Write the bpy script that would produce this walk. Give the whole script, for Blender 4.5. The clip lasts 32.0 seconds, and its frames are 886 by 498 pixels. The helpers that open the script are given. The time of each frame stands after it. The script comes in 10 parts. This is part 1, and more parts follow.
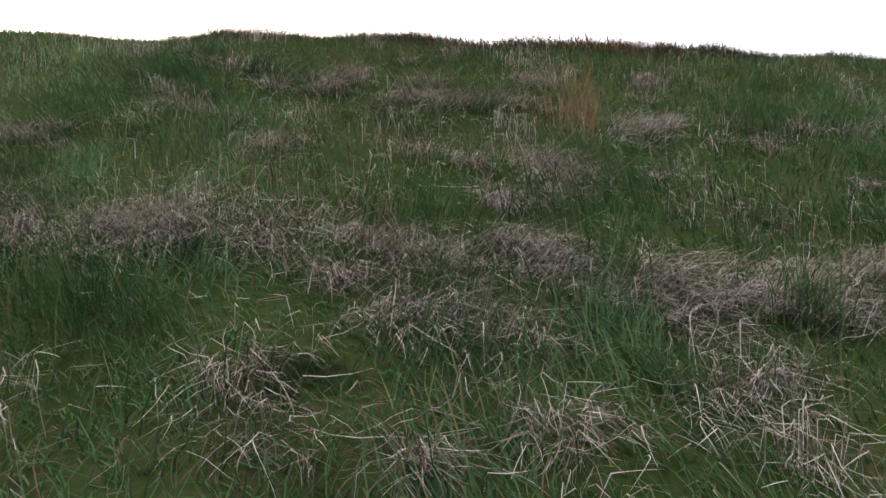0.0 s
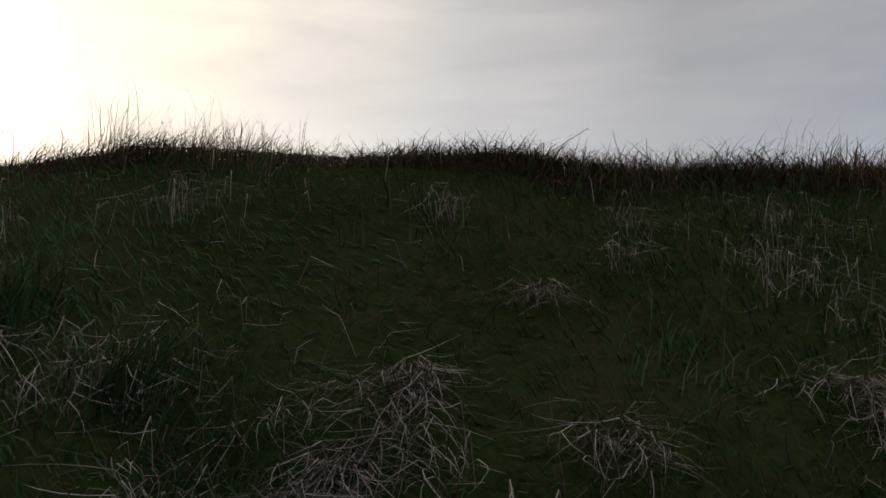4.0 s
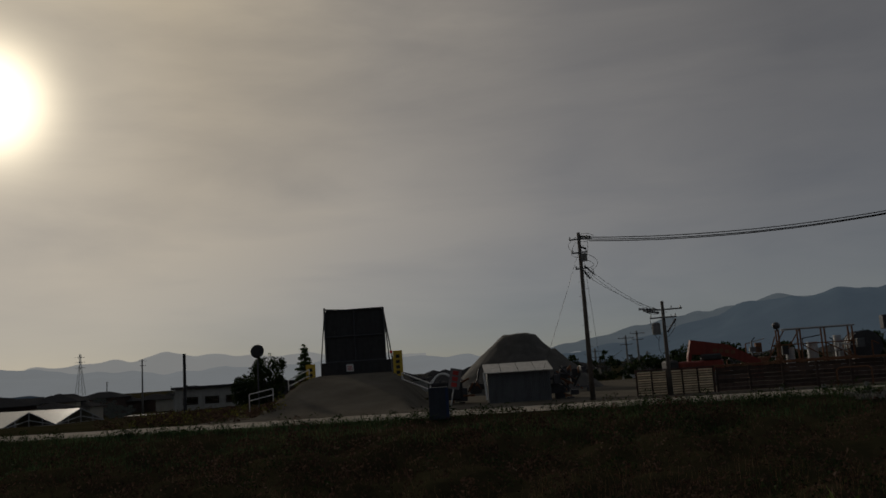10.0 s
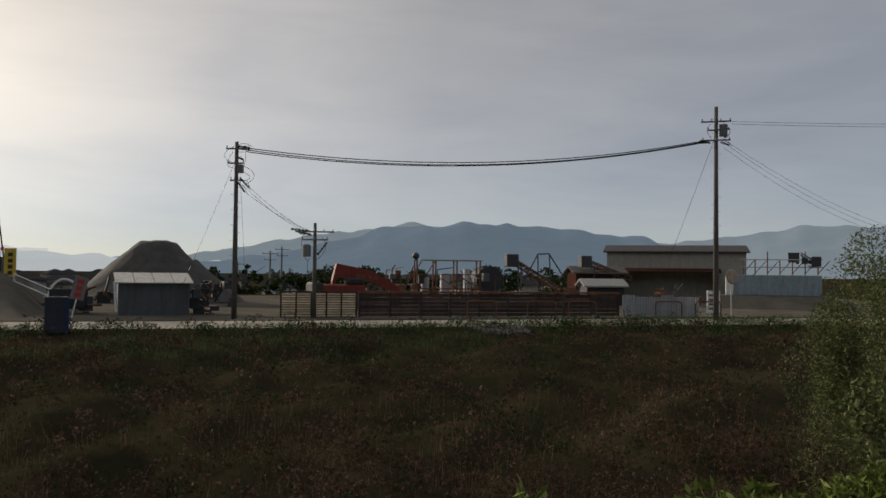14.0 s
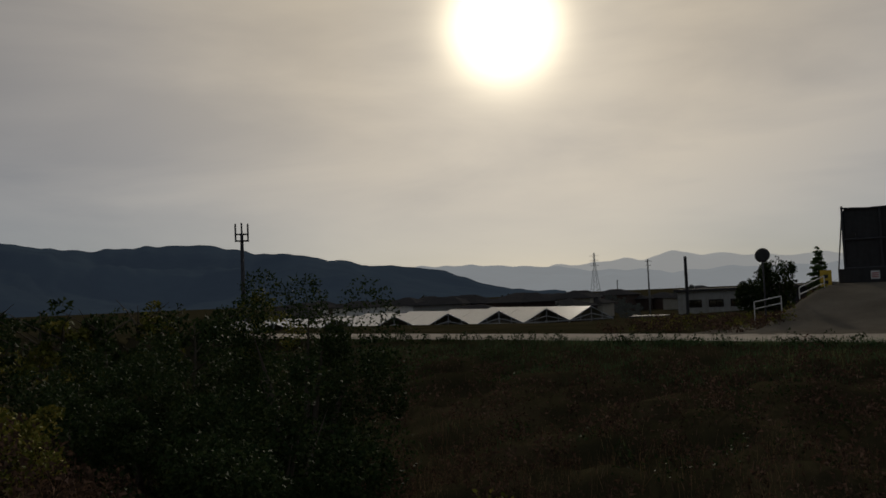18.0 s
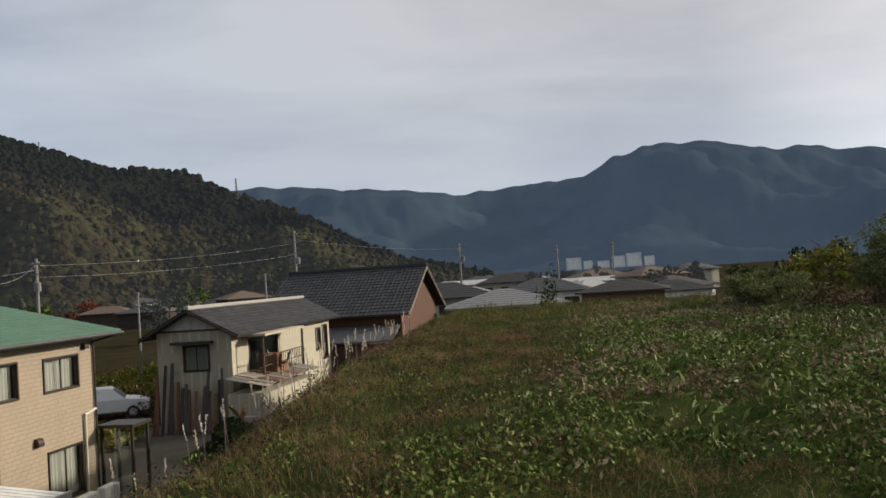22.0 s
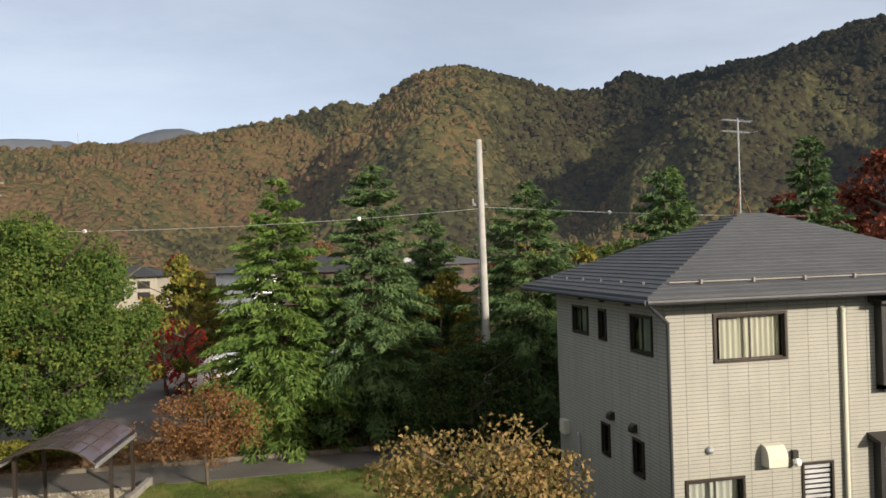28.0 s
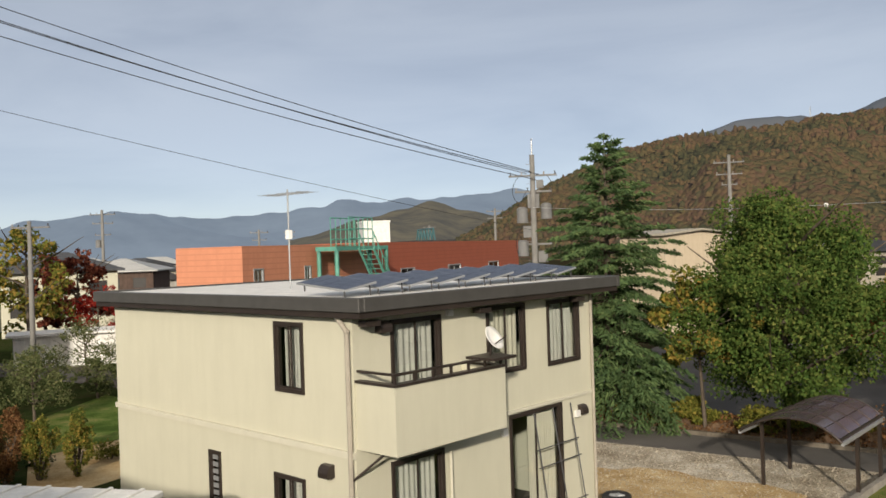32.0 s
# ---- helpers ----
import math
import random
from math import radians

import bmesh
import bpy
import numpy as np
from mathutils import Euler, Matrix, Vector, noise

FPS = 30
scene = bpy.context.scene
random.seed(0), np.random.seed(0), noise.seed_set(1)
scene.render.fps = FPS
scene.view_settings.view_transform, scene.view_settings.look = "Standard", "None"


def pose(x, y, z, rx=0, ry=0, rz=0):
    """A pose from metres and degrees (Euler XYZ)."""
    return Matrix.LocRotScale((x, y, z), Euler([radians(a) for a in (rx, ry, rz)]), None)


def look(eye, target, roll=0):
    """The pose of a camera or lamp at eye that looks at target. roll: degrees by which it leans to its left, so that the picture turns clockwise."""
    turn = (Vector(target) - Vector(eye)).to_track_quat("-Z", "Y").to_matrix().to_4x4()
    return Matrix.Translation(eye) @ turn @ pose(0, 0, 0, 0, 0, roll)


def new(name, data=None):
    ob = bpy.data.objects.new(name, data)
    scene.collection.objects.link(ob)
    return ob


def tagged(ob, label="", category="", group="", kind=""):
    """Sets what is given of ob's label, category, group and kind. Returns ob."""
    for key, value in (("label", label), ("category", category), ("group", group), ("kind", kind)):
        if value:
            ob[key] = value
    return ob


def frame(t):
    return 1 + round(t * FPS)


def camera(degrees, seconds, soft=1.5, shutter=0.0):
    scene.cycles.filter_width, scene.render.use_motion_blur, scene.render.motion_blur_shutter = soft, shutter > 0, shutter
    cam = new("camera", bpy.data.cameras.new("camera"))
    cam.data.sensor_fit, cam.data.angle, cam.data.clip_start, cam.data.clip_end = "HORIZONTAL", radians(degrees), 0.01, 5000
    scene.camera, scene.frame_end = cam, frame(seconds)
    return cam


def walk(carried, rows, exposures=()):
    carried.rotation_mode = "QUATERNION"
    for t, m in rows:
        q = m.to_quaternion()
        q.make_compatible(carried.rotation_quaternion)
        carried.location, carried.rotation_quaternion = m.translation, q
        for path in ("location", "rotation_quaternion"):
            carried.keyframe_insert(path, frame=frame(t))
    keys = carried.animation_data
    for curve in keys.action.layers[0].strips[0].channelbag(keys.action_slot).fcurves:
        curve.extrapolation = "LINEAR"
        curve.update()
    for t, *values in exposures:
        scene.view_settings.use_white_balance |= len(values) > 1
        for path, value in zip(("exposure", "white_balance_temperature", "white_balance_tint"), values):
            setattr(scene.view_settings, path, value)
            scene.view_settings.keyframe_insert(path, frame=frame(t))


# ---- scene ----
# seconds, eye x y z, heading to the left of +y, pitch, roll
PATH = [
    (0, 0.06, -9.03, -3.20, -10.08, 9.25, -3.1),
    (1, 0.13, -8.17, -2.63, -4.89, 11.90, -1.20),
    (2, 0.20, -7.30, -2.07, -5.90, 10.04, -1.80),
    (2.5, 0.23, -6.86, -1.79, -6.92, 10.40, -1.97),
    (4.5, 0.36, -5.13, -0.70, -7.22, 6.78, -0.50),
    (5, 0.40, -4.69, -0.44, -3.92, 11.62, -0.60),
    (5.5, 0.43, -4.26, -0.21, -8.21, 11.70, 0.51),
    (6, 0.20, -3.82, -0.12, -10.58, 6.98, -1.8),
    (6.5, 0.05, -3.58, 0.18, -12.80, 7.78, -2.18),
    (7, -0.10, -3.35, 0.42, -16.16, 5.30, -1.15),
    (7.5, -0.17, -3.20, 0.60, -16.43, 4.86, -2.44),
    (8, -0.25, -3.05, 0.76, -11.03, 6.99, -1.69),
    (8.5, -0.23, -2.72, 0.87, -6.00, 8.25, -0.47),
    (9, -0.20, -2.40, 0.97, -2.33, 8.83, -2.33),
    (9.5, -0.17, -2.08, 1.07, 2.51, 8.45, -5.08),
    (10, -0.15, -1.75, 1.17, 0.38, 8.20, -3.78),
    (10.5, -0.20, -1.43, 1.29, -6.17, 7.07, -0.52),
    (11, -0.25, -1.10, 1.41, -13.82, 4.93, 0.61),
    (11.5, -0.21, -0.66, 1.46, -19.96, 2.76, -0.34),
    (12, -0.03, -0.44, 1.48, -20.72, 1.49, -0.94),
    (12.5, 0.06, -0.24, 1.53, -19.36, 1.89, -0.13),
    (13, -0.00, 0.00, 1.56, -21.33, 3.06, 0.34),
    (13.5, -0.09, 0.11, 1.54, -24.44, 2.87, 0.83),
    (15.5, -0.24, 1.10, 1.68, -2.56, -2.48, -1.45),
    (16, -0.31, 1.33, 1.65, 8.47, -0.90, -1.03),
    (16.5, -0.38, 1.53, 1.61, 16.14, 0.82, -1.00),
    (17, -0.45, 1.58, 1.74, 22.27, 2.41, -1.76),
    (17.5, -0.45, 1.43, 1.65, 28.89, 2.87, -2.11),
    (18, -0.56, 1.42, 1.64, 34.20, 3.17, -2.36),
    (18.5, -0.66, 1.45, 1.61, 38.10, 3.40, -2.07),
    (19, -0.75, 1.37, 1.62, 42.98, 3.51, -2.15),
    (19.5, -0.83, 1.26, 1.58, 52.10, 3.60, -2.60),
    (20, -0.91, 1.15, 1.53, 61.86, 3.99, -3.46),
    (20.5, -0.95, 1.02, 1.52, 72.35, 3.90, -3.45),
    (21, -1.00, 0.89, 1.50, 83.37, 3.15, -3.80),
    (21.5, -1.00, 0.88, 1.54, 92.79, 2.11, -3.90),
    (22, -0.94, 0.75, 1.53, 99.35, 1.98, -3.67),
    (22.5, -0.89, 0.72, 1.54, 104.38, 2.66, -3.42),
    (23, -0.88, 0.70, 1.55, 108.19, 3.16, -2.99),
    (23.5, -0.88, 0.64, 1.55, 112.31, 2.67, -2.51),
    (24, -0.83, 0.63, 1.55, 117.63, 2.20, -2.43),
    (24.5, -0.87, 0.57, 1.55, 124.98, 2.32, -2.40),
    (26.5, -0.93, 0.39, 1.55, 148.17, 1.88, -1.51),
    (27, -0.95, 0.39, 1.55, 154.77, 0.97, -1.58),
    (27.5, -0.91, 0.38, 1.55, 161.23, 0.32, -1.66),
    (28, -0.83, 0.41, 1.55, 167.70, 0.13, -1.73),
    (28.5, -0.79, 0.40, 1.55, 173.46, 0.27, -2.03),
    (29, -0.74, 0.42, 1.56, 178.84, 0.52, -2.12),
    (29.5, -0.69, 0.41, 1.55, 183.28, 0.26, -1.89),
    (30, -0.62, 0.38, 1.56, 188.81, -0.18, -1.30),
    (30.5, -0.59, 0.36, 1.55, 194.57, 0.21, -0.74),
    (31, -0.60, 0.36, 1.58, 200.38, 0.34, -0.81),
    (31.5, -0.57, 0.35, 1.57, 207.46, 0.07, -1.33),
    (32, -0.56, 0.38, 1.57, 214.75, -0.08, -1.90),
]
cam = camera(55.5, 32.0, soft=1.6)
walk(cam, [(t, pose(x, y, z, 90 + pitch, 0, head) @ pose(0, 0, 0, 0, 0, roll)) for t, x, y, z, head, pitch, roll in PATH],
     exposures=[(0, 2.2), (0.4, 1.6), (1, 0.12), (2, 0.1), (4.5, -0.75), (5, -1.17), (6, -1.2), (7, -0.95), (8, -0.85), (9, -1.6), (10, -2.18), (11, -1.15), (12, -0.45), (13, -0.5), (15.5, -0.85),
                (16, -1.0), (17, -1.7), (18, -1.75), (19, -1.65), (20, -1.45), (21, -0.8), (22, 0.0), (23, 0.07), (24, 0.05), (26.5, 0.3), (28, 0.35), (30, 0.5), (31, 0.3), (32, -0.1)])

# ---- light ----
SUN_AZ, SUN_EL = radians(29.4), radians(17.8)
SUN = Vector((-math.sin(SUN_AZ) * math.cos(SUN_EL), math.cos(SUN_AZ) * math.cos(SUN_EL), math.sin(SUN_EL)))


def node(tree, kind, **values):
    n = tree.nodes.new(kind)
    for key, value in values.items():
        if key in n.inputs:
            n.inputs[key].default_value = value
    return n


def ramp_node(tree, stops, factor=None):
    n = tree.nodes.new("ShaderNodeValToRGB")
    el = n.color_ramp.elements
    while len(el) < len(stops):
        el.new(0.5)
    for e, (at, colour) in zip(el, stops):
        e.position, e.color = at, (*colour, 1)
    if factor is not None:
        tree.links.new(factor, n.inputs[0])
    return n


def maths(tree, op, a, b=None):
    n = tree.nodes.new("ShaderNodeMath")
    n.operation = op
    for i, v in enumerate((a, b)):
        if v is None:
            continue
        if isinstance(v, (int, float)):
            n.inputs[i].default_value = v
        else:
            tree.links.new(v, n.inputs[i])
    return n.outputs[0]


def mixed(tree, factor, a, b, how="MIX"):
    n = tree.nodes.new("ShaderNodeMix")
    n.data_type, n.blend_type = "RGBA", how
    for socket, v in ((n.inputs[0], factor), (n.inputs[6], a), (n.inputs[7], b)):
        if isinstance(v, (int, float)):
            socket.default_value = v
        elif isinstance(v, tuple):
            socket.default_value = (*v, 1)
        else:
            tree.links.new(v, socket)
    return n.outputs[2]


def build_world():
    world = bpy.data.worlds.new("sky")
    scene.world = world
    world.use_nodes = True
    t = world.node_tree
    t.nodes.clear()
    sky = t.nodes.new("ShaderNodeTexSky")
    sky.sky_type, sky.sun_disc = "NISHITA", False
    sky.sun_elevation, sky.sun_rotation = SUN_EL, -SUN_AZ
    sky.air_density, sky.dust_density, sky.ozone_density = 0.5, 0.2, 0.6
    co = t.nodes.new("ShaderNodeTexCoord")
    sep = t.nodes.new("ShaderNodeSeparateXYZ")
    t.links.new(co.outputs["Generated"], sep.inputs[0])
    up = maths(t, "MAXIMUM", sep.outputs[2], 0.0)
    # thin streaky cloud deck, stretched towards the horizon
    flat = t.nodes.new("ShaderNodeMapping")
    flat.inputs["Scale"].default_value = (1.0, 1.0, 4.5)
    t.links.new(co.outputs["Generated"], flat.inputs[0])
    n1 = node(t, "ShaderNodeTexNoise", Scale=2.3, Detail=7.0, Roughness=0.55, Distortion=0.4)
    n2 = node(t, "ShaderNodeTexNoise", Scale=0.9, Detail=3.0, Roughness=0.5)
    t.links.new(flat.outputs[0], n1.inputs[0])
    t.links.new(flat.outputs[0], n2.inputs[0])
    streak = maths(t, "MULTIPLY", n1.outputs[0], n2.outputs[0])
    cloud = ramp_node(t, [(0.14, (0.76, 0.765, 0.78)), (0.25, (0.96, 0.96, 0.962)), (0.36, (1.12, 1.11, 1.09))], streak).outputs[0]
    # closeness to the sun
    dot = t.nodes.new("ShaderNodeVectorMath")
    dot.operation = "DOT_PRODUCT"
    t.links.new(co.outputs["Generated"], dot.inputs[0])
    dot.inputs[1].default_value = SUN
    near = dot.outputs["Value"]
    wide = maths(t, "MULTIPLY_ADD", near, 0.5)
    wide.node.inputs[2].default_value = 0.5
    base = ramp_node(t, [(0.0, (0.157, 0.165, 0.173)), (0.30, (0.170, 0.181, 0.193)), (0.45, (0.184, 0.197, 0.214)), (0.74, (0.200, 0.190, 0.177)), (0.82, (0.212, 0.195, 0.172)), (0.90, (0.335, 0.302, 0.256)), (0.955, (0.56, 0.485, 0.375)), (0.99, (0.76, 0.63, 0.43)), (1.0, (0.88, 0.75, 0.54))], wide).outputs[0]
    base = mixed(t, 1.0, base, (2.45, 2.45, 2.45), "MULTIPLY")
    haze = maths(t, "POWER", maths(t, "SUBTRACT", 1.0, up), 6.0)
    base = mixed(t, maths(t, "MULTIPLY", haze, 0.78), base, (0.335, 0.33, 0.315))
    base = mixed(t, 1.0, base, cloud, "MULTIPLY")
    glow = maths(t, "POWER", maths(t, "MAXIMUM", near, 0.0), 420.0)
    core = maths(t, "POWER", maths(t, "MAXIMUM", near, 0.0), 760.0)
    glare = mixed(t, 1.0, mixed(t, 1.0, (0, 0, 0), mixed(t, glow, (0, 0, 0), (0.55, 0.46, 0.30)), "ADD"), mixed(t, core, (0, 0, 0), (9.0, 7.8, 5.6)), "ADD")
    total = mixed(t, 1.0, base, glare, "ADD")
    deck = node(t, "ShaderNodeBackground", Strength=1.0)
    clear = node(t, "ShaderNodeBackground", Strength=0.05)
    t.links.new(total, deck.inputs[0])
    t.links.new(sky.outputs[0], clear.inputs[0])
    add = t.nodes.new("ShaderNodeAddShader")
    out = t.nodes.new("ShaderNodeOutputWorld")
    t.links.new(deck.outputs[0], add.inputs[0])
    t.links.new(clear.outputs[0], add.inputs[1])
    t.links.new(add.outputs[0], out.inputs[0])


build_world()
sun = new("sun", bpy.data.lights.new("sun", "SUN"))
sun.data.energy, sun.data.angle, sun.data.color = 5.0, radians(2.0), (1.0, 0.895, 0.75)
sun.matrix_world = look(SUN * 100, (0, 0, 0))


# ---- materials ----
def material(name, stops, scale=3.0, rough=0.7, metal=0.0, bump=0.2, fine=40.0, by_object=0.0, by_island=0.0, coords="Object", stretch=(1, 1, 1), specular=0.3, translucent=0.0, stain=0.0):
    """Two scales of noise through a colour ramp, fine relief, and a change from piece to piece."""
    m = bpy.data.materials.new(name)
    m.use_nodes = True
    t = m.node_tree
    bsdf = t.nodes["Principled BSDF"]
    co = t.nodes.new("ShaderNodeTexCoord")
    mp = t.nodes.new("ShaderNodeMapping")
    mp.inputs["Scale"].default_value = stretch
    t.links.new(co.outputs[coords], mp.inputs[0])
    big = node(t, "ShaderNodeTexNoise", Scale=scale, Detail=5.0, Roughness=0.6)
    small = node(t, "ShaderNodeTexNoise", Scale=fine, Detail=3.0, Roughness=0.6)
    t.links.new(mp.outputs[0], big.inputs[0])
    t.links.new(mp.outputs[0], small.inputs[0])
    f = maths(t, "ADD", maths(t, "MULTIPLY", big.outputs[0], 0.68), maths(t, "MULTIPLY", small.outputs[0], 0.32))
    if by_object:
        info = t.nodes.new("ShaderNodeObjectInfo")
        f = maths(t, "ADD", f, maths(t, "MULTIPLY", maths(t, "SUBTRACT", info.outputs["Random"], 0.5), by_object))
    if by_island:
        geo = t.nodes.new("ShaderNodeNewGeometry")
        f = maths(t, "ADD", f, maths(t, "MULTIPLY", maths(t, "SUBTRACT", geo.outputs["Random Per Island"], 0.5), by_island))
    colour = ramp_node(t, stops, f).outputs[0]
    if stain:
        mp2 = t.nodes.new("ShaderNodeMapping")
        mp2.inputs["Scale"].default_value = (1.6, 1.6, 0.22)
        t.links.new(co.outputs["Object"], mp2.inputs[0])
        drip = node(t, "ShaderNodeTexNoise", Scale=2.2, Detail=6.0, Roughness=0.65)
        t.links.new(mp2.outputs[0], drip.inputs[0])
        k = ramp_node(t, [(0.42, (1, 1, 1)), (0.75, (1 - stain, 1 - stain, 1 - stain * 1.1))], drip.outputs[0]).outputs[0]
        colour = mixed(t, 1.0, colour, k, "MULTIPLY")
    t.links.new(colour, bsdf.inputs["Base Color"])
    bsdf.inputs["Metallic"].default_value = metal
    bsdf.inputs["Specular IOR Level"].default_value = specular
    r = maths(t, "MULTIPLY_ADD", small.outputs[0], 0.25)
    r.node.inputs[2].default_value = max(rough - 0.12, 0.02)
    t.links.new(r, bsdf.inputs["Roughness"])
    if bump:
        b = node(t, "ShaderNodeBump", Strength=bump, Distance=0.02)
        t.links.new(small.outputs[0], b.inputs["Height"])
        t.links.new(b.outputs[0], bsdf.inputs["Normal"])
    if translucent:
        out = t.nodes["Material Output"]
        tr = t.nodes.new("ShaderNodeBsdfTranslucent")
        t.links.new(colour, tr.inputs[0])
        mx = t.nodes.new("ShaderNodeMixShader")
        mx.inputs[0].default_value = translucent
        t.links.new(bsdf.outputs[0], mx.inputs[1])
        t.links.new(tr.outputs[0], mx.inputs[2])
        t.links.new(mx.outputs[0], out.inputs[0])
    return m


def two(c, spread=0.25, **k):
    """Stops round one colour."""
    lo = tuple(v * (1 - spread) for v in c)
    hi = tuple(min(v * (1 + spread), 0.95) for v in c)
    return [(0.3, lo), (0.7, hi)]


def plain(name, c, spread=0.18, **k):
    return material(name, two(c, spread), **k)


def lined(name, c, step, across=0.0, rough=0.75, depth=0.5, stagger=False, line=0.6, bump=0.6):
    """Board or panel cladding: courses of the given step along z, and joints across, cut in as relief with darker joints."""
    m = plain(name, c, 0.10, scale=1.2, rough=rough, bump=0.1, stain=0.10)
    t = m.node_tree
    bsdf = t.nodes["Principled BSDF"]
    colour = bsdf.inputs["Base Color"].links[0].from_socket
    co = t.nodes.new("ShaderNodeTexCoord")
    sep = t.nodes.new("ShaderNodeSeparateXYZ")
    t.links.new(co.outputs["Object"], sep.inputs[0])
    joints = []
    z = maths(t, "FRACT", maths(t, "DIVIDE", sep.outputs[2], step))
    joints.append(maths(t, "LESS_THAN", z, 0.2))
    if across:
        xy = maths(t, "ADD", sep.outputs[0], sep.outputs[1])
        if stagger:
            row = maths(t, "FLOOR", maths(t, "DIVIDE", sep.outputs[2], step))
            xy = maths(t, "ADD", xy, maths(t, "MULTIPLY", row, across * 0.37))
        x = maths(t, "FRACT", maths(t, "DIVIDE", xy, across))
        joints.append(maths(t, "LESS_THAN", x, 0.12 * step / across + 0.02))
    j = joints[0] if len(joints) == 1 else maths(t, "MAXIMUM", joints[0], joints[1])
    t.links.new(mixed(t, j, colour, tuple(v * line for v in c)), bsdf.inputs["Base Color"])
    b = node(t, "ShaderNodeBump", Strength=bump, Distance=0.01)
    b.invert = True
    t.links.new(j, b.inputs["Height"])
    t.links.new(b.outputs[0], bsdf.inputs["Normal"])
    return m


def glass_material(name, tint=(0.75, 0.8, 0.8), clear=0.75):
    m = bpy.data.materials.new(name)
    m.use_nodes = True
    t = m.node_tree
    t.nodes.clear()
    out = t.nodes.new("ShaderNodeOutputMaterial")
    gl = node(t, "ShaderNodeBsdfGlossy", Roughness=0.03)
    gl.inputs[0].default_value = (0.9, 0.9, 0.9, 1)
    tr = t.nodes.new("ShaderNodeBsdfTransparent")
    tr.inputs[0].default_value = (*tint, 1)
    fr = node(t, "ShaderNodeFresnel", IOR=1.5)
    k = maths(t, "MULTIPLY_ADD", fr.outputs[0], 1.0)
    k.node.inputs[2].default_value = 0.06
    mx = t.nodes.new("ShaderNodeMixShader")
    t.links.new(k, mx.inputs[0])
    t.links.new(tr.outputs[0], mx.inputs[1])
    t.links.new(gl.outputs[0], mx.inputs[2])
    t.links.new(mx.outputs[0], out.inputs[0])
    return m


def distant(name, c, haze, haze_glow, rough_scale=0.004):
    """A far hillside of the backdrop: woods, with air haze added as surface glow."""
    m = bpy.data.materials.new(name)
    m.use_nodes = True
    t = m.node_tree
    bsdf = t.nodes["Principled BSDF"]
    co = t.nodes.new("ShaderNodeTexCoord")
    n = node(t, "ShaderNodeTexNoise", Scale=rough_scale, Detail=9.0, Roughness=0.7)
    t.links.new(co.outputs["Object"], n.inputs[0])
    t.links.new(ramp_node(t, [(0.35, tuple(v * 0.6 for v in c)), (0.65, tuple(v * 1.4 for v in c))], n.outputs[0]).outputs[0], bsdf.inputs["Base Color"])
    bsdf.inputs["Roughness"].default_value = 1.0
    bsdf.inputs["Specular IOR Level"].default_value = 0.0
    # air haze is put in here: the surface gives off the haze colour itself
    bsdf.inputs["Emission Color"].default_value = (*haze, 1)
    bsdf.inputs["Emission Strength"].default_value = haze_glow
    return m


GRASS = material("grass_blades", [(0.15, (0.019, 0.042, 0.019)), (0.45, (0.047, 0.095, 0.041)), (0.64, (0.084, 0.132, 0.058)), (0.82, (0.16, 0.14, 0.06)), (0.97, (0.34, 0.28, 0.15))], scale=0.5, fine=6, bump=0, rough=0.8, specular=0.0, by_island=0.5, translucent=0.2)
FIELDGRASS = material("field_grass_blades", [(0.15, (0.030, 0.050, 0.013)), (0.42, (0.088, 0.112, 0.030)), (0.60, (0.165, 0.155, 0.052)), (0.76, (0.24, 0.175, 0.08)), (0.95, (0.36, 0.27, 0.15))], scale=0.5, fine=6, bump=0, rough=0.8, specular=0.0, by_island=0.55, translucent=0.08)
DRY = material("dry_straw", [(0.15, (0.085, 0.062, 0.054)), (0.5, (0.25, 0.198, 0.178)), (0.85, (0.52, 0.445, 0.40))], scale=0.7, fine=8, bump=0, rough=0.85, specular=0.0, by_island=0.9, translucent=0.12)
REED = material("red_brown_grass", [(0.2, (0.10, 0.055, 0.032)), (0.8, (0.31, 0.20, 0.11))], scale=1, fine=9, bump=0, rough=0.7, by_island=0.6, translucent=0.1, specular=0.0)
BROWNWEED = material("withered_weeds", [(0.15, (0.022, 0.017, 0.012)), (0.45, (0.056, 0.037, 0.027)), (0.75, (0.12, 0.074, 0.054)), (0.95, (0.24, 0.17, 0.13))], scale=0.4, fine=5, bump=0, rough=0.9, specular=0.0, by_island=0.55, translucent=0.2)
BROADLEAF = material("field_weed_leaves", [(0.15, (0.022, 0.045, 0.010)), (0.45, (0.076, 0.112, 0.023)), (0.7, (0.155, 0.187, 0.050)), (0.88, (0.20, 0.185, 0.06)), (0.97, (0.17, 0.095, 0.05))], scale=0.35, fine=4, bump=0, rough=0.6, specular=0.08, by_island=0.5, translucent=0.06)
PLUME = plain("silver_plumes", (0.62, 0.55, 0.45), rough=0.9, bump=0, by_island=0.3, translucent=0.4, specular=0.0)
DEADLEAF = material("dead_weed_leaves", [(0.15, (0.07, 0.045, 0.03)), (0.5, (0.17, 0.12, 0.08)), (0.9, (0.42, 0.34, 0.25))], scale=0.4, fine=5, bump=0, rough=0.9, specular=0.0, by_island=0.6, translucent=0.2)
GROUND = material("ground_soil", [(0.25, (0.018, 0.017, 0.010)), (0.5, (0.032, 0.029, 0.016)), (0.75, (0.058, 0.046, 0.028))], scale=0.25, fine=5, rough=0.95, bump=0.6, specular=0.0)


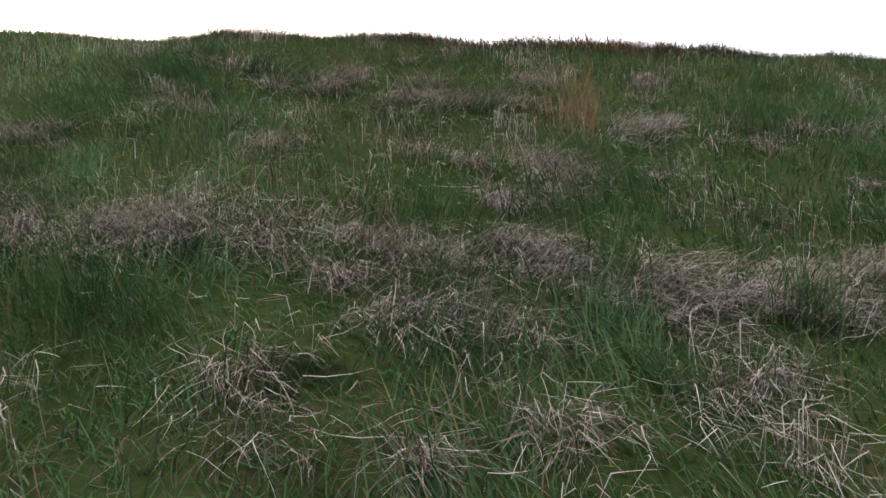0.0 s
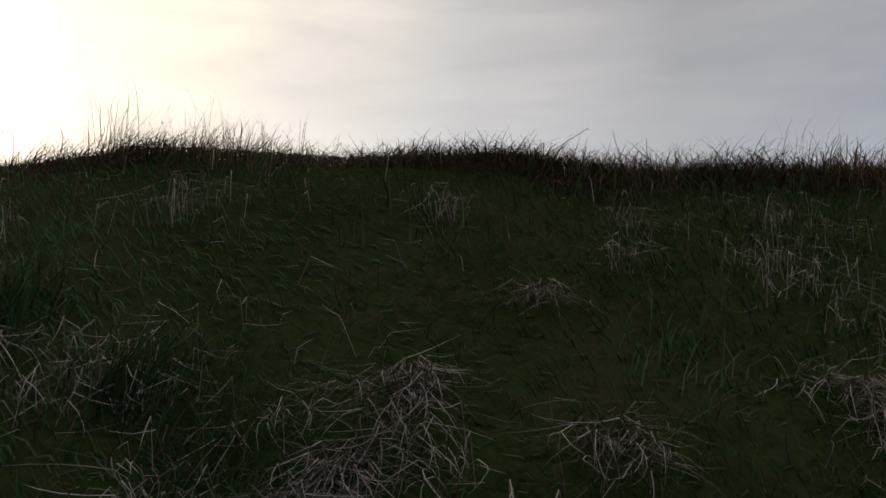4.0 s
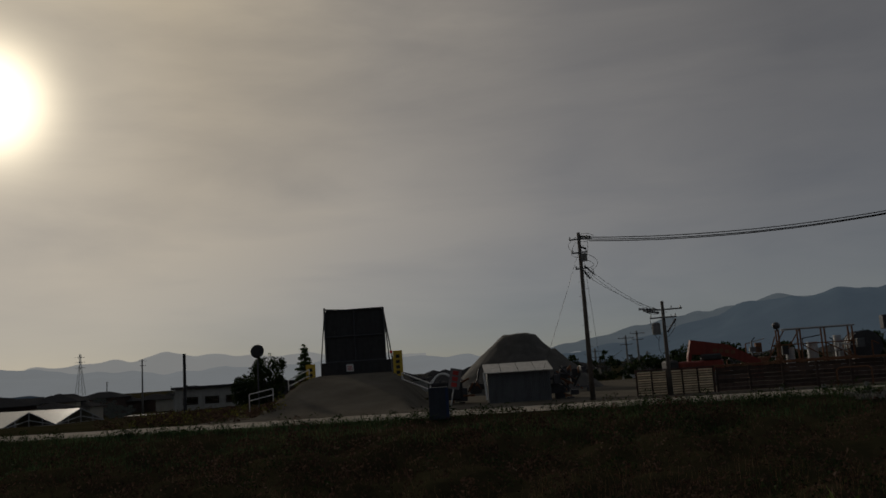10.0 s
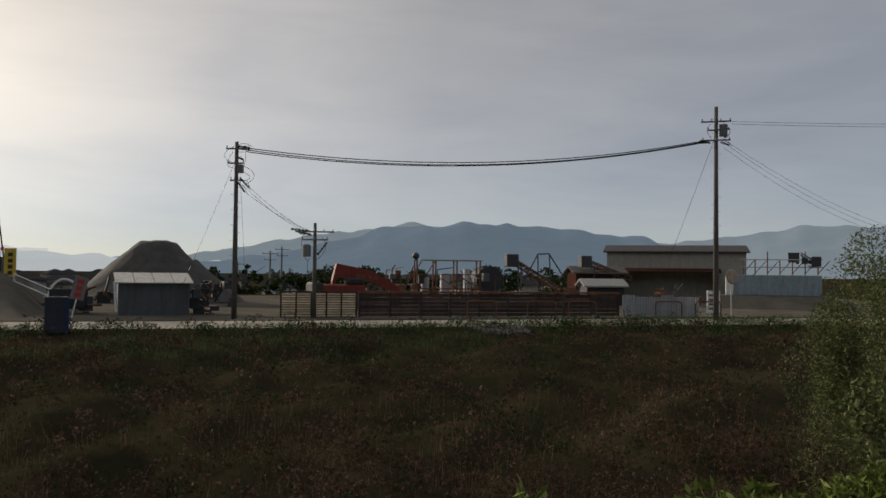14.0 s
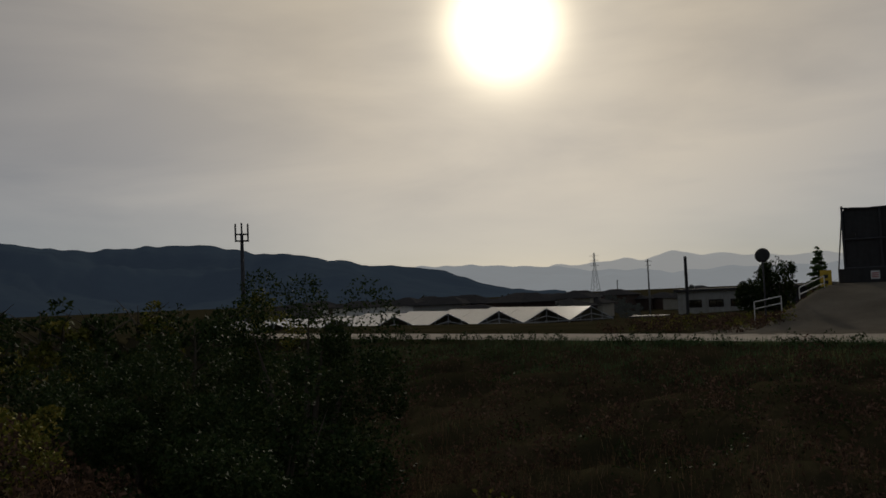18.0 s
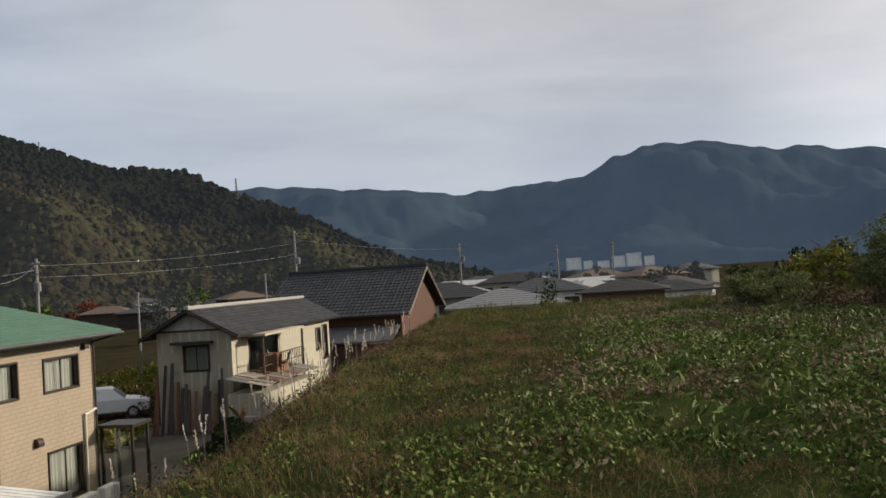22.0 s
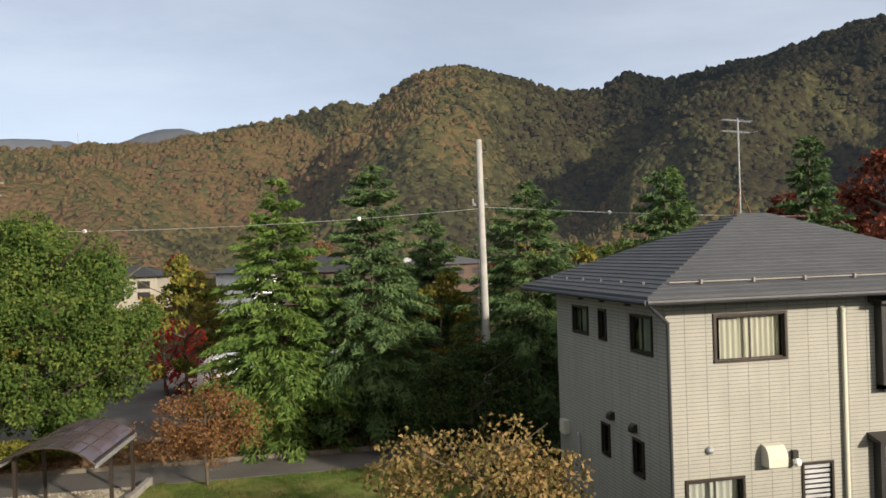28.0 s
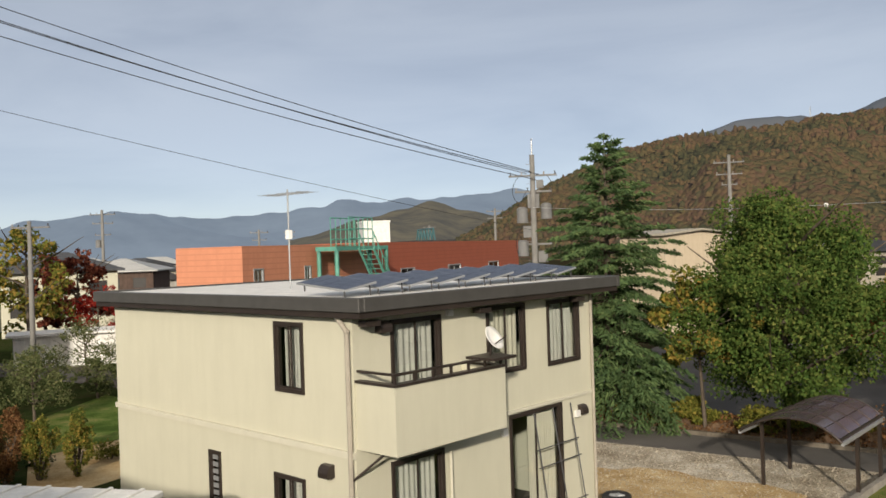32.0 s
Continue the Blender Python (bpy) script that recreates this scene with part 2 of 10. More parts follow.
def turf_over(m):
    """Green turf on the bank over the bare soil, with a ragged edge."""
    t = m.node_tree
    bsdf = t.nodes["Principled BSDF"]
    soil = bsdf.inputs["Base Color"].links[0].from_socket
    co = t.nodes.new("ShaderNodeTexCoord")
    sep = t.nodes.new("ShaderNodeSeparateXYZ")
    n = node(t, "ShaderNodeTexNoise", Scale=1.1, Detail=5.0, Roughness=0.65)
    n2 = node(t, "ShaderNodeTexNoise", Scale=45.0, Detail=3.0)
    for x in (n, n2):
        t.links.new(co.outputs["Object"], x.inputs[0])
    t.links.new(co.outputs["Object"], sep.inputs[0])
    edge = maths(t, "ADD", sep.outputs[1], maths(t, "MULTIPLY", n.outputs[0], 2.0))
    on = maths(t, "MULTIPLY", maths(t, "LESS_THAN", edge, 5.4), maths(t, "GREATER_THAN", edge, -40.0))
    on = maths(t, "MULTIPLY", on, maths(t, "GREATER_THAN", sep.outputs[0], -36.0))
    green = ramp_node(t, [(0.3, (0.013, 0.021, 0.007)), (0.5, (0.030, 0.044, 0.013)), (0.6, (0.048, 0.042, 0.020)), (0.75, (0.075, 0.058, 0.038))], maths(t, "ADD", maths(t, "MULTIPLY", n.outputs[0], 0.5), maths(t, "MULTIPLY", n2.outputs[0], 0.5))).outputs[0]
    t.links.new(mixed(t, on, soil, green), bsdf.inputs["Base Color"])


turf_over(GROUND)
ASPHALT = material("asphalt", [(0.3, (0.085, 0.08, 0.075)), (0.7, (0.15, 0.14, 0.13))], scale=0.4, fine=60, rough=0.9, bump=0.3, specular=0.0)
GRAVEL = material("gravel", [(0.36, (0.20, 0.165, 0.12)), (0.5, (0.40, 0.355, 0.28)), (0.62, (0.62, 0.57, 0.49))], scale=0.9, fine=13, rough=0.95, bump=1.0, specular=0.0)
PEBBLE = material("pebbles", [(0.3, (0.17, 0.145, 0.11)), (0.5, (0.33, 0.29, 0.225)), (0.7, (0.44, 0.40, 0.325))], scale=2, fine=20, rough=0.9, bump=0, specular=0.0, by_island=0.55)
SAND = material("sandy_soil", [(0.35, (0.30, 0.20, 0.09)), (0.5, (0.46, 0.33, 0.17)), (0.65, (0.56, 0.44, 0.26))], scale=1.2, fine=18, rough=0.95, bump=0.7, specular=0.0)
DRYSOIL = material("leafy_soil", [(0.35, (0.055, 0.036, 0.024)), (0.5, (0.12, 0.078, 0.05)), (0.65, (0.20, 0.135, 0.085))], scale=1.5, fine=12, rough=0.95, bump=0.9, specular=0.0)
DUST = material("dusty_earth", [(0.25, (0.065, 0.057, 0.046)), (0.75, (0.165, 0.15, 0.125))], scale=0.3, fine=14, rough=0.95, bump=0.6, specular=0.0)
LAWN = material("lawn", [(0.36, (0.045, 0.075, 0.018)), (0.5, (0.095, 0.14, 0.034)), (0.6, (0.20, 0.19, 0.07)), (0.7, (0.26, 0.21, 0.10))], scale=0.7, fine=30, rough=0.9, bump=0.8, specular=0.0)
PALEROAD = material("pale_gravel_road", [(0.25, (0.24, 0.215, 0.18)), (0.75, (0.46, 0.42, 0.36))], scale=0.3, fine=14, rough=0.95, bump=0.6, specular=0.0)
# stained pole concrete, darkened to hold the backlit shade of the works poles
BACKLITPOLE = plain("worn_backlit_pole", (0.11, 0.095, 0.082), 0.25, rough=0.9, bump=0.2, stain=0.3)
CONCRETE = plain("concrete", (0.29, 0.27, 0.245), rough=0.9, bump=0.3, fine=25, stain=0.25, specular=0.0)
PALE_POLE = plain("pale_pole_concrete", (0.33, 0.32, 0.30), rough=0.85, bump=0.2, stain=0.25)
POLE_CONCRETE = plain("pole_concrete", (0.19, 0.185, 0.175), rough=0.85, bump=0.2, stain=0.2)
OLDKERB = plain("mossy_old_kerb", (0.15, 0.13, 0.105), 0.3, rough=0.95, bump=0.4, fine=20, stain=0.3, specular=0.0)
STEEL = plain("galvanised_steel", (0.42, 0.43, 0.44), metal=0.6, rough=0.5, bump=0.1)
DARKSTEEL = plain("dark_steel", (0.06, 0.06, 0.065), metal=0.3, rough=0.5, bump=0.1)
RUST = plain("rusty_steel", (0.16, 0.075, 0.04), 0.4, rough=0.85, bump=0.3)
BRONZE = plain("bronze_aluminium", (0.045, 0.035, 0.03), metal=0.3, rough=0.4, bump=0.0)
WIRE = plain("wire_black", (0.02, 0.02, 0.02), rough=0.6, bump=0)
WHITEPAINT = plain("white_paint", (0.75, 0.74, 0.71), rough=0.55, bump=0.05, stain=0.2)
CREAMPAINT = plain("cream_render", (0.50, 0.485, 0.385), 0.05, scale=0.8, rough=0.8, bump=0.1, fine=60, stain=0.06)
CREAMTRIM = plain("cream_trim", (0.52, 0.50, 0.41), 0.06, rough=0.7, bump=0.0)
CURTAIN = material("net_curtain", two((0.46, 0.45, 0.40), 0.12), scale=1.5, fine=12, stretch=(9, 9, 0.4), rough=0.9, bump=0.3)
FABRIC = material("pleated_curtain", two((0.50, 0.47, 0.38), 0.22), scale=3, fine=12, stretch=(8, 8, 0.1), rough=0.9, bump=0.3)
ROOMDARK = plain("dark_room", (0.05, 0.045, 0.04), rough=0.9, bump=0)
GLASS = glass_material("window_glass")
YELLOW = plain("yellow_paint", (0.62, 0.42, 0.05), rough=0.6, stain=0.2)
ORANGE = plain("orange_machine_paint", (0.19, 0.034, 0.022), rough=0.6, stain=0.35)
BARK = material("bark", [(0.3, (0.05, 0.04, 0.03)), (0.7, (0.15, 0.125, 0.10))], scale=4, fine=18, stretch=(1, 1, 0.3), rough=0.95, bump=1.0, specular=0.0)


# ---- building blocks ----
def link_mesh(name, verts, faces, mat, parent=None, label="", smooth=False):
    me = bpy.data.meshes.new(name)
    me.from_pydata([tuple(v) for v in verts], [], [tuple(f) for f in faces])
    me.materials.append(mat)
    if smooth:
        me.polygons.foreach_set("use_smooth", [True] * len(me.polygons))
    ob = new(name, me)
    if parent is not None:
        ob.parent = parent
    if label:
        ob["label"] = label
    return ob


def fast_mesh(name, verts, quads, mat, parent=None, smooth=False):
    """A mesh from numpy arrays of corners and four-sided faces (or three-sided)."""
    me = bpy.data.meshes.new(name)
    n, k = quads.shape
    me.vertices.add(len(verts))
    me.vertices.foreach_set("co", np.ascontiguousarray(verts, dtype=np.float32).ravel())
    me.loops.add(n * k)
    me.loops.foreach_set("vertex_index", np.ascontiguousarray(quads, dtype=np.int32).ravel())
    me.polygons.add(n)
    me.polygons.foreach_set("loop_start", np.arange(0, n * k, k, dtype=np.int32))
    me.polygons.foreach_set("loop_total", np.full(n, k, dtype=np.int32))
    me.update(calc_edges=True)
    if smooth:
        me.polygons.foreach_set("use_smooth", np.ones(n, dtype=bool))
    me.materials.append(mat)
    ob = new(name, me)
    if parent is not None:
        ob.parent = parent
    return ob


def part(name, bm, mat, parent=None, label="", smooth=False):
    me = bpy.data.meshes.new(name)
    bm.normal_update()
    bm.to_mesh(me)
    bm.free()
    me.materials.append(mat)
    if smooth:
        me.polygons.foreach_set("use_smooth", [True] * len(me.polygons))
    ob = new(name, me)
    if parent is not None:
        ob.parent = parent
    if label:
        ob["label"] = label
    return ob


def thing(name, m, label, category, group="", kind=""):
    ob = new(name)
    ob.matrix_basis = m
    return tagged(ob, label, category, group, kind)


def box(bm, x0, x1, y0, y1, z0, z1, m=None, bevel=0.0):
    vs = [bm.verts.new((x, y, z)) for x in (x0, x1) for y in (y0, y1) for z in (z0, z1)]
    fs = [bm.faces.new([vs[i] for i in f]) for f in ((0, 1, 3, 2), (4, 6, 7, 5), (0, 4, 5, 1), (2, 3, 7, 6), (0, 2, 6, 4), (1, 5, 7, 3))]
    if m is not None:
        for v in vs:
            v.co = m @ v.co
    if bevel:
        es = {e for f in fs for e in f.edges}
        bmesh.ops.bevel(bm, geom=list(es), offset=bevel, segments=1, affect="EDGES")
    return bm


def bar(bm, a, b, r0, r1=None, sides=8, cap=True):
    """A round or tapered rod between two points."""
    a, b = Vector(a), Vector(b)
    r1 = r0 if r1 is None else r1
    q = (b - a).to_track_quat("Z", "Y")
    rings = []
    for p, r in ((a, r0), (b, r1)):
        rings.append([bm.verts.new(p + q @ Vector((r * math.cos(2 * math.pi * i / sides), r * math.sin(2 * math.pi * i / sides), 0))) for i in range(sides)])
    for i in range(sides):
        j = (i + 1) % sides
        bm.faces.new((rings[0][i], rings[0][j], rings[1][j], rings[1][i]))
    if cap:
        bm.faces.new(rings[0][::-1])
        bm.faces.new(rings[1])
    return bm


def B():
    return bmesh.new()


def wire(name, points, r, mat, parent, sag=0.0, steps=14):
    """A hanging wire as a thin tube between two points."""
    a, b = Vector(points[0]), Vector(points[1])
    bm = B()
    side = Vector((b.y - a.y, a.x - b.x, 0))
    side = side.normalized() if side.length > 1e-4 else Vector((1, 0, 0))
    up = (b - a).cross(side).normalized()
    prev = None
    for i in range(steps + 1):
        s = i / steps
        p = a.lerp(b, s) - Vector((0, 0, sag * 4 * s * (1 - s)))
        now = [bm.verts.new(p + (side * math.cos(k * math.pi / 2) + up * math.sin(k * math.pi / 2)) * r) for k in range(4)]
        if prev is not None:
            for k in range(4):
                bm.faces.new((prev[k], prev[(k + 1) % 4], now[(k + 1) % 4], now[k]))
        prev = now
    return part(name, bm, mat, parent)


# ---- ground ----
G = -4.7


def smooth01(v):
    v = np.clip(v, 0, 1)
    return v * v * (3 - 2 * v)


def wave(x, y, s, k=0.0):
    return np.sin(x * s + 1.7 * np.sin(y * s * 0.73 + k) + k) * np.cos(y * s * 0.91 - 1.3 * np.sin(x * s * 0.61 + k * 2.1))


def height(x, y):
    """The bank, the ditch behind it, the works' terrace, and the plain."""
    x, y = np.asarray(x, float), np.asarray(y, float)
    far_edge = 2.4 + np.clip(-x - 2.5, 0, 3) * 0.37 + 1.1 * smooth01((x - 5) / 3) + np.clip(-x - 4, 0, 5) * 0.41 + np.clip(-x - 9, 0, 19) * 0.31
    near_edge = -1.8 - 0.18 * wave(x, y * 0, 0.35, 1.0) - np.clip(-x - 2, 0, 6) * 0.17 - np.clip(-x - 8, 0, 22) * 0.095
    # side towards the houses
    z = np.minimum(0.0, (y - near_edge) * 0.652)
    z = z - 0.07 * (1 - np.abs(np.clip((y - near_edge) / 0.9, -1, 1)))
    z = z - 0.06 * smooth01((-x - 0.3) / 1.5) * np.exp(-((y + 1.6) / 0.9) ** 2)
    z = np.maximum(z, G)
    # side towards the ditch
    terrace = 39.6 - 0.14 * x
    bottom = -3.5
    down = np.maximum(-(y - far_edge) * 0.62, bottom)
    start = far_edge + 7.0
    up = bottom + (bottom * 0 + 2.45) * np.clip((y - start) / np.maximum(terrace - start, 4), 0, 1) ** 1.25
    ditch = np.where(y < far_edge, 0.0, np.maximum(down, np.where(y > far_edge + 5, up, bottom)))
    heap = smooth01((y - far_edge - 5) / 4) * smooth01((terrace - 1.0 - y) / 5)
    ditch = ditch + heap * (0.30 * wave(x, y, 0.8, 3.0) + 0.20 * wave(x, y, 1.7, 5.0))
    ditch = np.where(y > terrace, -1.08, ditch)
    z = np.where(y > near_edge + 0.9, np.where(y > far_edge, ditch, z), z)
    # the works' terrace drops to the plain further out
    d = np.maximum.reduce([(y - 96) / 18, (-x - 34) / 24 * (y > 50) + (y - 62) / 60 * (x < -20), (x - 120) / 20])
    z = np.where(y > terrace, -1.08 - (-1.08 - G) * smooth01(d), z)
    # ramp of earth up to the screen
    cx, half = -7.9, 2.9
    t = np.clip((y - 47.5) / 16.0, 0, 1)
    side = np.clip((np.abs(x - cx) - half - (1 - t) * 2.2) / 2.6, 0, 1)
    top = -1.08 + 2.4 * smooth01(t) * (1 - smooth01((y - 74) / 6))
    z = np.where((y > 47) & (y < 82), np.maximum(z, top - 2.6 * side), z)
    z = z + 0.04 * np.exp(-((y + 1.6) / 0.5) ** 2) * wave(x, y * 0, 2.1, 0.6)
    # uneven field, which ends well before the roofs beyond it
    field = smooth01((-x - 3) / 3) * (y < 40) * (y > -9.5)
    z = z + field * (0.06 * wave(x, y, 1.6, 4.0) + 0.045 * wave(x, y, 3.4, 1.0))
    end = smooth01((-x - 41) / 7)
    z = np.where(y < terrace, z * (1 - end) + G * end, z)
    rough = np.where((y > terrace) | (y < -9.5), 0.0, 1.0)
    z = z + rough * (0.05 * wave(x, y, 1.1) + 0.035 * wave(x, y, 2.7, 2.0))
    return z


def axis(parts):
    return np.unique(np.concatenate([np.arange(a, b, s) for a, b, s in parts]).round(3))


def grid_mesh(name, xs, ys, zf, mat, parent=None, smooth=True):
    X, Y = np.meshgrid(xs, ys)
    Zv = zf(X, Y)
    n, k = X.shape
    i = np.arange(n * k).reshape(n, k)
    q = np.stack([i[:-1, :-1], i[:-1, 1:], i[1:, 1:], i[1:, :-1]], -1).reshape(-1, 4)
    return fast_mesh(name, np.stack([X, Y, Zv], -1).reshape(-1, 3), q, mat, parent, smooth)


xs = axis([(-4500, -500, 400), (-500, -100, 40), (-100, -40, 4), (-40, -12, 1.0), (-12, 12, 0.35), (12, 60, 1.2), (60, 140, 6), (140, 500, 40), (500, 4501, 400)])
ys = axis([(-4500, -500, 400), (-500, -60, 40), (-60, -10.4, 4), (-10.4, 6, 0.35), (6, 54, 0.8), (54, 130, 3), (130, 500, 40), (500, 4501, 400)])
tagged(grid_mesh("ground", xs, ys, height, GROUND), "grassy bank, ditch and plain of dark soil", "ground", kind="structure")


def strip(name, pts, mat, label, z=None, lift=0.03, kind="structure", depth=0.06):
    """A flat patch of paving laid on the ground, with a visible edge."""
    n = len(pts)
    top = [(x, y, (float(height(x, y)) if z is None else z) + lift) for x, y in pts]
    low = [(x, y, zz - depth) for x, y, zz in top]
    ob = link_mesh(name, top + low, [tuple(range(n))] + [(i, i + n, (i + 1) % n + n, (i + 1) % n) for i in range(n)], mat)
    return tagged(ob, label, name.replace("_", " "), kind=kind)


def terrace_edge(x):
    return 39.6 - 0.14 * x


def lane(name, x0, x1, off0, off1, mat, label, lift):
    xs_ = np.linspace(x0, x1, 40)
    v, f = [], []
    for i, x in enumerate(xs_):
        for o in (off0, off1):
            y = terrace_edge(x) + o + 0.25 * float(wave(x, o, 0.4))
            v.append((x, y, -1.08 + lift))
        if i:
            f.append((2 * i - 2, 2 * i, 2 * i + 1, 2 * i - 1))
    return tagged(link_mesh(name, v, f, mat), label, "road", kind="structure")


lane("road", -60, 90, 0.5, 6.4, PALEROAD, "pale dusty gravel road along the works", 0.03)
strip("works_yard", [(-16, 49), (80, 36.5), (86, 90), (-14, 92)], DUST, "pale dusty earth yard of the works", z=-1.08, lift=0.012)
tagged(grid_mesh("ramp_surface", np.arange(-14.5, -1.2, 0.35), np.arange(46.8, 80, 0.5), lambda x, y: height(x, y) + 0.035 + 0.02 * wave(x, y, 2.3), DUST), "pale dusty earth ramp up to the hopper", "ramp", kind="structure")
strip("asphalt_road", [(60, -26.8), (60, -24.2), (12, -24.0), (5, -24.1), (-9, -24.0), (-38, -22.6), (-38, -24.8), (-9, -25.95), (5, -26.15), (12, -26.2)], ASPHALT, "narrow grey asphalt lane beyond the gardens", z=G, lift=0.03)
strip("gravel_lot", [(3.2, -20.0), (2.5, -24.2), (5, -24.2), (20, -24.2), (21, -14), (6, -16)], GRAVEL, "pale gravel parking lot beside the house", z=G, lift=0.02)
strip("lawn", [(3.5, -17), (2.35, -23.95), (-6.0, -23.9), (-6.0, -14), (0, -11)], LAWN, "cut green lawn between the houses", z=G, lift=0.05)
sand_rim = [(5.0 + 5.2 * math.cos(k * 0.2094) * (1 + 0.12 * math.sin(k * 2.7)) * 0.8 + 2.0, -19.9 + 1.75 * math.sin(k * 0.2094) * (1 + 0.16 * math.sin(k * 1.9 + 1))) for k in range(30)]
strip("sand_patch", sand_rim, SAND, "bare yellowish sandy soil beside the house", z=G, lift=0.027)
strip("yard_paving", [(-16, -8.6), (-16.0, -21), (-40, -24), (-36, -9)], DUST, "bare earth yard between the houses", z=G, lift=0.015)
strip("car_park", [(-12, -29.2), (-12, -50), (18, -52), (16, -29.5)], ASPHALT, "grey asphalt car park behind the trees", z=G, lift=0.02)


def kerb_run(name, a, b, size, mat, label):
    bm = B()
    a, b = Vector(a), Vector(b)
    n = max(1, int((b - a).length / 0.6))
    d = (b - a) / n
    turn = math.atan2(d.y, d.x)
    for i in range(n):
        box(bm, 0.006, d.length - 0.006, 0, size[0], 0, size[1], Matrix.Translation(a + d * i) @ Matrix.Rotation(turn, 4, "Z"))
    return tagged(part(name, bm, mat), label, "kerb", kind="structure")


kerb_run("kerb", (-9, -26.12, G), (14, -26.37, G), (0.13, 0.16), OLDKERB, "weathered concrete kerb along the lane")
tagged(grid_mesh("litter_bank", np.arange(-9, 14.1, 0.25), np.linspace(-29.0, -26.38, 14), lambda x, y: G + 0.02 + 0.34 * smooth01((-26.4 - y) / 1.1) * (1 - smooth01((-27.9 - y) / 1.0)) + 0.03 * wave(x, y, 2.4), DRYSOIL), "low bank of brown soil and leaves behind the kerb", "bank", kind="structure")
kerb_run("lawn_edging", (2.38, -24.2, G), (3.15, -19.6, G), (0.14, 0.22), CONCRETE, "pale concrete edging of the gravel lot")


# ---- mountains ----
def ridge(name, line, dist, depth, mat, label, foot=G, rough=0.02, step=0.25, rows=26, seed=1.0, crown=0.0, jag=0.28, fold=1.0):
    """A range of hills: its crest follows heading and height in degrees as seen from the bank, and its flanks fall in spurs towards the plain."""
    az = np.arange(line[0][0], line[-1][0] + 1e-6, step)
    el = np.interp(az, [p[0] for p in line], [p[1] for p in line])
    # round the corners of the crest and roughen it
    el = el + jag * np.array([noise.fractal(Vector((v * 0.55, seed, 0)), 0.8, 2.2, 5) for v in az])
    k = np.ones(3) / 3
    el = np.convolve(np.pad(el, 1, mode="edge"), k, "valid")
    if isinstance(dist, list):
        dist = np.interp(az, [p[0] for p in dist], [p[1] for p in dist])
        depth = dist * depth
    top = 1.6 + dist * np.tan(np.radians(el))
    s = np.linspace(-0.6, 1, rows)
    A, S = np.meshgrid(az, s)
    Tp = np.broadcast_to(top, A.shape)
    R = dist - depth * S
    a = np.radians(A)
    fall = np.clip(np.abs(S), 0, 1)
    X, Y = -np.sin(a) * R, np.cos(a) * R
    f1 = 7.0 / float(np.mean(dist))
    n = np.array([noise.fractal(Vector((x * f1, y * f1, seed)), 1.0, 2.1, 5) for x, y in zip(X.ravel(), Y.ravel())]).reshape(X.shape)
    spur = np.sin(np.radians(A) * 17 + seed + 1.3 * np.sin(S * 2.2 + seed)) * (1 - 0.4 * fall)
    prof = 1 - fall ** 1.05 + fold * (0.20 * spur + 0.26 * n) * np.sin(np.pi * fall)
    prof = np.minimum(prof, 1 - (float(np.mean(depth / dist)) + 0.10) * fall)
    prof = np.where(S < 0, np.minimum(prof, 1 - 0.9 * fall), prof)
    Zv = foot - 3 + (Tp - foot + 3) * np.clip(prof, 0, 1)
    Zv = Zv + rough * 14 * n * (0.15 + fall)
    if crown:
        m = np.array([noise.noise(Vector((x / crown * 1.3, y / crown * 1.3, z / crown))) for x, y, z in zip(X.ravel(), Y.ravel(), Zv.ravel())]).reshape(X.shape)
        Zv = Zv + m * crown * 0.35
    i = np.arange(A.size).reshape(A.shape)
    q = np.stack([i[:-1, :-1], i[:-1, 1:], i[1:, 1:], i[1:, :-1]], -1).reshape(-1, 4)[:, ::-1]
    return tagged(fast_mesh(name, np.stack([X, Y, Zv], -1).reshape(-1, 3), q, mat, None, True), label, "mountain", kind="structure")


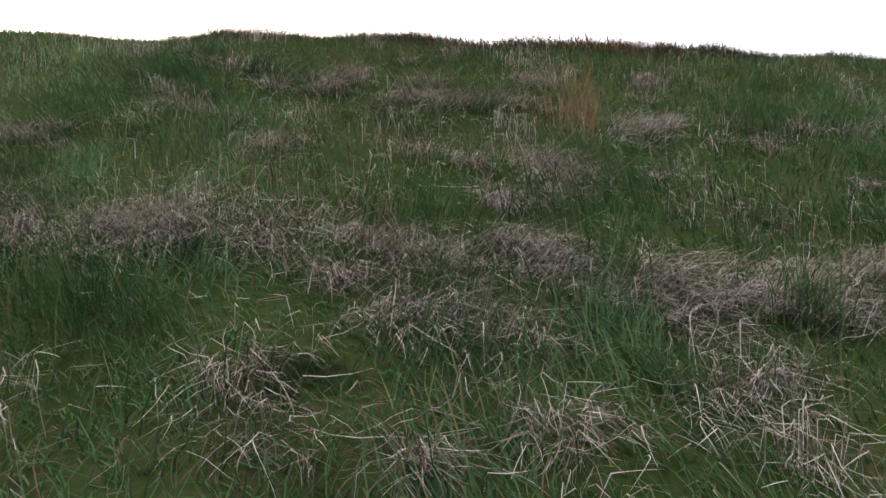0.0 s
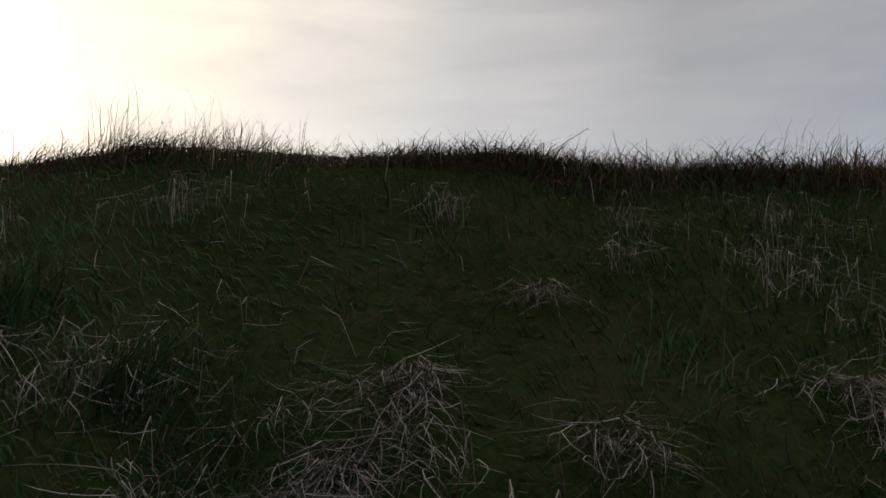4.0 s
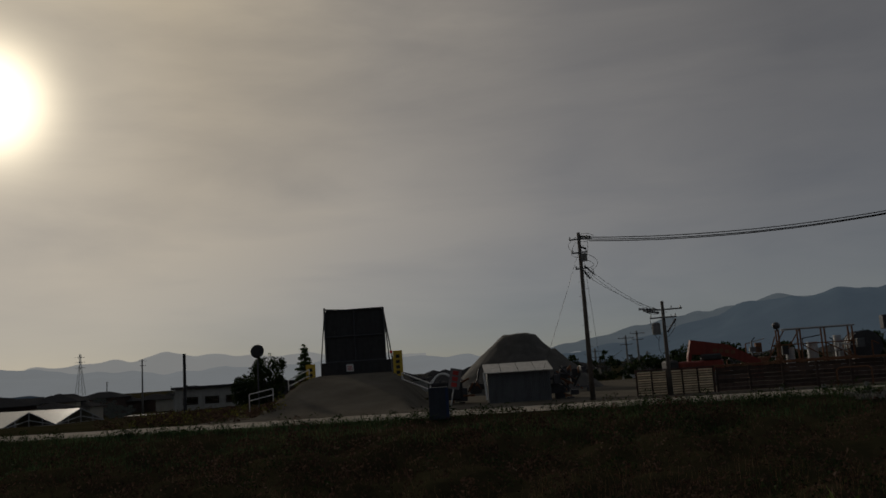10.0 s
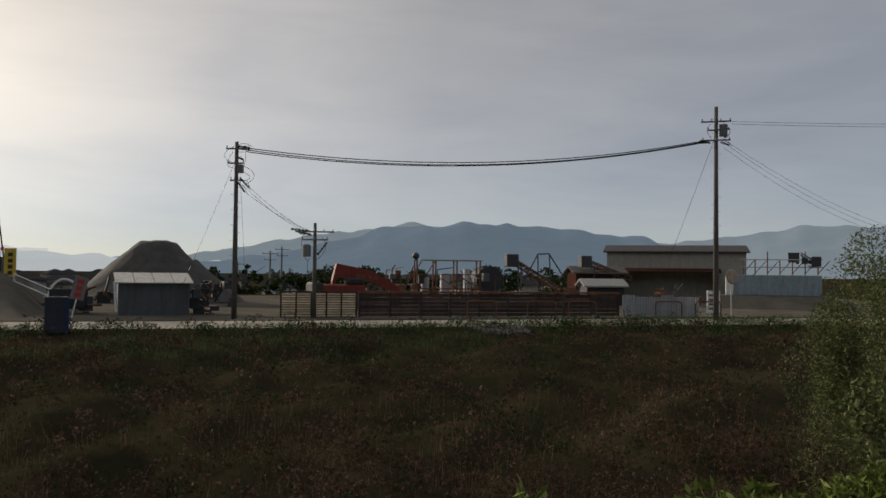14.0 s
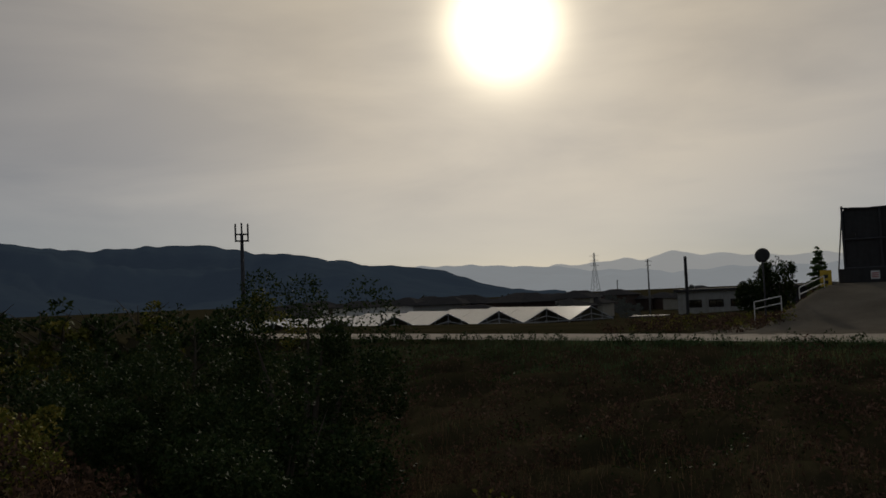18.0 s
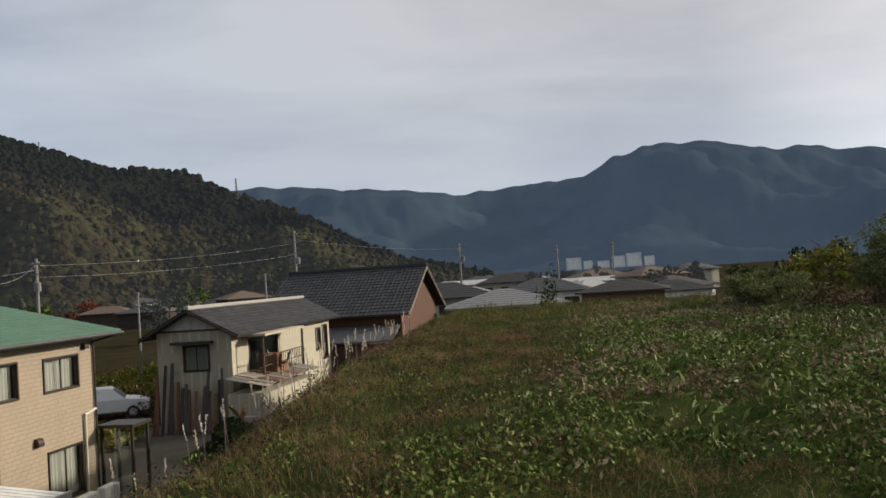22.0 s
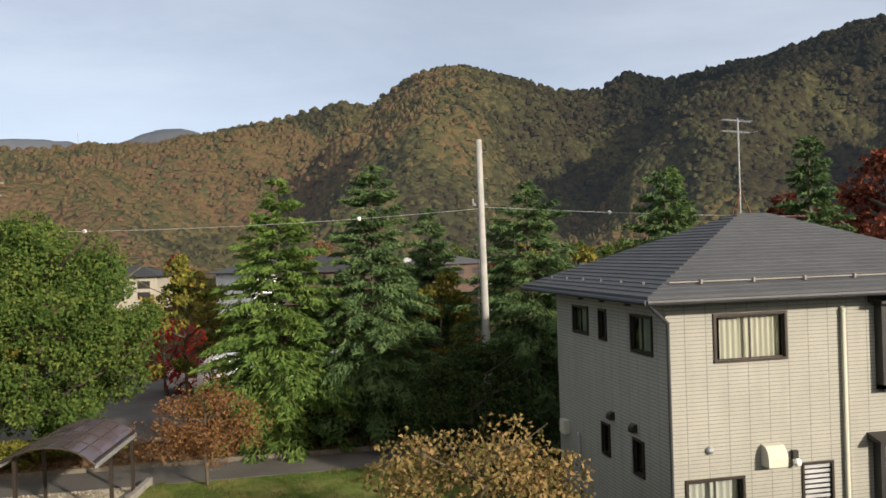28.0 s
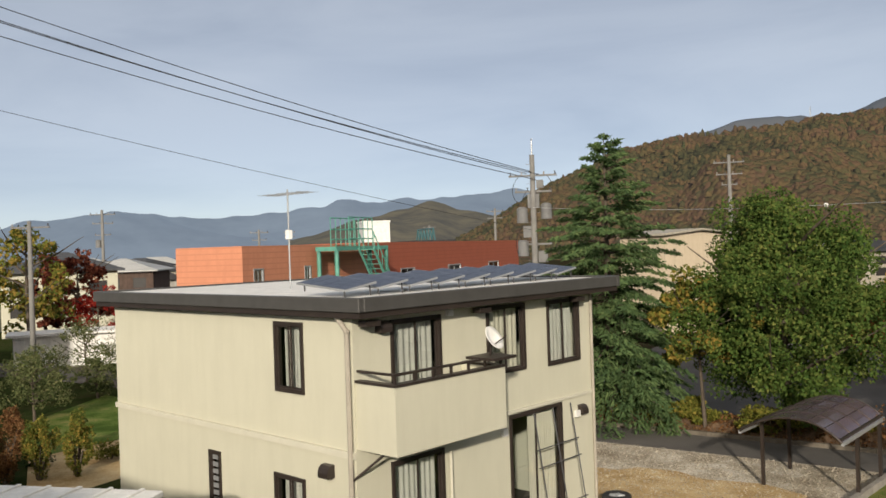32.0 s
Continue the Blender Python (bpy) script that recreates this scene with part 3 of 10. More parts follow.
def forest(name, island=False):
    """Autumn woods: crowns told apart by colour and relief."""
    m = bpy.data.materials.new(name)
    m.use_nodes = True
    t = m.node_tree
    bsdf = t.nodes["Principled BSDF"]
    co = t.nodes.new("ShaderNodeTexCoord")
    v = node(t, "ShaderNodeTexVoronoi", Scale=0.33)
    v2 = node(t, "ShaderNodeTexVoronoi", Scale=0.95)
    n = node(t, "ShaderNodeTexNoise", Scale=0.0075, Detail=8.0, Roughness=0.66)
    for x in (v, v2, n):
        t.links.new(co.outputs["Object"], x.inputs["Vector"])
    sep = t.nodes.new("ShaderNodeSeparateColor")
    t.links.new(v.outputs["Color"], sep.inputs[0])
    pick = t.nodes.new("ShaderNodeNewGeometry").outputs["Random Per Island"] if island else sep.outputs[0]
    f = maths(t, "ADD", maths(t, "MULTIPLY", pick, 0.22), maths(t, "SUBTRACT", maths(t, "MULTIPLY", n.outputs[0], 1.3), 0.18))
    # shade on the western spur painted as darker colour; broadleaved woods north
    sx = t.nodes.new("ShaderNodeSeparateXYZ")
    t.links.new(co.outputs["Object"], sx.inputs[0])
    west = t.nodes.new("ShaderNodeMapRange")
    for k, val in (("From Min", -380.0), ("From Max", -120.0), ("To Min", 0.47), ("To Max", 0.0)):
        west.inputs[k].default_value = val
    t.links.new(sx.outputs[0], west.inputs["Value"])
    f = maths(t, "SUBTRACT", f, west.outputs[0])
    c = ramp_node(t, [(0.12, (0.012, 0.013, 0.008)), (0.34, (0.032, 0.026, 0.015)), (0.46, (0.040, 0.041, 0.019)), (0.56, (0.066, 0.058, 0.026)), (0.64, (0.095, 0.067, 0.030)), (0.74, (0.090, 0.054, 0.032)), (0.84, (0.046, 0.056, 0.024)), (0.95, (0.10, 0.050, 0.034))], f).outputs[0]
    t.links.new(c, bsdf.inputs["Base Color"])
    bsdf.inputs["Roughness"].default_value = 1.0
    bsdf.inputs["Specular IOR Level"].default_value = 0.0
    b = node(t, "ShaderNodeBump", Strength=0.5, Distance=4.0)
    b2 = node(t, "ShaderNodeBump", Strength=0.25, Distance=2.0)
    b.invert = b2.invert = True
    t.links.new(v.outputs["Distance"], b.inputs["Height"])
    t.links.new(v2.outputs["Distance"], b2.inputs["Height"])
    t.links.new(b.outputs[0], b2.inputs["Normal"])
    t.links.new(b2.outputs[0], bsdf.inputs["Normal"])
    # bluish haze over the hill, put in as a faint glow of the woods
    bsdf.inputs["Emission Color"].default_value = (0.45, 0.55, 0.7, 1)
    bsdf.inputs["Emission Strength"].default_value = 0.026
    return m


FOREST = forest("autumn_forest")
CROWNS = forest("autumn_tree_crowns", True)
# haze tint that the far ranges themselves give off
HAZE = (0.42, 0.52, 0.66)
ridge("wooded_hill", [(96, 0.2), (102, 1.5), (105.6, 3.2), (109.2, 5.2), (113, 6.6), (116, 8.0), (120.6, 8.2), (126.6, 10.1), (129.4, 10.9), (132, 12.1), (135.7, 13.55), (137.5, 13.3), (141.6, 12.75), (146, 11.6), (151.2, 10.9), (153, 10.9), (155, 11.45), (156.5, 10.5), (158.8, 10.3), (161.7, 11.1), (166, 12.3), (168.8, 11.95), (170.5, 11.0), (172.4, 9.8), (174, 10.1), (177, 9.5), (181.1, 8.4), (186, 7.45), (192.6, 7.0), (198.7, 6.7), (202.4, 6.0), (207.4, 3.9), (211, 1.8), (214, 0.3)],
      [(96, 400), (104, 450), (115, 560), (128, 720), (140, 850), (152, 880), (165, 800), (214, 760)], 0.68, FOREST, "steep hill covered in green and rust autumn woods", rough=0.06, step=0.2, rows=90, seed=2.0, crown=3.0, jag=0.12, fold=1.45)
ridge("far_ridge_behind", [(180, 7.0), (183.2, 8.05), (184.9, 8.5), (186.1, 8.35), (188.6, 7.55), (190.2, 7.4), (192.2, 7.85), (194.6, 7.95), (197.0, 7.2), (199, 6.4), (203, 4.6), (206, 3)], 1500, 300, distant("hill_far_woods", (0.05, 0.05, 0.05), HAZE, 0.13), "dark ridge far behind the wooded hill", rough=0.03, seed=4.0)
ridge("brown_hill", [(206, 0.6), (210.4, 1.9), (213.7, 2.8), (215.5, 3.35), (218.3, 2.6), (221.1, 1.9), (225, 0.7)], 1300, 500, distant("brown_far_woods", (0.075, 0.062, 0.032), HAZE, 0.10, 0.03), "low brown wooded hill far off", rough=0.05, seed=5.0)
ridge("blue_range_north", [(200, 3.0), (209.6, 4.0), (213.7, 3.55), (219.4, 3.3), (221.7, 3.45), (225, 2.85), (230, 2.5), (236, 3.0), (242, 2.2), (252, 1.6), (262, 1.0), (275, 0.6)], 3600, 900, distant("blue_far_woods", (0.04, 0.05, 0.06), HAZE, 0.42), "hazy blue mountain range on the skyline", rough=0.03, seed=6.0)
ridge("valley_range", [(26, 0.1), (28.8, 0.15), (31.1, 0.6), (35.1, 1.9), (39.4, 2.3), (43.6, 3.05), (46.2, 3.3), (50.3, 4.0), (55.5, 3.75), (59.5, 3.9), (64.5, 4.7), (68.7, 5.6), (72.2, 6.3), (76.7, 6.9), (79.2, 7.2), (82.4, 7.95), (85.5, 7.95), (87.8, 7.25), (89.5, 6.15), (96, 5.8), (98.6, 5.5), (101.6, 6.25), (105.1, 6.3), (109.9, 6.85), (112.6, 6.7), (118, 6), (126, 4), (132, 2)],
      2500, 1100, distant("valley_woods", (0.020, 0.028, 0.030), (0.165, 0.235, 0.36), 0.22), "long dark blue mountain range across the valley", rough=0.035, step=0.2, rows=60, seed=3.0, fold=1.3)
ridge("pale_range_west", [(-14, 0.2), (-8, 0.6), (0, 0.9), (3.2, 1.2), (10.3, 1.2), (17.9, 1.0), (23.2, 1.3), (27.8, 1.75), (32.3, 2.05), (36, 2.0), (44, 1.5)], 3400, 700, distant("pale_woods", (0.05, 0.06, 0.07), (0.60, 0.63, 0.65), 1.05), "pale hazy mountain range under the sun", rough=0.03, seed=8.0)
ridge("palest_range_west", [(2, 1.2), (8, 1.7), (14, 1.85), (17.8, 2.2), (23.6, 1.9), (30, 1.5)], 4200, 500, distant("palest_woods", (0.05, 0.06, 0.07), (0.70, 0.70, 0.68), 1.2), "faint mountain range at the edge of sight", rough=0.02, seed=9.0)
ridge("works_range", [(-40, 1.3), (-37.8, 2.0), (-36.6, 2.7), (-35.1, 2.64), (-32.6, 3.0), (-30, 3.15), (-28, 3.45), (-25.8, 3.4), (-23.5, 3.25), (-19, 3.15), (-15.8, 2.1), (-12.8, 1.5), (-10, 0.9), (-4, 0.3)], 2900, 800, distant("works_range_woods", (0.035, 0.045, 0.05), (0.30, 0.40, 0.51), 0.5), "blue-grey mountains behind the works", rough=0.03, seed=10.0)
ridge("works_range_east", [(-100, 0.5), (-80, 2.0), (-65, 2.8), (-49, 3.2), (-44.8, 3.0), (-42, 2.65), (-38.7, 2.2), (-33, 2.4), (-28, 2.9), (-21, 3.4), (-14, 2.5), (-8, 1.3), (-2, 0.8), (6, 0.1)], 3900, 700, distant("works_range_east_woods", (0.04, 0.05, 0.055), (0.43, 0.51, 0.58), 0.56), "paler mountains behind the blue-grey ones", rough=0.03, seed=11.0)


def hill_woods():
    """The crowns of the hill's trees, standing close together over the whole slope."""
    rg = np.random.default_rng(84)
    me = bpy.data.objects["wooded_hill"].data
    v = np.array([p.co[:] for p in me.vertices])
    q = np.array([p.vertices[:] for p in me.polygons])
    a, b, c, d = (v[q[:, i]] for i in range(4))
    area = np.linalg.norm(np.cross(c - a, d - b), axis=1) / 2
    r = np.hypot(v[q].mean(1)[:, 0], v[q].mean(1)[:, 1])
    w = area * (v[q].mean(1)[:, 2] > -2) / r ** 0.8
    n = 27000
    k = rg.choice(len(q), n, p=w / w.sum())
    s, t = rg.random((2, n, 1))
    p = (a[k] * (1 - s) + b[k] * s) * (1 - t) + (d[k] * (1 - s) + c[k] * s) * t
    slim = wave(p[:, 0], p[:, 2] * 2.5 + p[:, 1] * 0.3, 0.021, 1.3) + 0.5 * wave(p[:, 0], p[:, 1], 0.05, 4.0) > 0.85
    slim |= rg.random(n) < 0.06
    rad = rg.uniform(1.7, 3.4, n) * np.where(slim, 0.62, 1.0) * (np.hypot(p[:, 0], p[:, 1]) / 640)
    h = rad * np.where(slim, 2.3, 1.05) * rg.uniform(0.8, 1.2, n)
    m = 6
    out = np.empty((n, 2 * m + 1, 3))
    ph = rg.uniform(0, 6.28, n)
    for i in range(m):
        ang = ph + 2 * np.pi * i / m
        for row, (wide, lift) in enumerate(((1.0, -0.25), (0.74, 0.62))):
            rr = rad * np.where(slim & (row == 1), 0.62, wide) * rg.uniform(0.8, 1.2, n)
            out[:, row * m + i] = p + np.stack([np.cos(ang) * rr, np.sin(ang) * rr, h * (lift + rg.uniform(-0.14, 0.14, n))], 1)
    out[:, 2 * m] = p + np.stack([rg.normal(0, 0.3, n), rg.normal(0, 0.3, n), h], 1)
    tri = []
    for i in range(m):
        j = (i + 1) % m
        tri += [[i, j, m + j], [i, m + j, m + i], [m + i, m + j, 2 * m]]
    f = (np.arange(n)[:, None, None] * (2 * m + 1) + np.array(tri)[None]).reshape(-1, 3)
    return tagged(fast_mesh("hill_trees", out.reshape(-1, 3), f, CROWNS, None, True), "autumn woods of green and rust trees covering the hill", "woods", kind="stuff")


hill_woods()


# ---- plants ----
def leaf_mats():
    mk = lambda n, stops, tr=0.3, gain=1.25, vary=0.6: material(n, [(p, tuple(v * gain for v in c)) for p, c in stops], scale=0.8, fine=5, bump=0, rough=0.75, specular=0.05, by_island=vary, translucent=tr)
    return dict(
        conifer=mk("cedar_needles", [(0.2, (0.028, 0.052, 0.024)), (0.55, (0.068, 0.108, 0.042)), (0.9, (0.14, 0.175, 0.065))], 0.25, 1.35, 0.35),
        conifer_light=mk("light_cedar_needles", [(0.2, (0.035, 0.068, 0.018)), (0.55, (0.085, 0.135, 0.032)), (0.9, (0.17, 0.20, 0.05))], 0.2, 1.25, 0.35),
        green=mk("oak_leaves", [(0.2, (0.025, 0.052, 0.012)), (0.55, (0.062, 0.098, 0.022)), (0.9, (0.145, 0.145, 0.04))], 0.18, 1.2, 0.45),
        yellow=mk("yellowing_leaves", [(0.2, (0.06, 0.085, 0.018)), (0.55, (0.17, 0.17, 0.035)), (0.9, (0.36, 0.21, 0.05))], 0.2, 1),
        red=mk("red_maple_leaves", [(0.2, (0.07, 0.022, 0.016)), (0.55, (0.19, 0.055, 0.035)), (0.9, (0.34, 0.13, 0.07))], 0.2, 0.8),
        scarlet=mk("scarlet_leaves", [(0.2, (0.25, 0.02, 0.02)), (0.9, (0.55, 0.07, 0.04))], 0.2, 0.7),
        orange=mk("russet_leaves", [(0.2, (0.12, 0.055, 0.025)), (0.55, (0.26, 0.13, 0.055)), (0.9, (0.36, 0.22, 0.10))], 0.3, 0.8),
        dark=mk("dark_evergreen_leaves", [(0.2, (0.012, 0.025, 0.009)), (0.6, (0.035, 0.055, 0.018)), (0.95, (0.08, 0.09, 0.03))], 0.1, 1),
        persimmon=mk("persimmon_leaves", [(0.2, (0.11, 0.10, 0.03)), (0.5, (0.25, 0.19, 0.075)), (0.9, (0.42, 0.24, 0.11))], 0.2, 0.8),
        bamboo=mk("bamboo_leaves", [(0.2, (0.06, 0.09, 0.018)), (0.6, (0.15, 0.19, 0.04)), (0.95, (0.30, 0.30, 0.13))], 0.12, 0.85),
        # far crowns give off a faint pale glow in place of air haze
        far=distant("hazed_tree_leaves", (0.028, 0.036, 0.022), (0.55, 0.58, 0.60), 0.035, 0.3),
        willow=mk("willow_like_leaves", [(0.2, (0.04, 0.055, 0.02)), (0.6, (0.10, 0.115, 0.045)), (0.95, (0.2, 0.18, 0.09))], 0.2, 1.15),
        hedge=mk("hedge_leaves", [(0.2, (0.06, 0.07, 0.012)), (0.6, (0.15, 0.15, 0.03)), (0.95, (0.30, 0.22, 0.05))], 0.12, 1.0))


LEAF = leaf_mats()


def leaf_mesh(name, p, size, mat, parent, rg, long=1.0, droop=0.0, out=None, sprig=False):
    """Many small leaves at the points p: folded ones, or plain pointed sprigs."""
    n = len(p)
    d = rg.normal(size=(n, 3))
    if out is not None:
        d = d * 0.55 + out
    d[:, 2] -= droop
    d /= np.linalg.norm(d, axis=1)[:, None] + 1e-9
    s = np.cross(d, rg.normal(size=(n, 3)))
    s /= np.linalg.norm(s, axis=1)[:, None] + 1e-9
    up = np.cross(s, d)
    L = size * rg.uniform(0.6, 1.3, n)[:, None] * long
    W = size * rg.uniform(0.35, 0.6, n)[:, None] / max(long, 1) ** 0.5
    if sprig:
        v = np.stack([p - d * L * 0.5 - s * W, p - d * L * 0.4 + s * W, p + d * L * 0.6], 1).reshape(-1, 3)
        return fast_mesh(name, v, np.arange(n * 3).reshape(n, 3), mat, parent)
    v = np.stack([p - d * L * 0.5, p + s * W + up * W * 0.35, p + d * L * 0.5, p - s * W + up * W * 0.35], 1).reshape(-1, 3)
    q = np.arange(n * 4).reshape(n, 4)
    return fast_mesh(name, v, q, mat, parent)


def limbs(bm, base, h, r, rg, n=7, spread=0.5, up=0.5, start=0.35):
    tips = []
    for i in range(n):
        a = 2 * math.pi * (i + rg.uniform(-0.3, 0.3)) / n
        z = h * rg.uniform(start, 0.75)
        p = Vector(base) + Vector((0, 0, z))
        m = p + Vector((math.cos(a), math.sin(a), up)) * h * spread * 0.45
        e = m + Vector((math.cos(a + 0.3), math.sin(a + 0.3), up * 1.3)) * h * spread * 0.4
        bar(bm, p, m, r * 0.42, r * 0.25, 6, False)
        bar(bm, m, e, r * 0.25, r * 0.06, 5, False)
        tips.append(e)
    return tips


def broad_tree(x, y, h, w, leaf, label, name="tree", n=7000, size=0.17, clumps=70, z0=None, low=0.22, seed=0, base_r=None, mass=0.115, egg=0.35):
    rg = np.random.default_rng(seed + 100)
    z = G if z0 is None else z0
    th = thing(name, pose(x, y, z), label, "tree")
    bm = B()
    r = base_r or h * 0.02 + 0.03
    bar(bm, (0, 0, -0.1), (0.02 * h, 0.01 * h, h * 0.45), r, r * 0.6, 9, False)
    bar(bm, (0.02 * h, 0.01 * h, h * 0.45), (0.0, 0.02 * h, h * 0.9), r * 0.6, r * 0.1, 7, False)
    limbs(bm, (0, 0, 0), h, r, rg, 9, min(w / h, 0.75) * 0.72, 0.5, low + 0.05)
    part("trunk", bm, BARK, th, smooth=True)
    # clumps spread over an uneven egg
    u = rg.normal(size=(clumps, 3))
    u /= np.linalg.norm(u, axis=1)[:, None]
    rad = rg.uniform(0.45, 1.0, clumps) ** 0.6
    c = u * rad[:, None] * np.array([w / 2, w / 2, h * (1 - low) / 2]) * rg.uniform(0.78, 1.12, clumps)[:, None]
    taper = 1 - egg * np.clip(c[:, 2] / (h * (1 - low) / 2), 0, 1)
    c[:, :2] *= taper[:, None]
    c[:, 2] += h * (low + (1 - low) / 2)
    k = rg.integers(0, clumps, n)
    cr = (w * mass) * rg.uniform(0.6, 1.4, clumps)
    o = rg.normal(size=(n, 3))
    o /= np.linalg.norm(o, axis=1)[:, None]
    p = c[k] + o * (cr[k] * rg.uniform(0.3, 1.0, n) ** 0.5)[:, None] * np.array([1, 1, 0.72])
    leaf_mesh("crown", p, size * 1.1, LEAF[leaf], th, rg, droop=0.3, out=o * 0.5, sprig=True)
    return th


def conifer(x, y, h, w, leaf, label, n_whorl=31, z0=None, seed=0, bare=0.11, lean=0.0):
    rg = np.random.default_rng(seed + 500)
    z = G if z0 is None else z0
    th = thing("conifer_tree", pose(x, y, z, lean, 0, 0), label, "tree")
    bm = B()
    r = h * 0.016 + 0.05
    bar(bm, (0, 0, -0.1), (0, 0, h * 0.98), r, 0.012, 9, False)
    pts, outs = [], []
    for i in range(n_whorl):
        s = (i + rg.uniform(-0.3, 0.3)) / n_whorl
        zz = h * (bare + (1 - bare) * s)
        R = w / 2 * 1.34 * max(1 - s, 0.0) ** 0.7 * rg.uniform(0.86, 1.1) * (0.78 + 0.22 * min(1, s * 5)) + 0.05
        nb = max(4, int(12 * (1 - s) + 4))
        a0 = rg.uniform(0, 6.28)
        for j in range(nb):
            a = a0 + 2 * math.pi * j / nb + rg.uniform(-0.25, 0.25)
            L = R * rg.uniform(0.62, 1.16)
            zb = zz + rg.uniform(-0.5, 0.5) * h / n_whorl * 1.5
            rise = -0.12 + 0.75 * s + rg.uniform(-0.12, 0.12)
            bow = -0.30 + 0.1 * s
            dx = np.array([math.cos(a), math.sin(a), 0])
            if L > 0.6 and j % 2 == 0:
                bar(bm, (0, 0, zb), Vector((dx[0] * L * 0.8, dx[1] * L * 0.8, zb + L * (rise * 0.8 + bow * 0.64))), 0.02 + 0.01 * L, 0.006, 4, False)
            # side twigs along the branch, each a row of drooping needle sprays
            m = int(20 + 150 * L / (w / 2))
            t = rg.uniform(0.12, 1.0, m) ** 0.7
            side = np.array([-dx[1], dx[0], 0])
            twig = np.sign(rg.normal(size=m))
            u = rg.uniform(0, 1, m) ** 0.8
            wd = L * 0.24 * (1.05 - t) ** 0.6 + 0.05
            along = t + u * 0.10
            p = dx * (along * L)[:, None] + side * (twig * u * wd)[:, None]
            p[:, 2] += zb + along * L * rise + bow * L * along ** 2 - 0.22 * u * wd + rg.normal(0, 0.03, m)
            pts.append(p)
            outs.append(dx * 0.8 + side * (twig * u * 0.9)[:, None] + np.array([0, 0, rise * 0.3 - 0.45]))
    part("trunk", bm, BARK, th, smooth=True)
    leaf_mesh("crown", np.concatenate(pts), 0.105, LEAF[leaf], th, rg, long=2.3, out=1.6 * np.concatenate(outs), sprig=True)
    return th


def bush(x, y, w, d, h, leaf, label, n=2500, size=0.09, z0=None, seed=0, name="shrub", category="shrub", stems=6, long=1.2):
    rg = np.random.default_rng(seed + 900)
    z = float(height(x, y)) if z0 is None else z0
    th = thing(name, pose(x, y, z), label, category)
    bm = B()
    for i in range(stems):
        a = rg.uniform(0, 6.28)
        e = Vector((math.cos(a) * w * 0.3, math.sin(a) * d * 0.3, h * rg.uniform(0.5, 0.85)))
        bar(bm, (e.x * 0.1, e.y * 0.1, -0.05), e * 0.6 + Vector((0, 0, 0.05)), 0.02 * h + 0.006, 0.012 * h, 5, False)
        bar(bm, e * 0.6 + Vector((0, 0, 0.05)), e, 0.012 * h, 0.003, 4, False)
    part("stem", bm, BARK, th)
    c = 26 if w < 4 else 46
    u = rg.normal(size=(c, 3))
    u /= np.linalg.norm(u, axis=1)[:, None]
    cc = u * (rg.uniform(0.4, 1, c) ** 0.5)[:, None] * np.array([w / 2, d / 2, h / 2]) * rg.uniform(0.7, 1.1, c)[:, None] + np.array([0, 0, h * 0.52])
    k = rg.integers(0, c, n)
    o = rg.normal(size=(n, 3))
    o /= np.linalg.norm(o, axis=1)[:, None]
    p = cc[k] + o * (rg.uniform(0.3, 1, n) ** 0.5)[:, None] * np.array([w, d, h]) * (0.15 if w < 4 else 0.125) * rg.uniform(0.6, 1.5, c)[k][:, None]
    p[:, 2] = np.abs(p[:, 2])
    leaf_mesh("foliage", p, size * 1.1, LEAF[leaf], th, rg, out=o * 0.5, long=long, sprig=math.hypot(x, y) > 12)
    return th


def blades(name, p, length, width, lean, curl, mat, label, category="grass", seed=0, seg=3, zs=None, flat=0.0, toward=None, base=0.0, spread=0.85, rise=0.0):
    """Grass: each blade a tapering strip that bends over as it rises."""
    rg = np.random.default_rng(seed)
    n = len(p)
    a = rg.uniform(0, 2 * np.pi, n) if toward is None else toward + rg.normal(0, spread, n)
    L = length if isinstance(length, np.ndarray) else length * rg.uniform(0.5, 1.25, n)
    th0 = base + np.abs(rg.normal(0, 1, n)) * lean
    cu = rg.uniform(0.2, 1.0, n) * curl
    bend = rg.normal(0, 0.75, n)
    s = np.stack([-np.sin(a), np.cos(a), 0 * a], 1)
    z = height(p[:, 0], p[:, 1]) if zs is None else zs
    pos = np.column_stack([p, z - 0.02 + rise])
    v = np.empty((n, 2 * seg + 1, 3))
    for k in range(seg + 1):
        w = width * (1 - 0.75 * k / seg) * rg.uniform(0.7, 1.3, n)
        if k == seg:
            v[:, 2 * seg] = pos
        else:
            v[:, 2 * k] = pos - s * w[:, None] / 2
            v[:, 2 * k + 1] = pos + s * w[:, None] / 2
        ang = th0 + cu * (k + 0.5) / seg
        ak = a + bend * k / seg * 2
        d = np.stack([np.cos(ak), np.sin(ak), 0 * ak], 1)
        pos = pos + (d * np.sin(ang)[:, None] + np.array([0, 0, 1]) * np.cos(ang)[:, None]) * (L / seg)[:, None]
    low = (height(v[:, :, 0], v[:, :, 1]) if zs is None else z[:, None]) + 0.012 + flat * rg.uniform(0, 1, n)[:, None] + (0.8 * np.reshape(rise, (-1, 1)))
    v[:, :, 2] = np.maximum(v[:, :, 2], np.where(np.arange(2 * seg + 1) < 2, -99, low))
    base = (np.arange(n) * (2 * seg + 1))[:, None]
    tri = []
    for k in range(seg - 1):
        tri += [[2 * k, 2 * k + 1, 2 * k + 3], [2 * k, 2 * k + 3, 2 * k + 2]]
    tri += [[2 * seg - 2, 2 * seg - 1, 2 * seg]]
    f = (base[:, :, None] + np.array(tri)[None].reshape(1, 1, -1)).reshape(-1, 3)
    return tagged(fast_mesh(name, v.reshape(-1, 3), f, mat), label, category, kind="stuff")


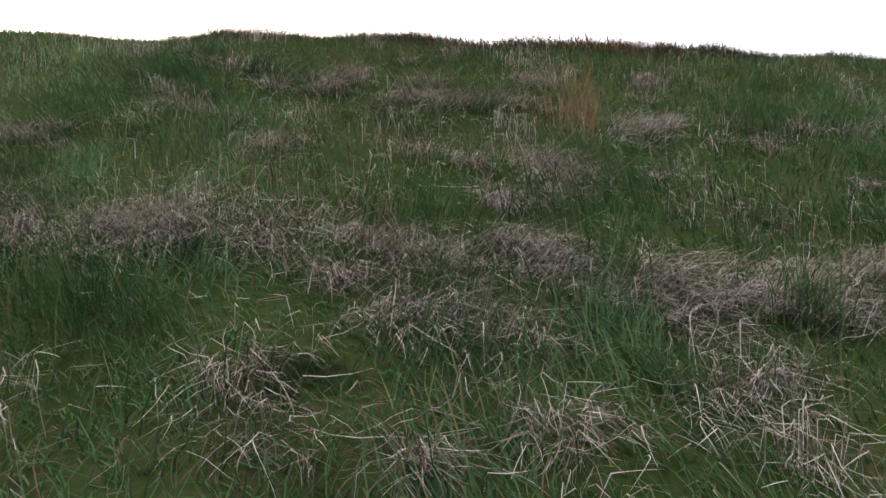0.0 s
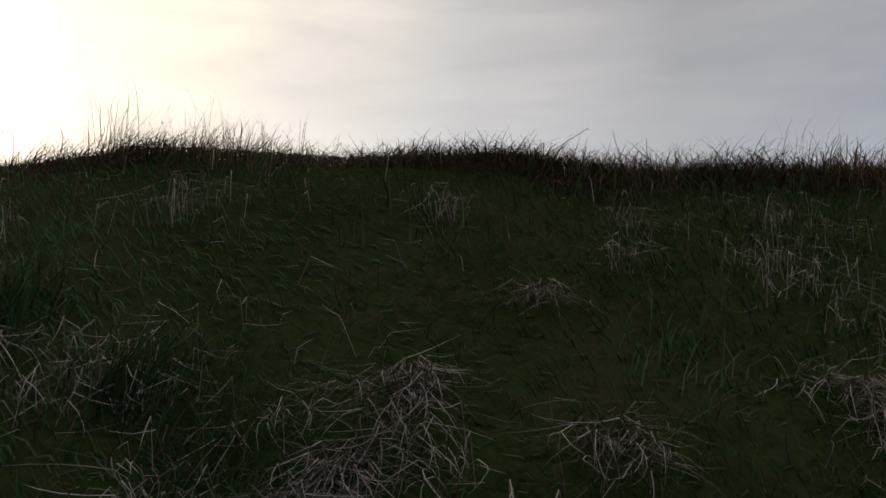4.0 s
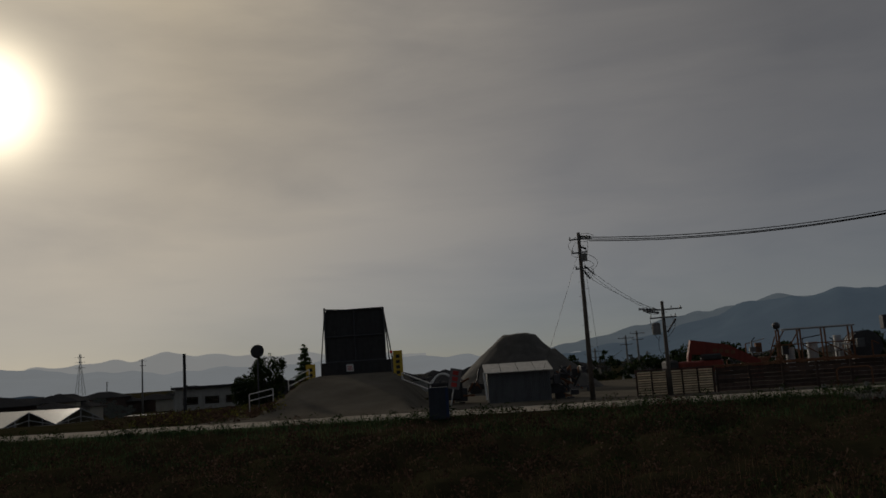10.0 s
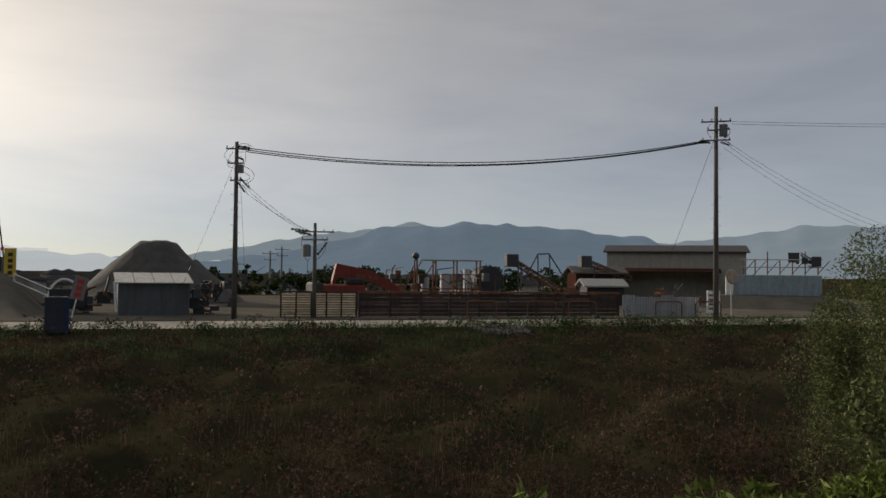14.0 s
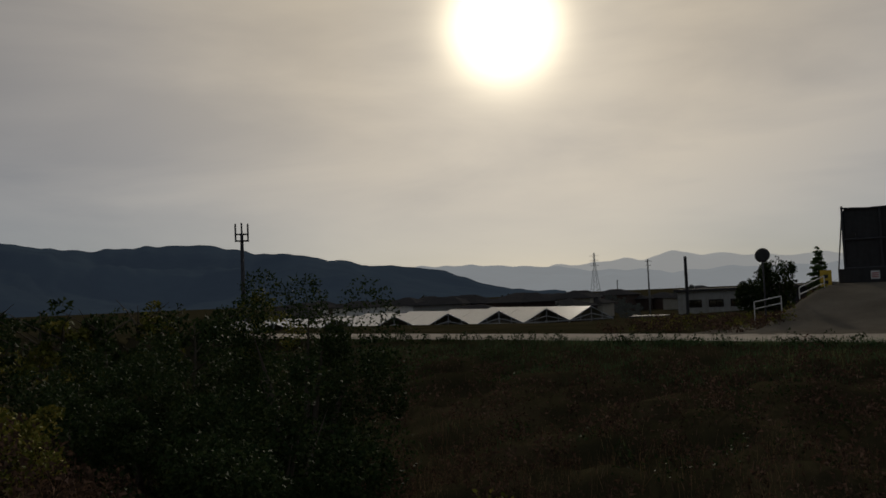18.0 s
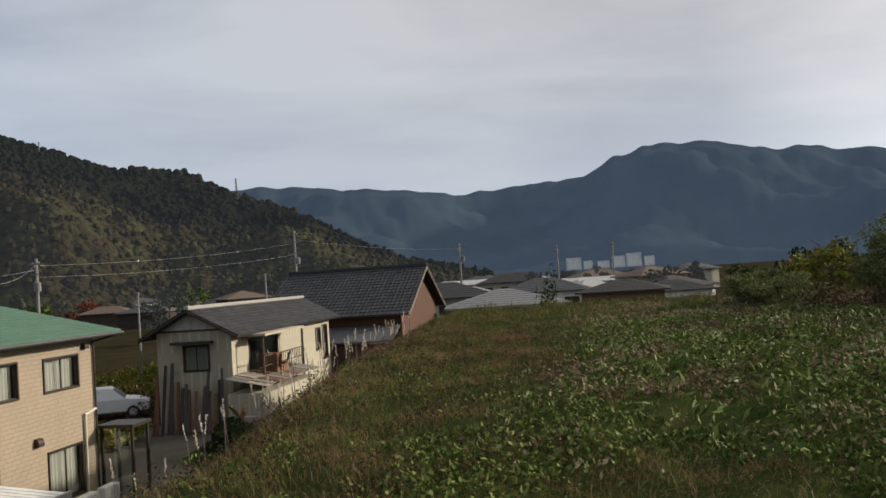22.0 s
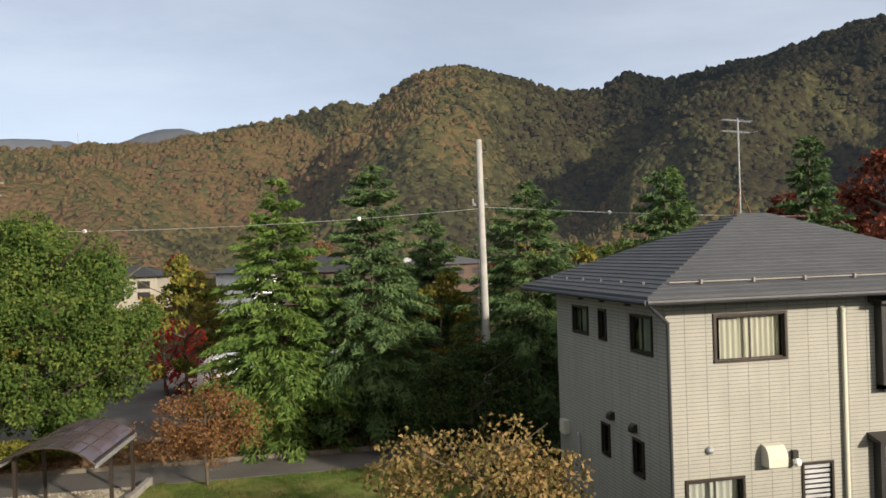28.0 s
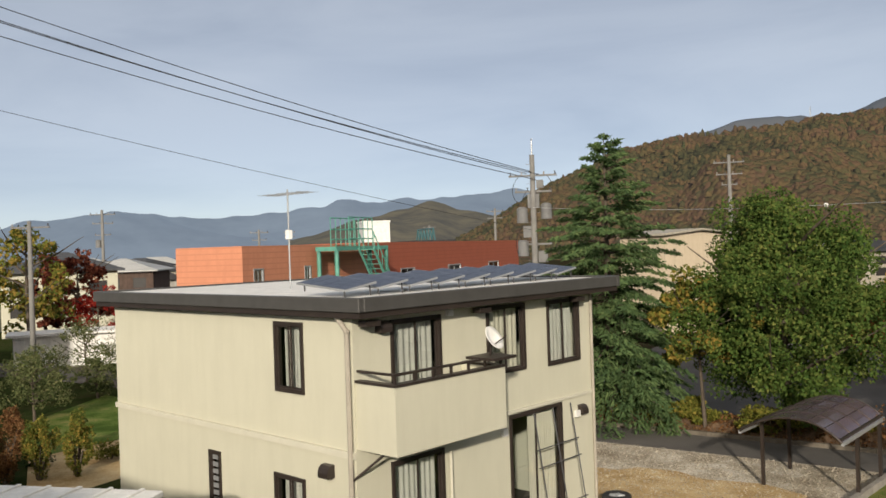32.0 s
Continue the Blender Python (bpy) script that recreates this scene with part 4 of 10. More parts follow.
def scatter(n, x0, x1, y0, y1, seed, patch=None, keep=0.0):
    rg = np.random.default_rng(seed)
    p = np.stack([rg.uniform(x0, x1, n), rg.uniform(y0, y1, n)], 1)
    if patch:
        k = wave(p[:, 0], p[:, 1], patch, seed * 0.37) + 0.6 * wave(p[:, 0], p[:, 1], patch * 2.3, seed * 0.71)
        p = p[k > keep]
    return p


def clumped(n, centres, radius, seed, skew=1.0):
    rg = np.random.default_rng(seed)
    c = np.asarray(centres)
    # uneven clumps: some crowded, some of a few stalks
    k = (rg.random(n) ** skew * len(c)).astype(int)
    r = radius * rg.uniform(0.45, 1.7, len(c))[k]
    return c[k] + rg.normal(size=(n, 2)) * r[:, None]


def weed_clumps(name, centres, each, rad, tall, size, mat, label, seed):
    """Rounded clumps of withered weeds, each a heap of small leaves."""
    rg = np.random.default_rng(seed)
    n = len(centres)
    R = np.repeat(rg.uniform(0.5, 1.2, n) * rad, each)
    o = rg.normal(size=(n * each, 3))
    o /= np.linalg.norm(o, axis=1)[:, None]
    q = np.repeat(centres, each, 0) + o[:, :2] * R[:, None]
    z = height(q[:, 0], q[:, 1]) + np.abs(o[:, 2]) * tall * np.repeat(rg.uniform(0.5, 1.2, n), each) + 0.03
    return tagged(leaf_mesh(name, np.column_stack([q, z]), size, mat, None, rg, long=1.4, out=o * 0.4, sprig=True), label, "weeds", kind="stuff")


# the climb: short rough grass, with tussocks of fallen straw combed down over it
DOWN = -math.pi / 2
blades("bank_grass", np.concatenate([scatter(58000, -5, 6, -7.4, -1.5, 1), scatter(18000, -3.2, 3.6, -8.8, -7.2, 11)]), 0.11, 0.0075, 0.6, 1.9, GRASS, "short rough green grass on the slope of the bank", seed=1, seg=2)
blades("bank_tall_grass", np.concatenate([clumped(15000, scatter(300, -7, 8, -8.5, -2.0, 21), 0.15, 22), clumped(11000, scatter(150, -3.6, 4.6, -8.4, -5.4, 73), 0.14, 74)]), 0.22, 0.006, 0.45, 2.0, GRASS, "taller green tufts on the slope of the bank", seed=22)
blades("bank_green_tufts", clumped(15000, scatter(110, -3.5, 4.5, -7.6, -3.2, 98), 0.10, 99), 0.27, 0.0058, 0.4, 1.7, GRASS, "soft green tufts standing among the fallen straw", seed=99)
straw_c = np.concatenate([scatter(150, -6, 7, -6.4, -2.4, 2), scatter(50, -4, 5, -8.8, -7.2, 24)])
blades("bank_straw", clumped(13000, np.random.default_rng(97).permutation(straw_c), 0.10, 3, 1.7), 0.19, 0.0024, 0.5, 1.6, DRY, "tussocks of pale dry straw drooping down the slope", seed=3, seg=4, flat=0.12, toward=DOWN, base=0.5, spread=0.9)
blades("bank_straw_litter", scatter(8000, -7, 8, -9.5, -1.8, 4, 1.3, -0.35), 0.16, 0.0028, 0.6, 2.4, DRY, "loose dry stalks lying on the slope", seed=4, flat=0.10, toward=DOWN, base=0.3, spread=1.5)
blades("bank_brown_grass", np.concatenate([scatter(14000, -7, 8, -4.4, -1.2, 61, 1.1, -0.3), scatter(9000, -6, 7, -8.8, -4.4, 62, 1.2, 0.3)]), 0.17, 0.004, 0.6, 1.9, BROWNWEED, "withered brown grass among the green on the slope", seed=61)
band = np.random.default_rng(55).uniform((-3.8, -7.25), (4.8, -6.4), (38, 2))
blades("bank_straw_mats", clumped(2600, band, 0.09, 5, 1.4), 0.22, 0.0026, 0.4, 1.9, DRY, "band of flattened pale straw across the slope", seed=5, seg=4, flat=0.14, toward=DOWN + 0.2, base=0.7, spread=1.1)


def straw_heap(x, y, w, d, tall, n, turn, label, seed):
    """A fallen tussock: straw combed one way over a hump of the ground."""
    rg = np.random.default_rng(seed)
    o = rg.normal(0, 0.45, (int(n * 1.15), 2))
    o[:, 1] += 0.5 * np.sin(o[:, 0] * 3.1 + seed) * 0.4
    p = np.stack([x + o[:, 0] * w * 1.25, y + 0.1 + o[:, 1] * d], 1)
    keep = wave(p[:, 0], p[:, 1], 9.0, seed) + 0.5 * wave(p[:, 0], p[:, 1], 21.0, seed * 0.3) > -0.25
    p, o = p[keep], o[keep]
    hump = 0.35 * tall * np.exp(-1.2 * (o ** 2).sum(1) / 0.3) + rg.uniform(0, 0.05, len(p))
    blades("straw_heap", p, 0.25, 0.0027, 0.25, 1.7, DRY, label, seed=seed, seg=5, flat=0.03, toward=DOWN + turn, base=0.95, spread=0.6, rise=hump)


COMBED, TANGLED = "heap of pale straw combed down the slope", "tangled mat of pale flattened straw"
for k, (x, y, w, d, tall, n, turn) in enumerate([
        (-1.25, -6.0, 0.36, 0.20, 0.10, 800, -0.2), (-0.75, -5.95, 0.30, 0.20, 0.12, 800, 0.1), (-0.25, -6.05, 0.34, 0.24, 0.14, 1250, -0.3), (0.32, -6.2, 0.34, 0.28, 0.15, 1100, 0.2),
        (0.80, -6.15, 0.26, 0.20, 0.10, 600, 0.5), (1.28, -6.36, 0.40, 0.26, 0.16, 1400, 0.9), (1.62, -6.55, 0.42, 0.22, 0.12, 1300, 1.0), (2.05, -6.3, 0.36, 0.24, 0.12, 900, 0.7),
        (0.45, -6.7, 0.28, 0.18, 0.08, 420, 0.6), (0.0, -7.1, 0.24, 0.14, 0.07, 150, 0.0), (0.70, -7.08, 0.26, 0.14, 0.08, 170, -0.2), (1.25, -6.98, 0.24, 0.14, 0.08, 190, 0.1),
        (1.29, -5.4, 0.20, 0.24, 0.12, 560, 0.3), (1.05, -5.62, 0.16, 0.16, 0.12, 420, 0.6), (2.1, -4.72, 0.34, 0.22, 0.12, 800, 0.9), (0.78, -4.4, 0.34, 0.22, 0.10, 620, 0.0), (-0.5, -4.5, 0.34, 0.20, 0.09, 520, -0.2),
        (1.3, -4.35, 0.30, 0.18, 0.09, 460, 0.5), (-0.1, -5.05, 0.26, 0.18, 0.08, 380, 0.1), (-1.2, -4.9, 0.3, 0.2, 0.08, 400, -0.3), (0.35, -3.7, 0.24, 0.18, 0.08, 360, 0.0), (1.7, -3.6, 0.24, 0.18, 0.08, 360, 0.2)]):
    straw_heap(x, y, w, d, tall, n, turn, COMBED if tall > 0.1 else TANGLED, 710 + k)
tussock_c = np.random.default_rng(69).uniform((-4.2, -7.6), (5.2, -3.0), (46, 2))
blades("bank_tussocks", clumped(5200, tussock_c, 0.04, 70, 1.4), 0.27, 0.0027, 0.3, 1.9, DRY, "drooping heads of pale dry grass on the slope", seed=70, seg=5, flat=0.06, toward=DOWN, base=0.75, spread=0.7)
gaps = np.random.default_rng(75)
cx = np.concatenate([gaps.uniform(-6, 0.2, 60), gaps.uniform(0.72, 7.5, 66)])
blades("crest_curled_weeds", clumped(9000, np.stack([cx, -1.75 - 0.2 * wave(cx, cx * 0, 0.35, 1.0) + gaps.normal(0, 0.14, len(cx))], 1), 0.08, 76), 0.17, 0.0052, 0.6, 4.4, BROWNWEED, "curled withered weeds heaped along the crest", seed=76, seg=5)
tc = np.column_stack([gaps.uniform(0.78, 4.2, 40), gaps.normal(-1.68, 0.13, 40)])
blades("crest_thick_weeds", clumped(8600, np.concatenate([tc, gaps.normal((-0.75, -1.7), (0.2, 0.1), (4, 2))]), 0.11, 77), 0.24, 0.0058, 0.6, 3.6, BROWNWEED, "thick heaps of curled brown weeds on the crest", seed=77, seg=5)
blades("red_tuft", clumped(280, [(1.62, -4.55), (1.74, -4.5)], 0.085, 6), 0.44, 0.0022, 0.22, 0.6, REED, "upright tuft of orange-brown dry grass", seed=6)
tufts = np.array([(0.0, -1.75), (-0.15, -1.7), (1.5, -1.85), (3.1, -2.0), (0.75, -1.7), (0.95, -1.8), (-0.9, -1.7), (1.1, -1.6), (1.3, -1.5), (2.2, -1.7)])
crest_c = np.concatenate([scatter(110, -7, 8, -2.1, -0.6, 7), tufts])
blades("crest_weeds", np.concatenate([clumped(12000, crest_c, 0.13, 8), scatter(3000, -8, 9, -2.1, -0.6, 9)]), 0.15, 0.0045, 0.8, 2.5, BROWNWEED, "withered tufts of weeds along the crest", seed=8)
blades("crest_tall_weeds", np.concatenate([clumped(2400, np.column_stack([np.linspace(-0.2, 5.5, 26), -1.75 + 0.15 * np.sin(np.arange(26) * 2.4)]), 0.13, 28), clumped(260, [(-0.55, -1.75), (-0.75, -1.65)], 0.12, 29)]), 0.16, 0.0045, 0.8, 3.0, BROWNWEED, "dense withered weeds on the crest", seed=28, seg=4)
blades("tall_stalks", np.concatenate([clumped(60, [(-0.65, -1.75)], 0.1, 26), clumped(70, crest_c[-10:], 0.16, 10)]), 0.22, 0.003, 0.5, 1.3, BROWNWEED, "thin tall dry stalks on the crest", seed=10)
blades("crest_tall_tufts", clumped(130, [(-0.2, -1.8), (-0.26, -1.75), (2.62, -1.85), (-0.62, -1.85)], 0.07, 112), 0.34, 0.0028, 0.35, 1.1, REED, "upright tufts of dry red-brown grass on the crest", seed=112)
mc = np.column_stack([gaps.uniform(0.3, 1.75, 60), gaps.normal(-1.74, 0.09, 60)])
blades("crest_mound", clumped(7000, mc, 0.08, 113), 0.17, 0.005, 0.6, 4.0, BROWNWEED, "high mound of curled brown weeds on the crest", seed=113, seg=5)
reed = thing("long_reed", pose(1.2, 0.05, float(height(1.2, 0.05))), "single long dry reed leaning over the grass", "reed")
bm = B()
bar(bm, (0, 0, -0.02), (0.53, 0.29, 0.37), 0.005, 0.004, 5, False)
bar(bm, (0.53, 0.29, 0.37), (1.10, 0.61, 0.76), 0.004, 0.002, 5, False)
part("stalk", bm, BROWNWEED, reed)
blades("crest_red_grass", clumped(700, [(1.5, -1.9), (1.7, -1.75), (3.0, -1.95), (-0.1, -1.9)], 0.13, 12), 0.2, 0.0035, 0.4, 1.3, REED, "tufts of red-brown grass at the crest", seed=12)
# the top of the bank
blades("top_grass", np.concatenate([scatter(40000, -9, 10, -0.6, 3.1, 13), scatter(12000, -3, 5, -1.9, 1.4, 44)]), 0.08, 0.007, 0.7, 2.4, FIELDGRASS, "grass on the top of the bank", seed=13, seg=2)
blades("top_dry_grass", np.concatenate([scatter(8000, -9, 10, 0.3, 3.1, 14, 1.1, 0.2), clumped(2500, scatter(40, -8, 9, 0.8, 2.9, 15), 0.22, 16)]), 0.17, 0.0035, 0.7, 2.2, REED, "dry yellow grass on the top of the bank", seed=14)
blades("top_long_grass", scatter(12000, -9, 10, 0.3, 3.1, 45, 0.8, -0.1), 0.16, 0.006, 0.7, 2.2, FIELDGRASS, "long olive grass on the top of the bank", seed=45)
blades("red_grass", scatter(9000, -9, 10, 0.0, 3.1, 17, 0.9, 0.45), 0.2, 0.005, 0.45, 1.3, REED, "patches of red-brown grass on the bank", seed=17)
blades("edge_grass", np.concatenate([scatter(9000, -6, 12, 1.9, 3.4, 41), clumped(6000, scatter(70, -5, 12, 1.8, 3.4, 42), 0.16, 43)]), 0.14, 0.008, 0.6, 1.7, FIELDGRASS, "tall grass along the edge above the ditch", seed=41)
# the field on the widening top, and its slope towards the houses
f_in = lambda p: p[p[:, 1] < 3.55 + np.clip(-p[:, 0] - 4, 0, 5) * 0.41 + np.clip(-p[:, 0] - 9, 0, 19) * 0.31]
def thin(p, seed, keep):
    return p[np.random.default_rng(seed).random(len(p)) < keep(p[:, 0], p[:, 1])]


sow = lambda x, y: smooth01((-x - 6.5) / 4) * smooth01((y + 0.9 + 0.06 * (x + 8)) / 2.2)
blades("field_grass", f_in(scatter(56000, -34, -3, -3.0, 13, 18)), 0.12, 0.008, 0.6, 2.0, FIELDGRASS, "grass of the field on the bank", seed=18, seg=2)
blades("slope_grass", scatter(22000, -34, -5, -10.5, -1.9, 19), 0.17, 0.007, 0.6, 2.1, FIELDGRASS, "tall rough grass on the slope above the houses", seed=19, seg=2)
blades("slope_tufts", clumped(16000, scatter(420, -24, -3.5, -6.5, -0.4, 121), 0.12, 122), 0.24, 0.006, 0.5, 2.0, FIELDGRASS, "uneven green tufts in the grass of the slope", seed=121, seg=2)
blades("slope_red_grass", np.concatenate([scatter(34000, -34, -4, -7.5, -0.6, 20, 0.6, -0.1), clumped(12000, scatter(260, -26, -4, -4.5, 1.2, 21), 0.16, 25)]), 0.2, 0.0045, 0.5, 1.8, REED, "red-brown seeding grass on the slope", seed=20, seg=2)
blades("field_brown_grass", f_in(np.concatenate([scatter(18000, -34, -9, -1.6, 14, 23, 0.8, 0.0), scatter(7000, -12, -3, -1.6, 6, 24, 0.9, 0.3)])), 0.16, 0.006, 0.7, 2.0, DEADLEAF, "withered brown grass in the field", seed=23, seg=2)
blades("slope_brown_grass", scatter(26000, -34, -4, -10.0, -1.0, 63, 0.7, -0.3), 0.19, 0.005, 0.6, 2.2, BROWNWEED, "withered brown weeds on the slope above the houses", seed=63, seg=2)
fx = np.random.default_rng(123).uniform((-47, -8), (-28, 14), (16000, 2))
blades("field_end_grass", fx, 0.34, 0.016, 0.5, 1.6, FIELDGRASS, "rough grass at the far end of the field", seed=123, seg=2)


def weed_leaves(name, p, size, mat, label, seed, lift=0.3, long=1.5):
    rg = np.random.default_rng(seed)
    k = 5
    n = len(p)
    q = np.repeat(p, k, 0) + rg.normal(0, 0.10, (n * k, 2))
    z = height(q[:, 0], q[:, 1]) + rg.uniform(0.04, lift, n * k)
    ob = leaf_mesh(name, np.column_stack([q, z]), size, mat, None, rg, long=long)
    return tagged(ob, label, "weeds", kind="stuff")


weed_leaves("field_weeds", thin(f_in(scatter(34000, -30, -5.0, -1.0, 13, 30, 0.9, 0.05)), 130, sow), 0.042, BROADLEAF, "broad-leaved green weeds covering the field", 30, 0.24, 1.9)
weed_leaves("field_tall_weeds", thin(f_in(clumped(1900, scatter(240, -22, -6.0, 0.4, 9, 131), 0.22, 132)), 133, sow), 0.06, BROADLEAF, "taller clumps of long-leaved green weeds in the field", 134, 0.36, 2.4)
weed_leaves("field_withered_leaves", thin(f_in(scatter(17000, -32, -5.0, -0.8, 13, 31, 1.1, 0.0)), 135, sow), 0.045, DEADLEAF, "withered brown leaves among the weeds", 31, 0.2)
weed_leaves("near_field_weeds", scatter(4200, -10, -2.2, -1.4, 3.6, 33, 1.3, -0.1), 0.04, BROADLEAF, "low green weeds in the grass of the bank", 33, 0.14)
blades("near_field_grass", scatter(30000, -9, -1.8, -2.2, 4.0, 34, 0.9, -0.5), 0.10, 0.006, 0.7, 2.2, FIELDGRASS, "yellow-green grass on the shoulder of the bank", seed=34, seg=2)
weed_leaves("top_low_weeds", scatter(700, 2.2, 9, 2.6, 4.0, 32, 0.9, 0.0), 0.05, LEAF["bamboo"], "low leafy weeds at the edge of the bank", 32, 0.2)


blades("slope_brown_tussocks", clumped(17000, scatter(420, -24, -3.6, -5.5, 0.4, 141, 0.5, -0.2), 0.17, 140), 0.25, 0.0045, 0.5, 1.9, REED, "uneven tussocks of red-brown grass on the slope", seed=141, seg=2)
weed_clumps("slope_brown_mounds", scatter(260, -24, -6.0, -5.5, 0.6, 141), 40, 0.22, 0.26, 0.026, BROWNWEED, "uneven mounds of brown weeds on the slope", 141)
weed_clumps("slope_green_mounds", scatter(420, -24, -5.6, -5.0, 1.5, 142, 0.7, 0.2), 40, 0.24, 0.24, 0.03, BROADLEAF, "low green leafy mounds on the slope", 142)
weed_clumps("field_dead_mounds", f_in(scatter(420, -30, -7, 0.2, 12, 143, 0.6, 0.1)), 44, 0.32, 0.26, 0.04, DEADLEAF, "mounds of withered stalks among the field weeds", 143)


def plumes():
    """Silver grass with pale plumes along the foot of the slope, each plume a ragged spindle."""
    rg = np.random.default_rng(40)
    n = 70
    x = np.linspace(-8.6, -23.0, n) + rg.normal(0, 0.5, n)
    y = -3.3 - 0.075 * (-x - 8) + rg.normal(0, 0.4, n)
    for i in range(n):
        z = float(height(x[i], y[i]))
        th = thing("silver_grass", pose(x[i], y[i], z, 0, 0, rg.uniform(0, 360)), "silver grass with a pale feathery plume", "grass", "silver grass on the slope")
        h = rg.uniform(0.3, 0.62)
        bm = B()
        bar(bm, (0, 0, -0.02), (0.05, 0, h), 0.006, 0.004, 4, False)
        part("stalk", bm, DRY, th)
        m = 34
        t = rg.uniform(0, 1, m)
        p = np.stack([0.05 + t * 0.04 + rg.normal(0, 0.004, m), rg.normal(0, 0.004, m), h - 0.02 + t * 0.2], 1)
        leaf_mesh("plume", p, 0.02, PLUME, th, rg, long=1.6, out=np.tile([0.25, 0, 0.9], (m, 1)))


plumes()
# the ditch and its banks
blades("ditch_weeds", scatter(48000, -34, 42, 6, 40.5, 33, 0.35, -0.7), 0.36, 0.018, 0.6, 1.3, BROWNWEED, "withered brown weeds filling the ditch", seed=33, seg=2)
blades("ditch_grass", np.concatenate([scatter(30000, -36, 44, 32.0, 41.5, 34, 0.3, -0.4), scatter(9000, -24, 26, 3.5, 24, 35, 0.28, 0.8)]), 0.36, 0.02, 0.4, 1.1, GRASS, "dull green grass on the banks of the ditch", seed=34, seg=2)
weed_clumps("ditch_leaves", scatter(1300, -28, 32, 6.5, 36, 36, 0.4, -0.7), 44, 0.55, 0.75, 0.085, BROWNWEED, "mounds of withered brown weeds in the ditch", 36)
weed_clumps("ditch_near_leaves", scatter(1100, -15, 17, 5.2, 19, 66, 0.5, -0.8), 60, 0.42, 0.8, 0.05, BROWNWEED, "dense withered leafy weeds below the bank", 66)
blades("ditch_stalks", scatter(9000, -16, 18, 5.5, 24, 67, 0.6, -0.4), 0.75, 0.007, 0.25, 0.6, REED, "thin dry stalks standing in the ditch", seed=67, seg=2)
weed_clumps("ditch_green_weeds", scatter(900, -28, 34, 8, 39.5, 46, 0.3, 0.1), 36, 0.5, 0.6, 0.075, LEAF["dark"], "dark green weed mounds in the ditch", 46)
vx = np.random.default_rng(47).uniform(-38, 46, 300)
weed_clumps("verge_weeds", np.stack([vx, terrace_edge(vx) - 0.7 + np.random.default_rng(48).normal(0, 0.5, 300)], 1), 40, 0.42, 0.5, 0.08, LEAF["dark"], "uneven green weeds along the road's verge", 47)
edge_x = np.random.default_rng(37).uniform(-38, 46, 9000)
blades("road_verge", np.stack([edge_x, terrace_edge(edge_x) + np.random.default_rng(38).normal(-0.5, 0.45, 9000)], 1), 0.32, 0.018, 0.35, 0.9, GRASS, "green verge along the gravel road", seed=37)
weed_leaves("grey_rubble", scatter(300, 17.2, 19.4, 35.3, 36.8, 39), 0.16, CONCRETE, "heap of grey broken concrete on the bank", 39, 0.12)
# shrubs on and beside the bank
for x, y, w, d, h, leaf, label, n, size, seed in [
        (9.9, 6.8, 3.2, 3.0, 3.4, "willow", "tall yellow-green bamboo-like shrub at the bank's edge", 6500, 0.085, 1),
        (7.6, 5.2, 1.8, 1.6, 1.6, "willow", "yellow-green leafy shrub at the bank's edge", 3000, 0.07, 2),
        (14.3, 11.3, 5.6, 4.6, 5.9, "willow", "tall loose olive shrub growing out of the ditch", 42000, 0.055, 3),
        (-24.6, 9.9, 5.4, 4.0, 2.6, "willow", "broad olive-green thicket beside the field", 16000, 0.08, 4),
        (-28.5, 6.6, 5.0, 3.0, 1.3, "willow", "low olive thicket beside the field", 7000, 0.09, 5),
        (-26.0, 12.0, 5.0, 4.0, 2.1, "green", "green thicket at the far edge of the field", 8000, 0.09, 6),
        (-17.6, 14.0, 5.0, 4.0, 4.0, "dark", "dark bush rising from the ditch", 13000, 0.095, 7),
        (-16.0, 17.4, 5.5, 4.5, 5.7, "dark", "dark green tree-like bush in the ditch", 15000, 0.095, 8),
        (-12.6, 13.0, 5.0, 4.0, 3.6, "dark", "dense dark bush in the ditch", 12000, 0.09, 9),
        (-21.5, 16.0, 5.0, 4.5, 4.0, "dark", "dark bush at the back of the ditch", 9000, 0.1, 10),
        (-9.8, 6.2, 1.7, 1.5, 0.9, "hedge", "small yellow-green bush at the edge of the field", 2400, 0.055, 11),
        (-15.0, 10.2, 4.2, 3.0, 2.0, "dark", "dark bush at the edge of the ditch", 8000, 0.08, 12),
        (-4.5, 7.9, 1.7, 1.5, 2.3, "hedge", "small leafy olive bush in the ditch", 3200, 0.05, 13),
        (-10.6, 9.6, 3.6, 3.0, 1.9, "dark", "dark low bush in the ditch", 6000, 0.075, 14),
        (-20.0, 20.5, 5.0, 3.5, 3.4, "dark", "dark bush on the far side of the ditch", 4000, 0.13, 15)]:
    bush(x, y, w, d, h, leaf, label, int(n * 1.6), size * 0.72, seed=seed)

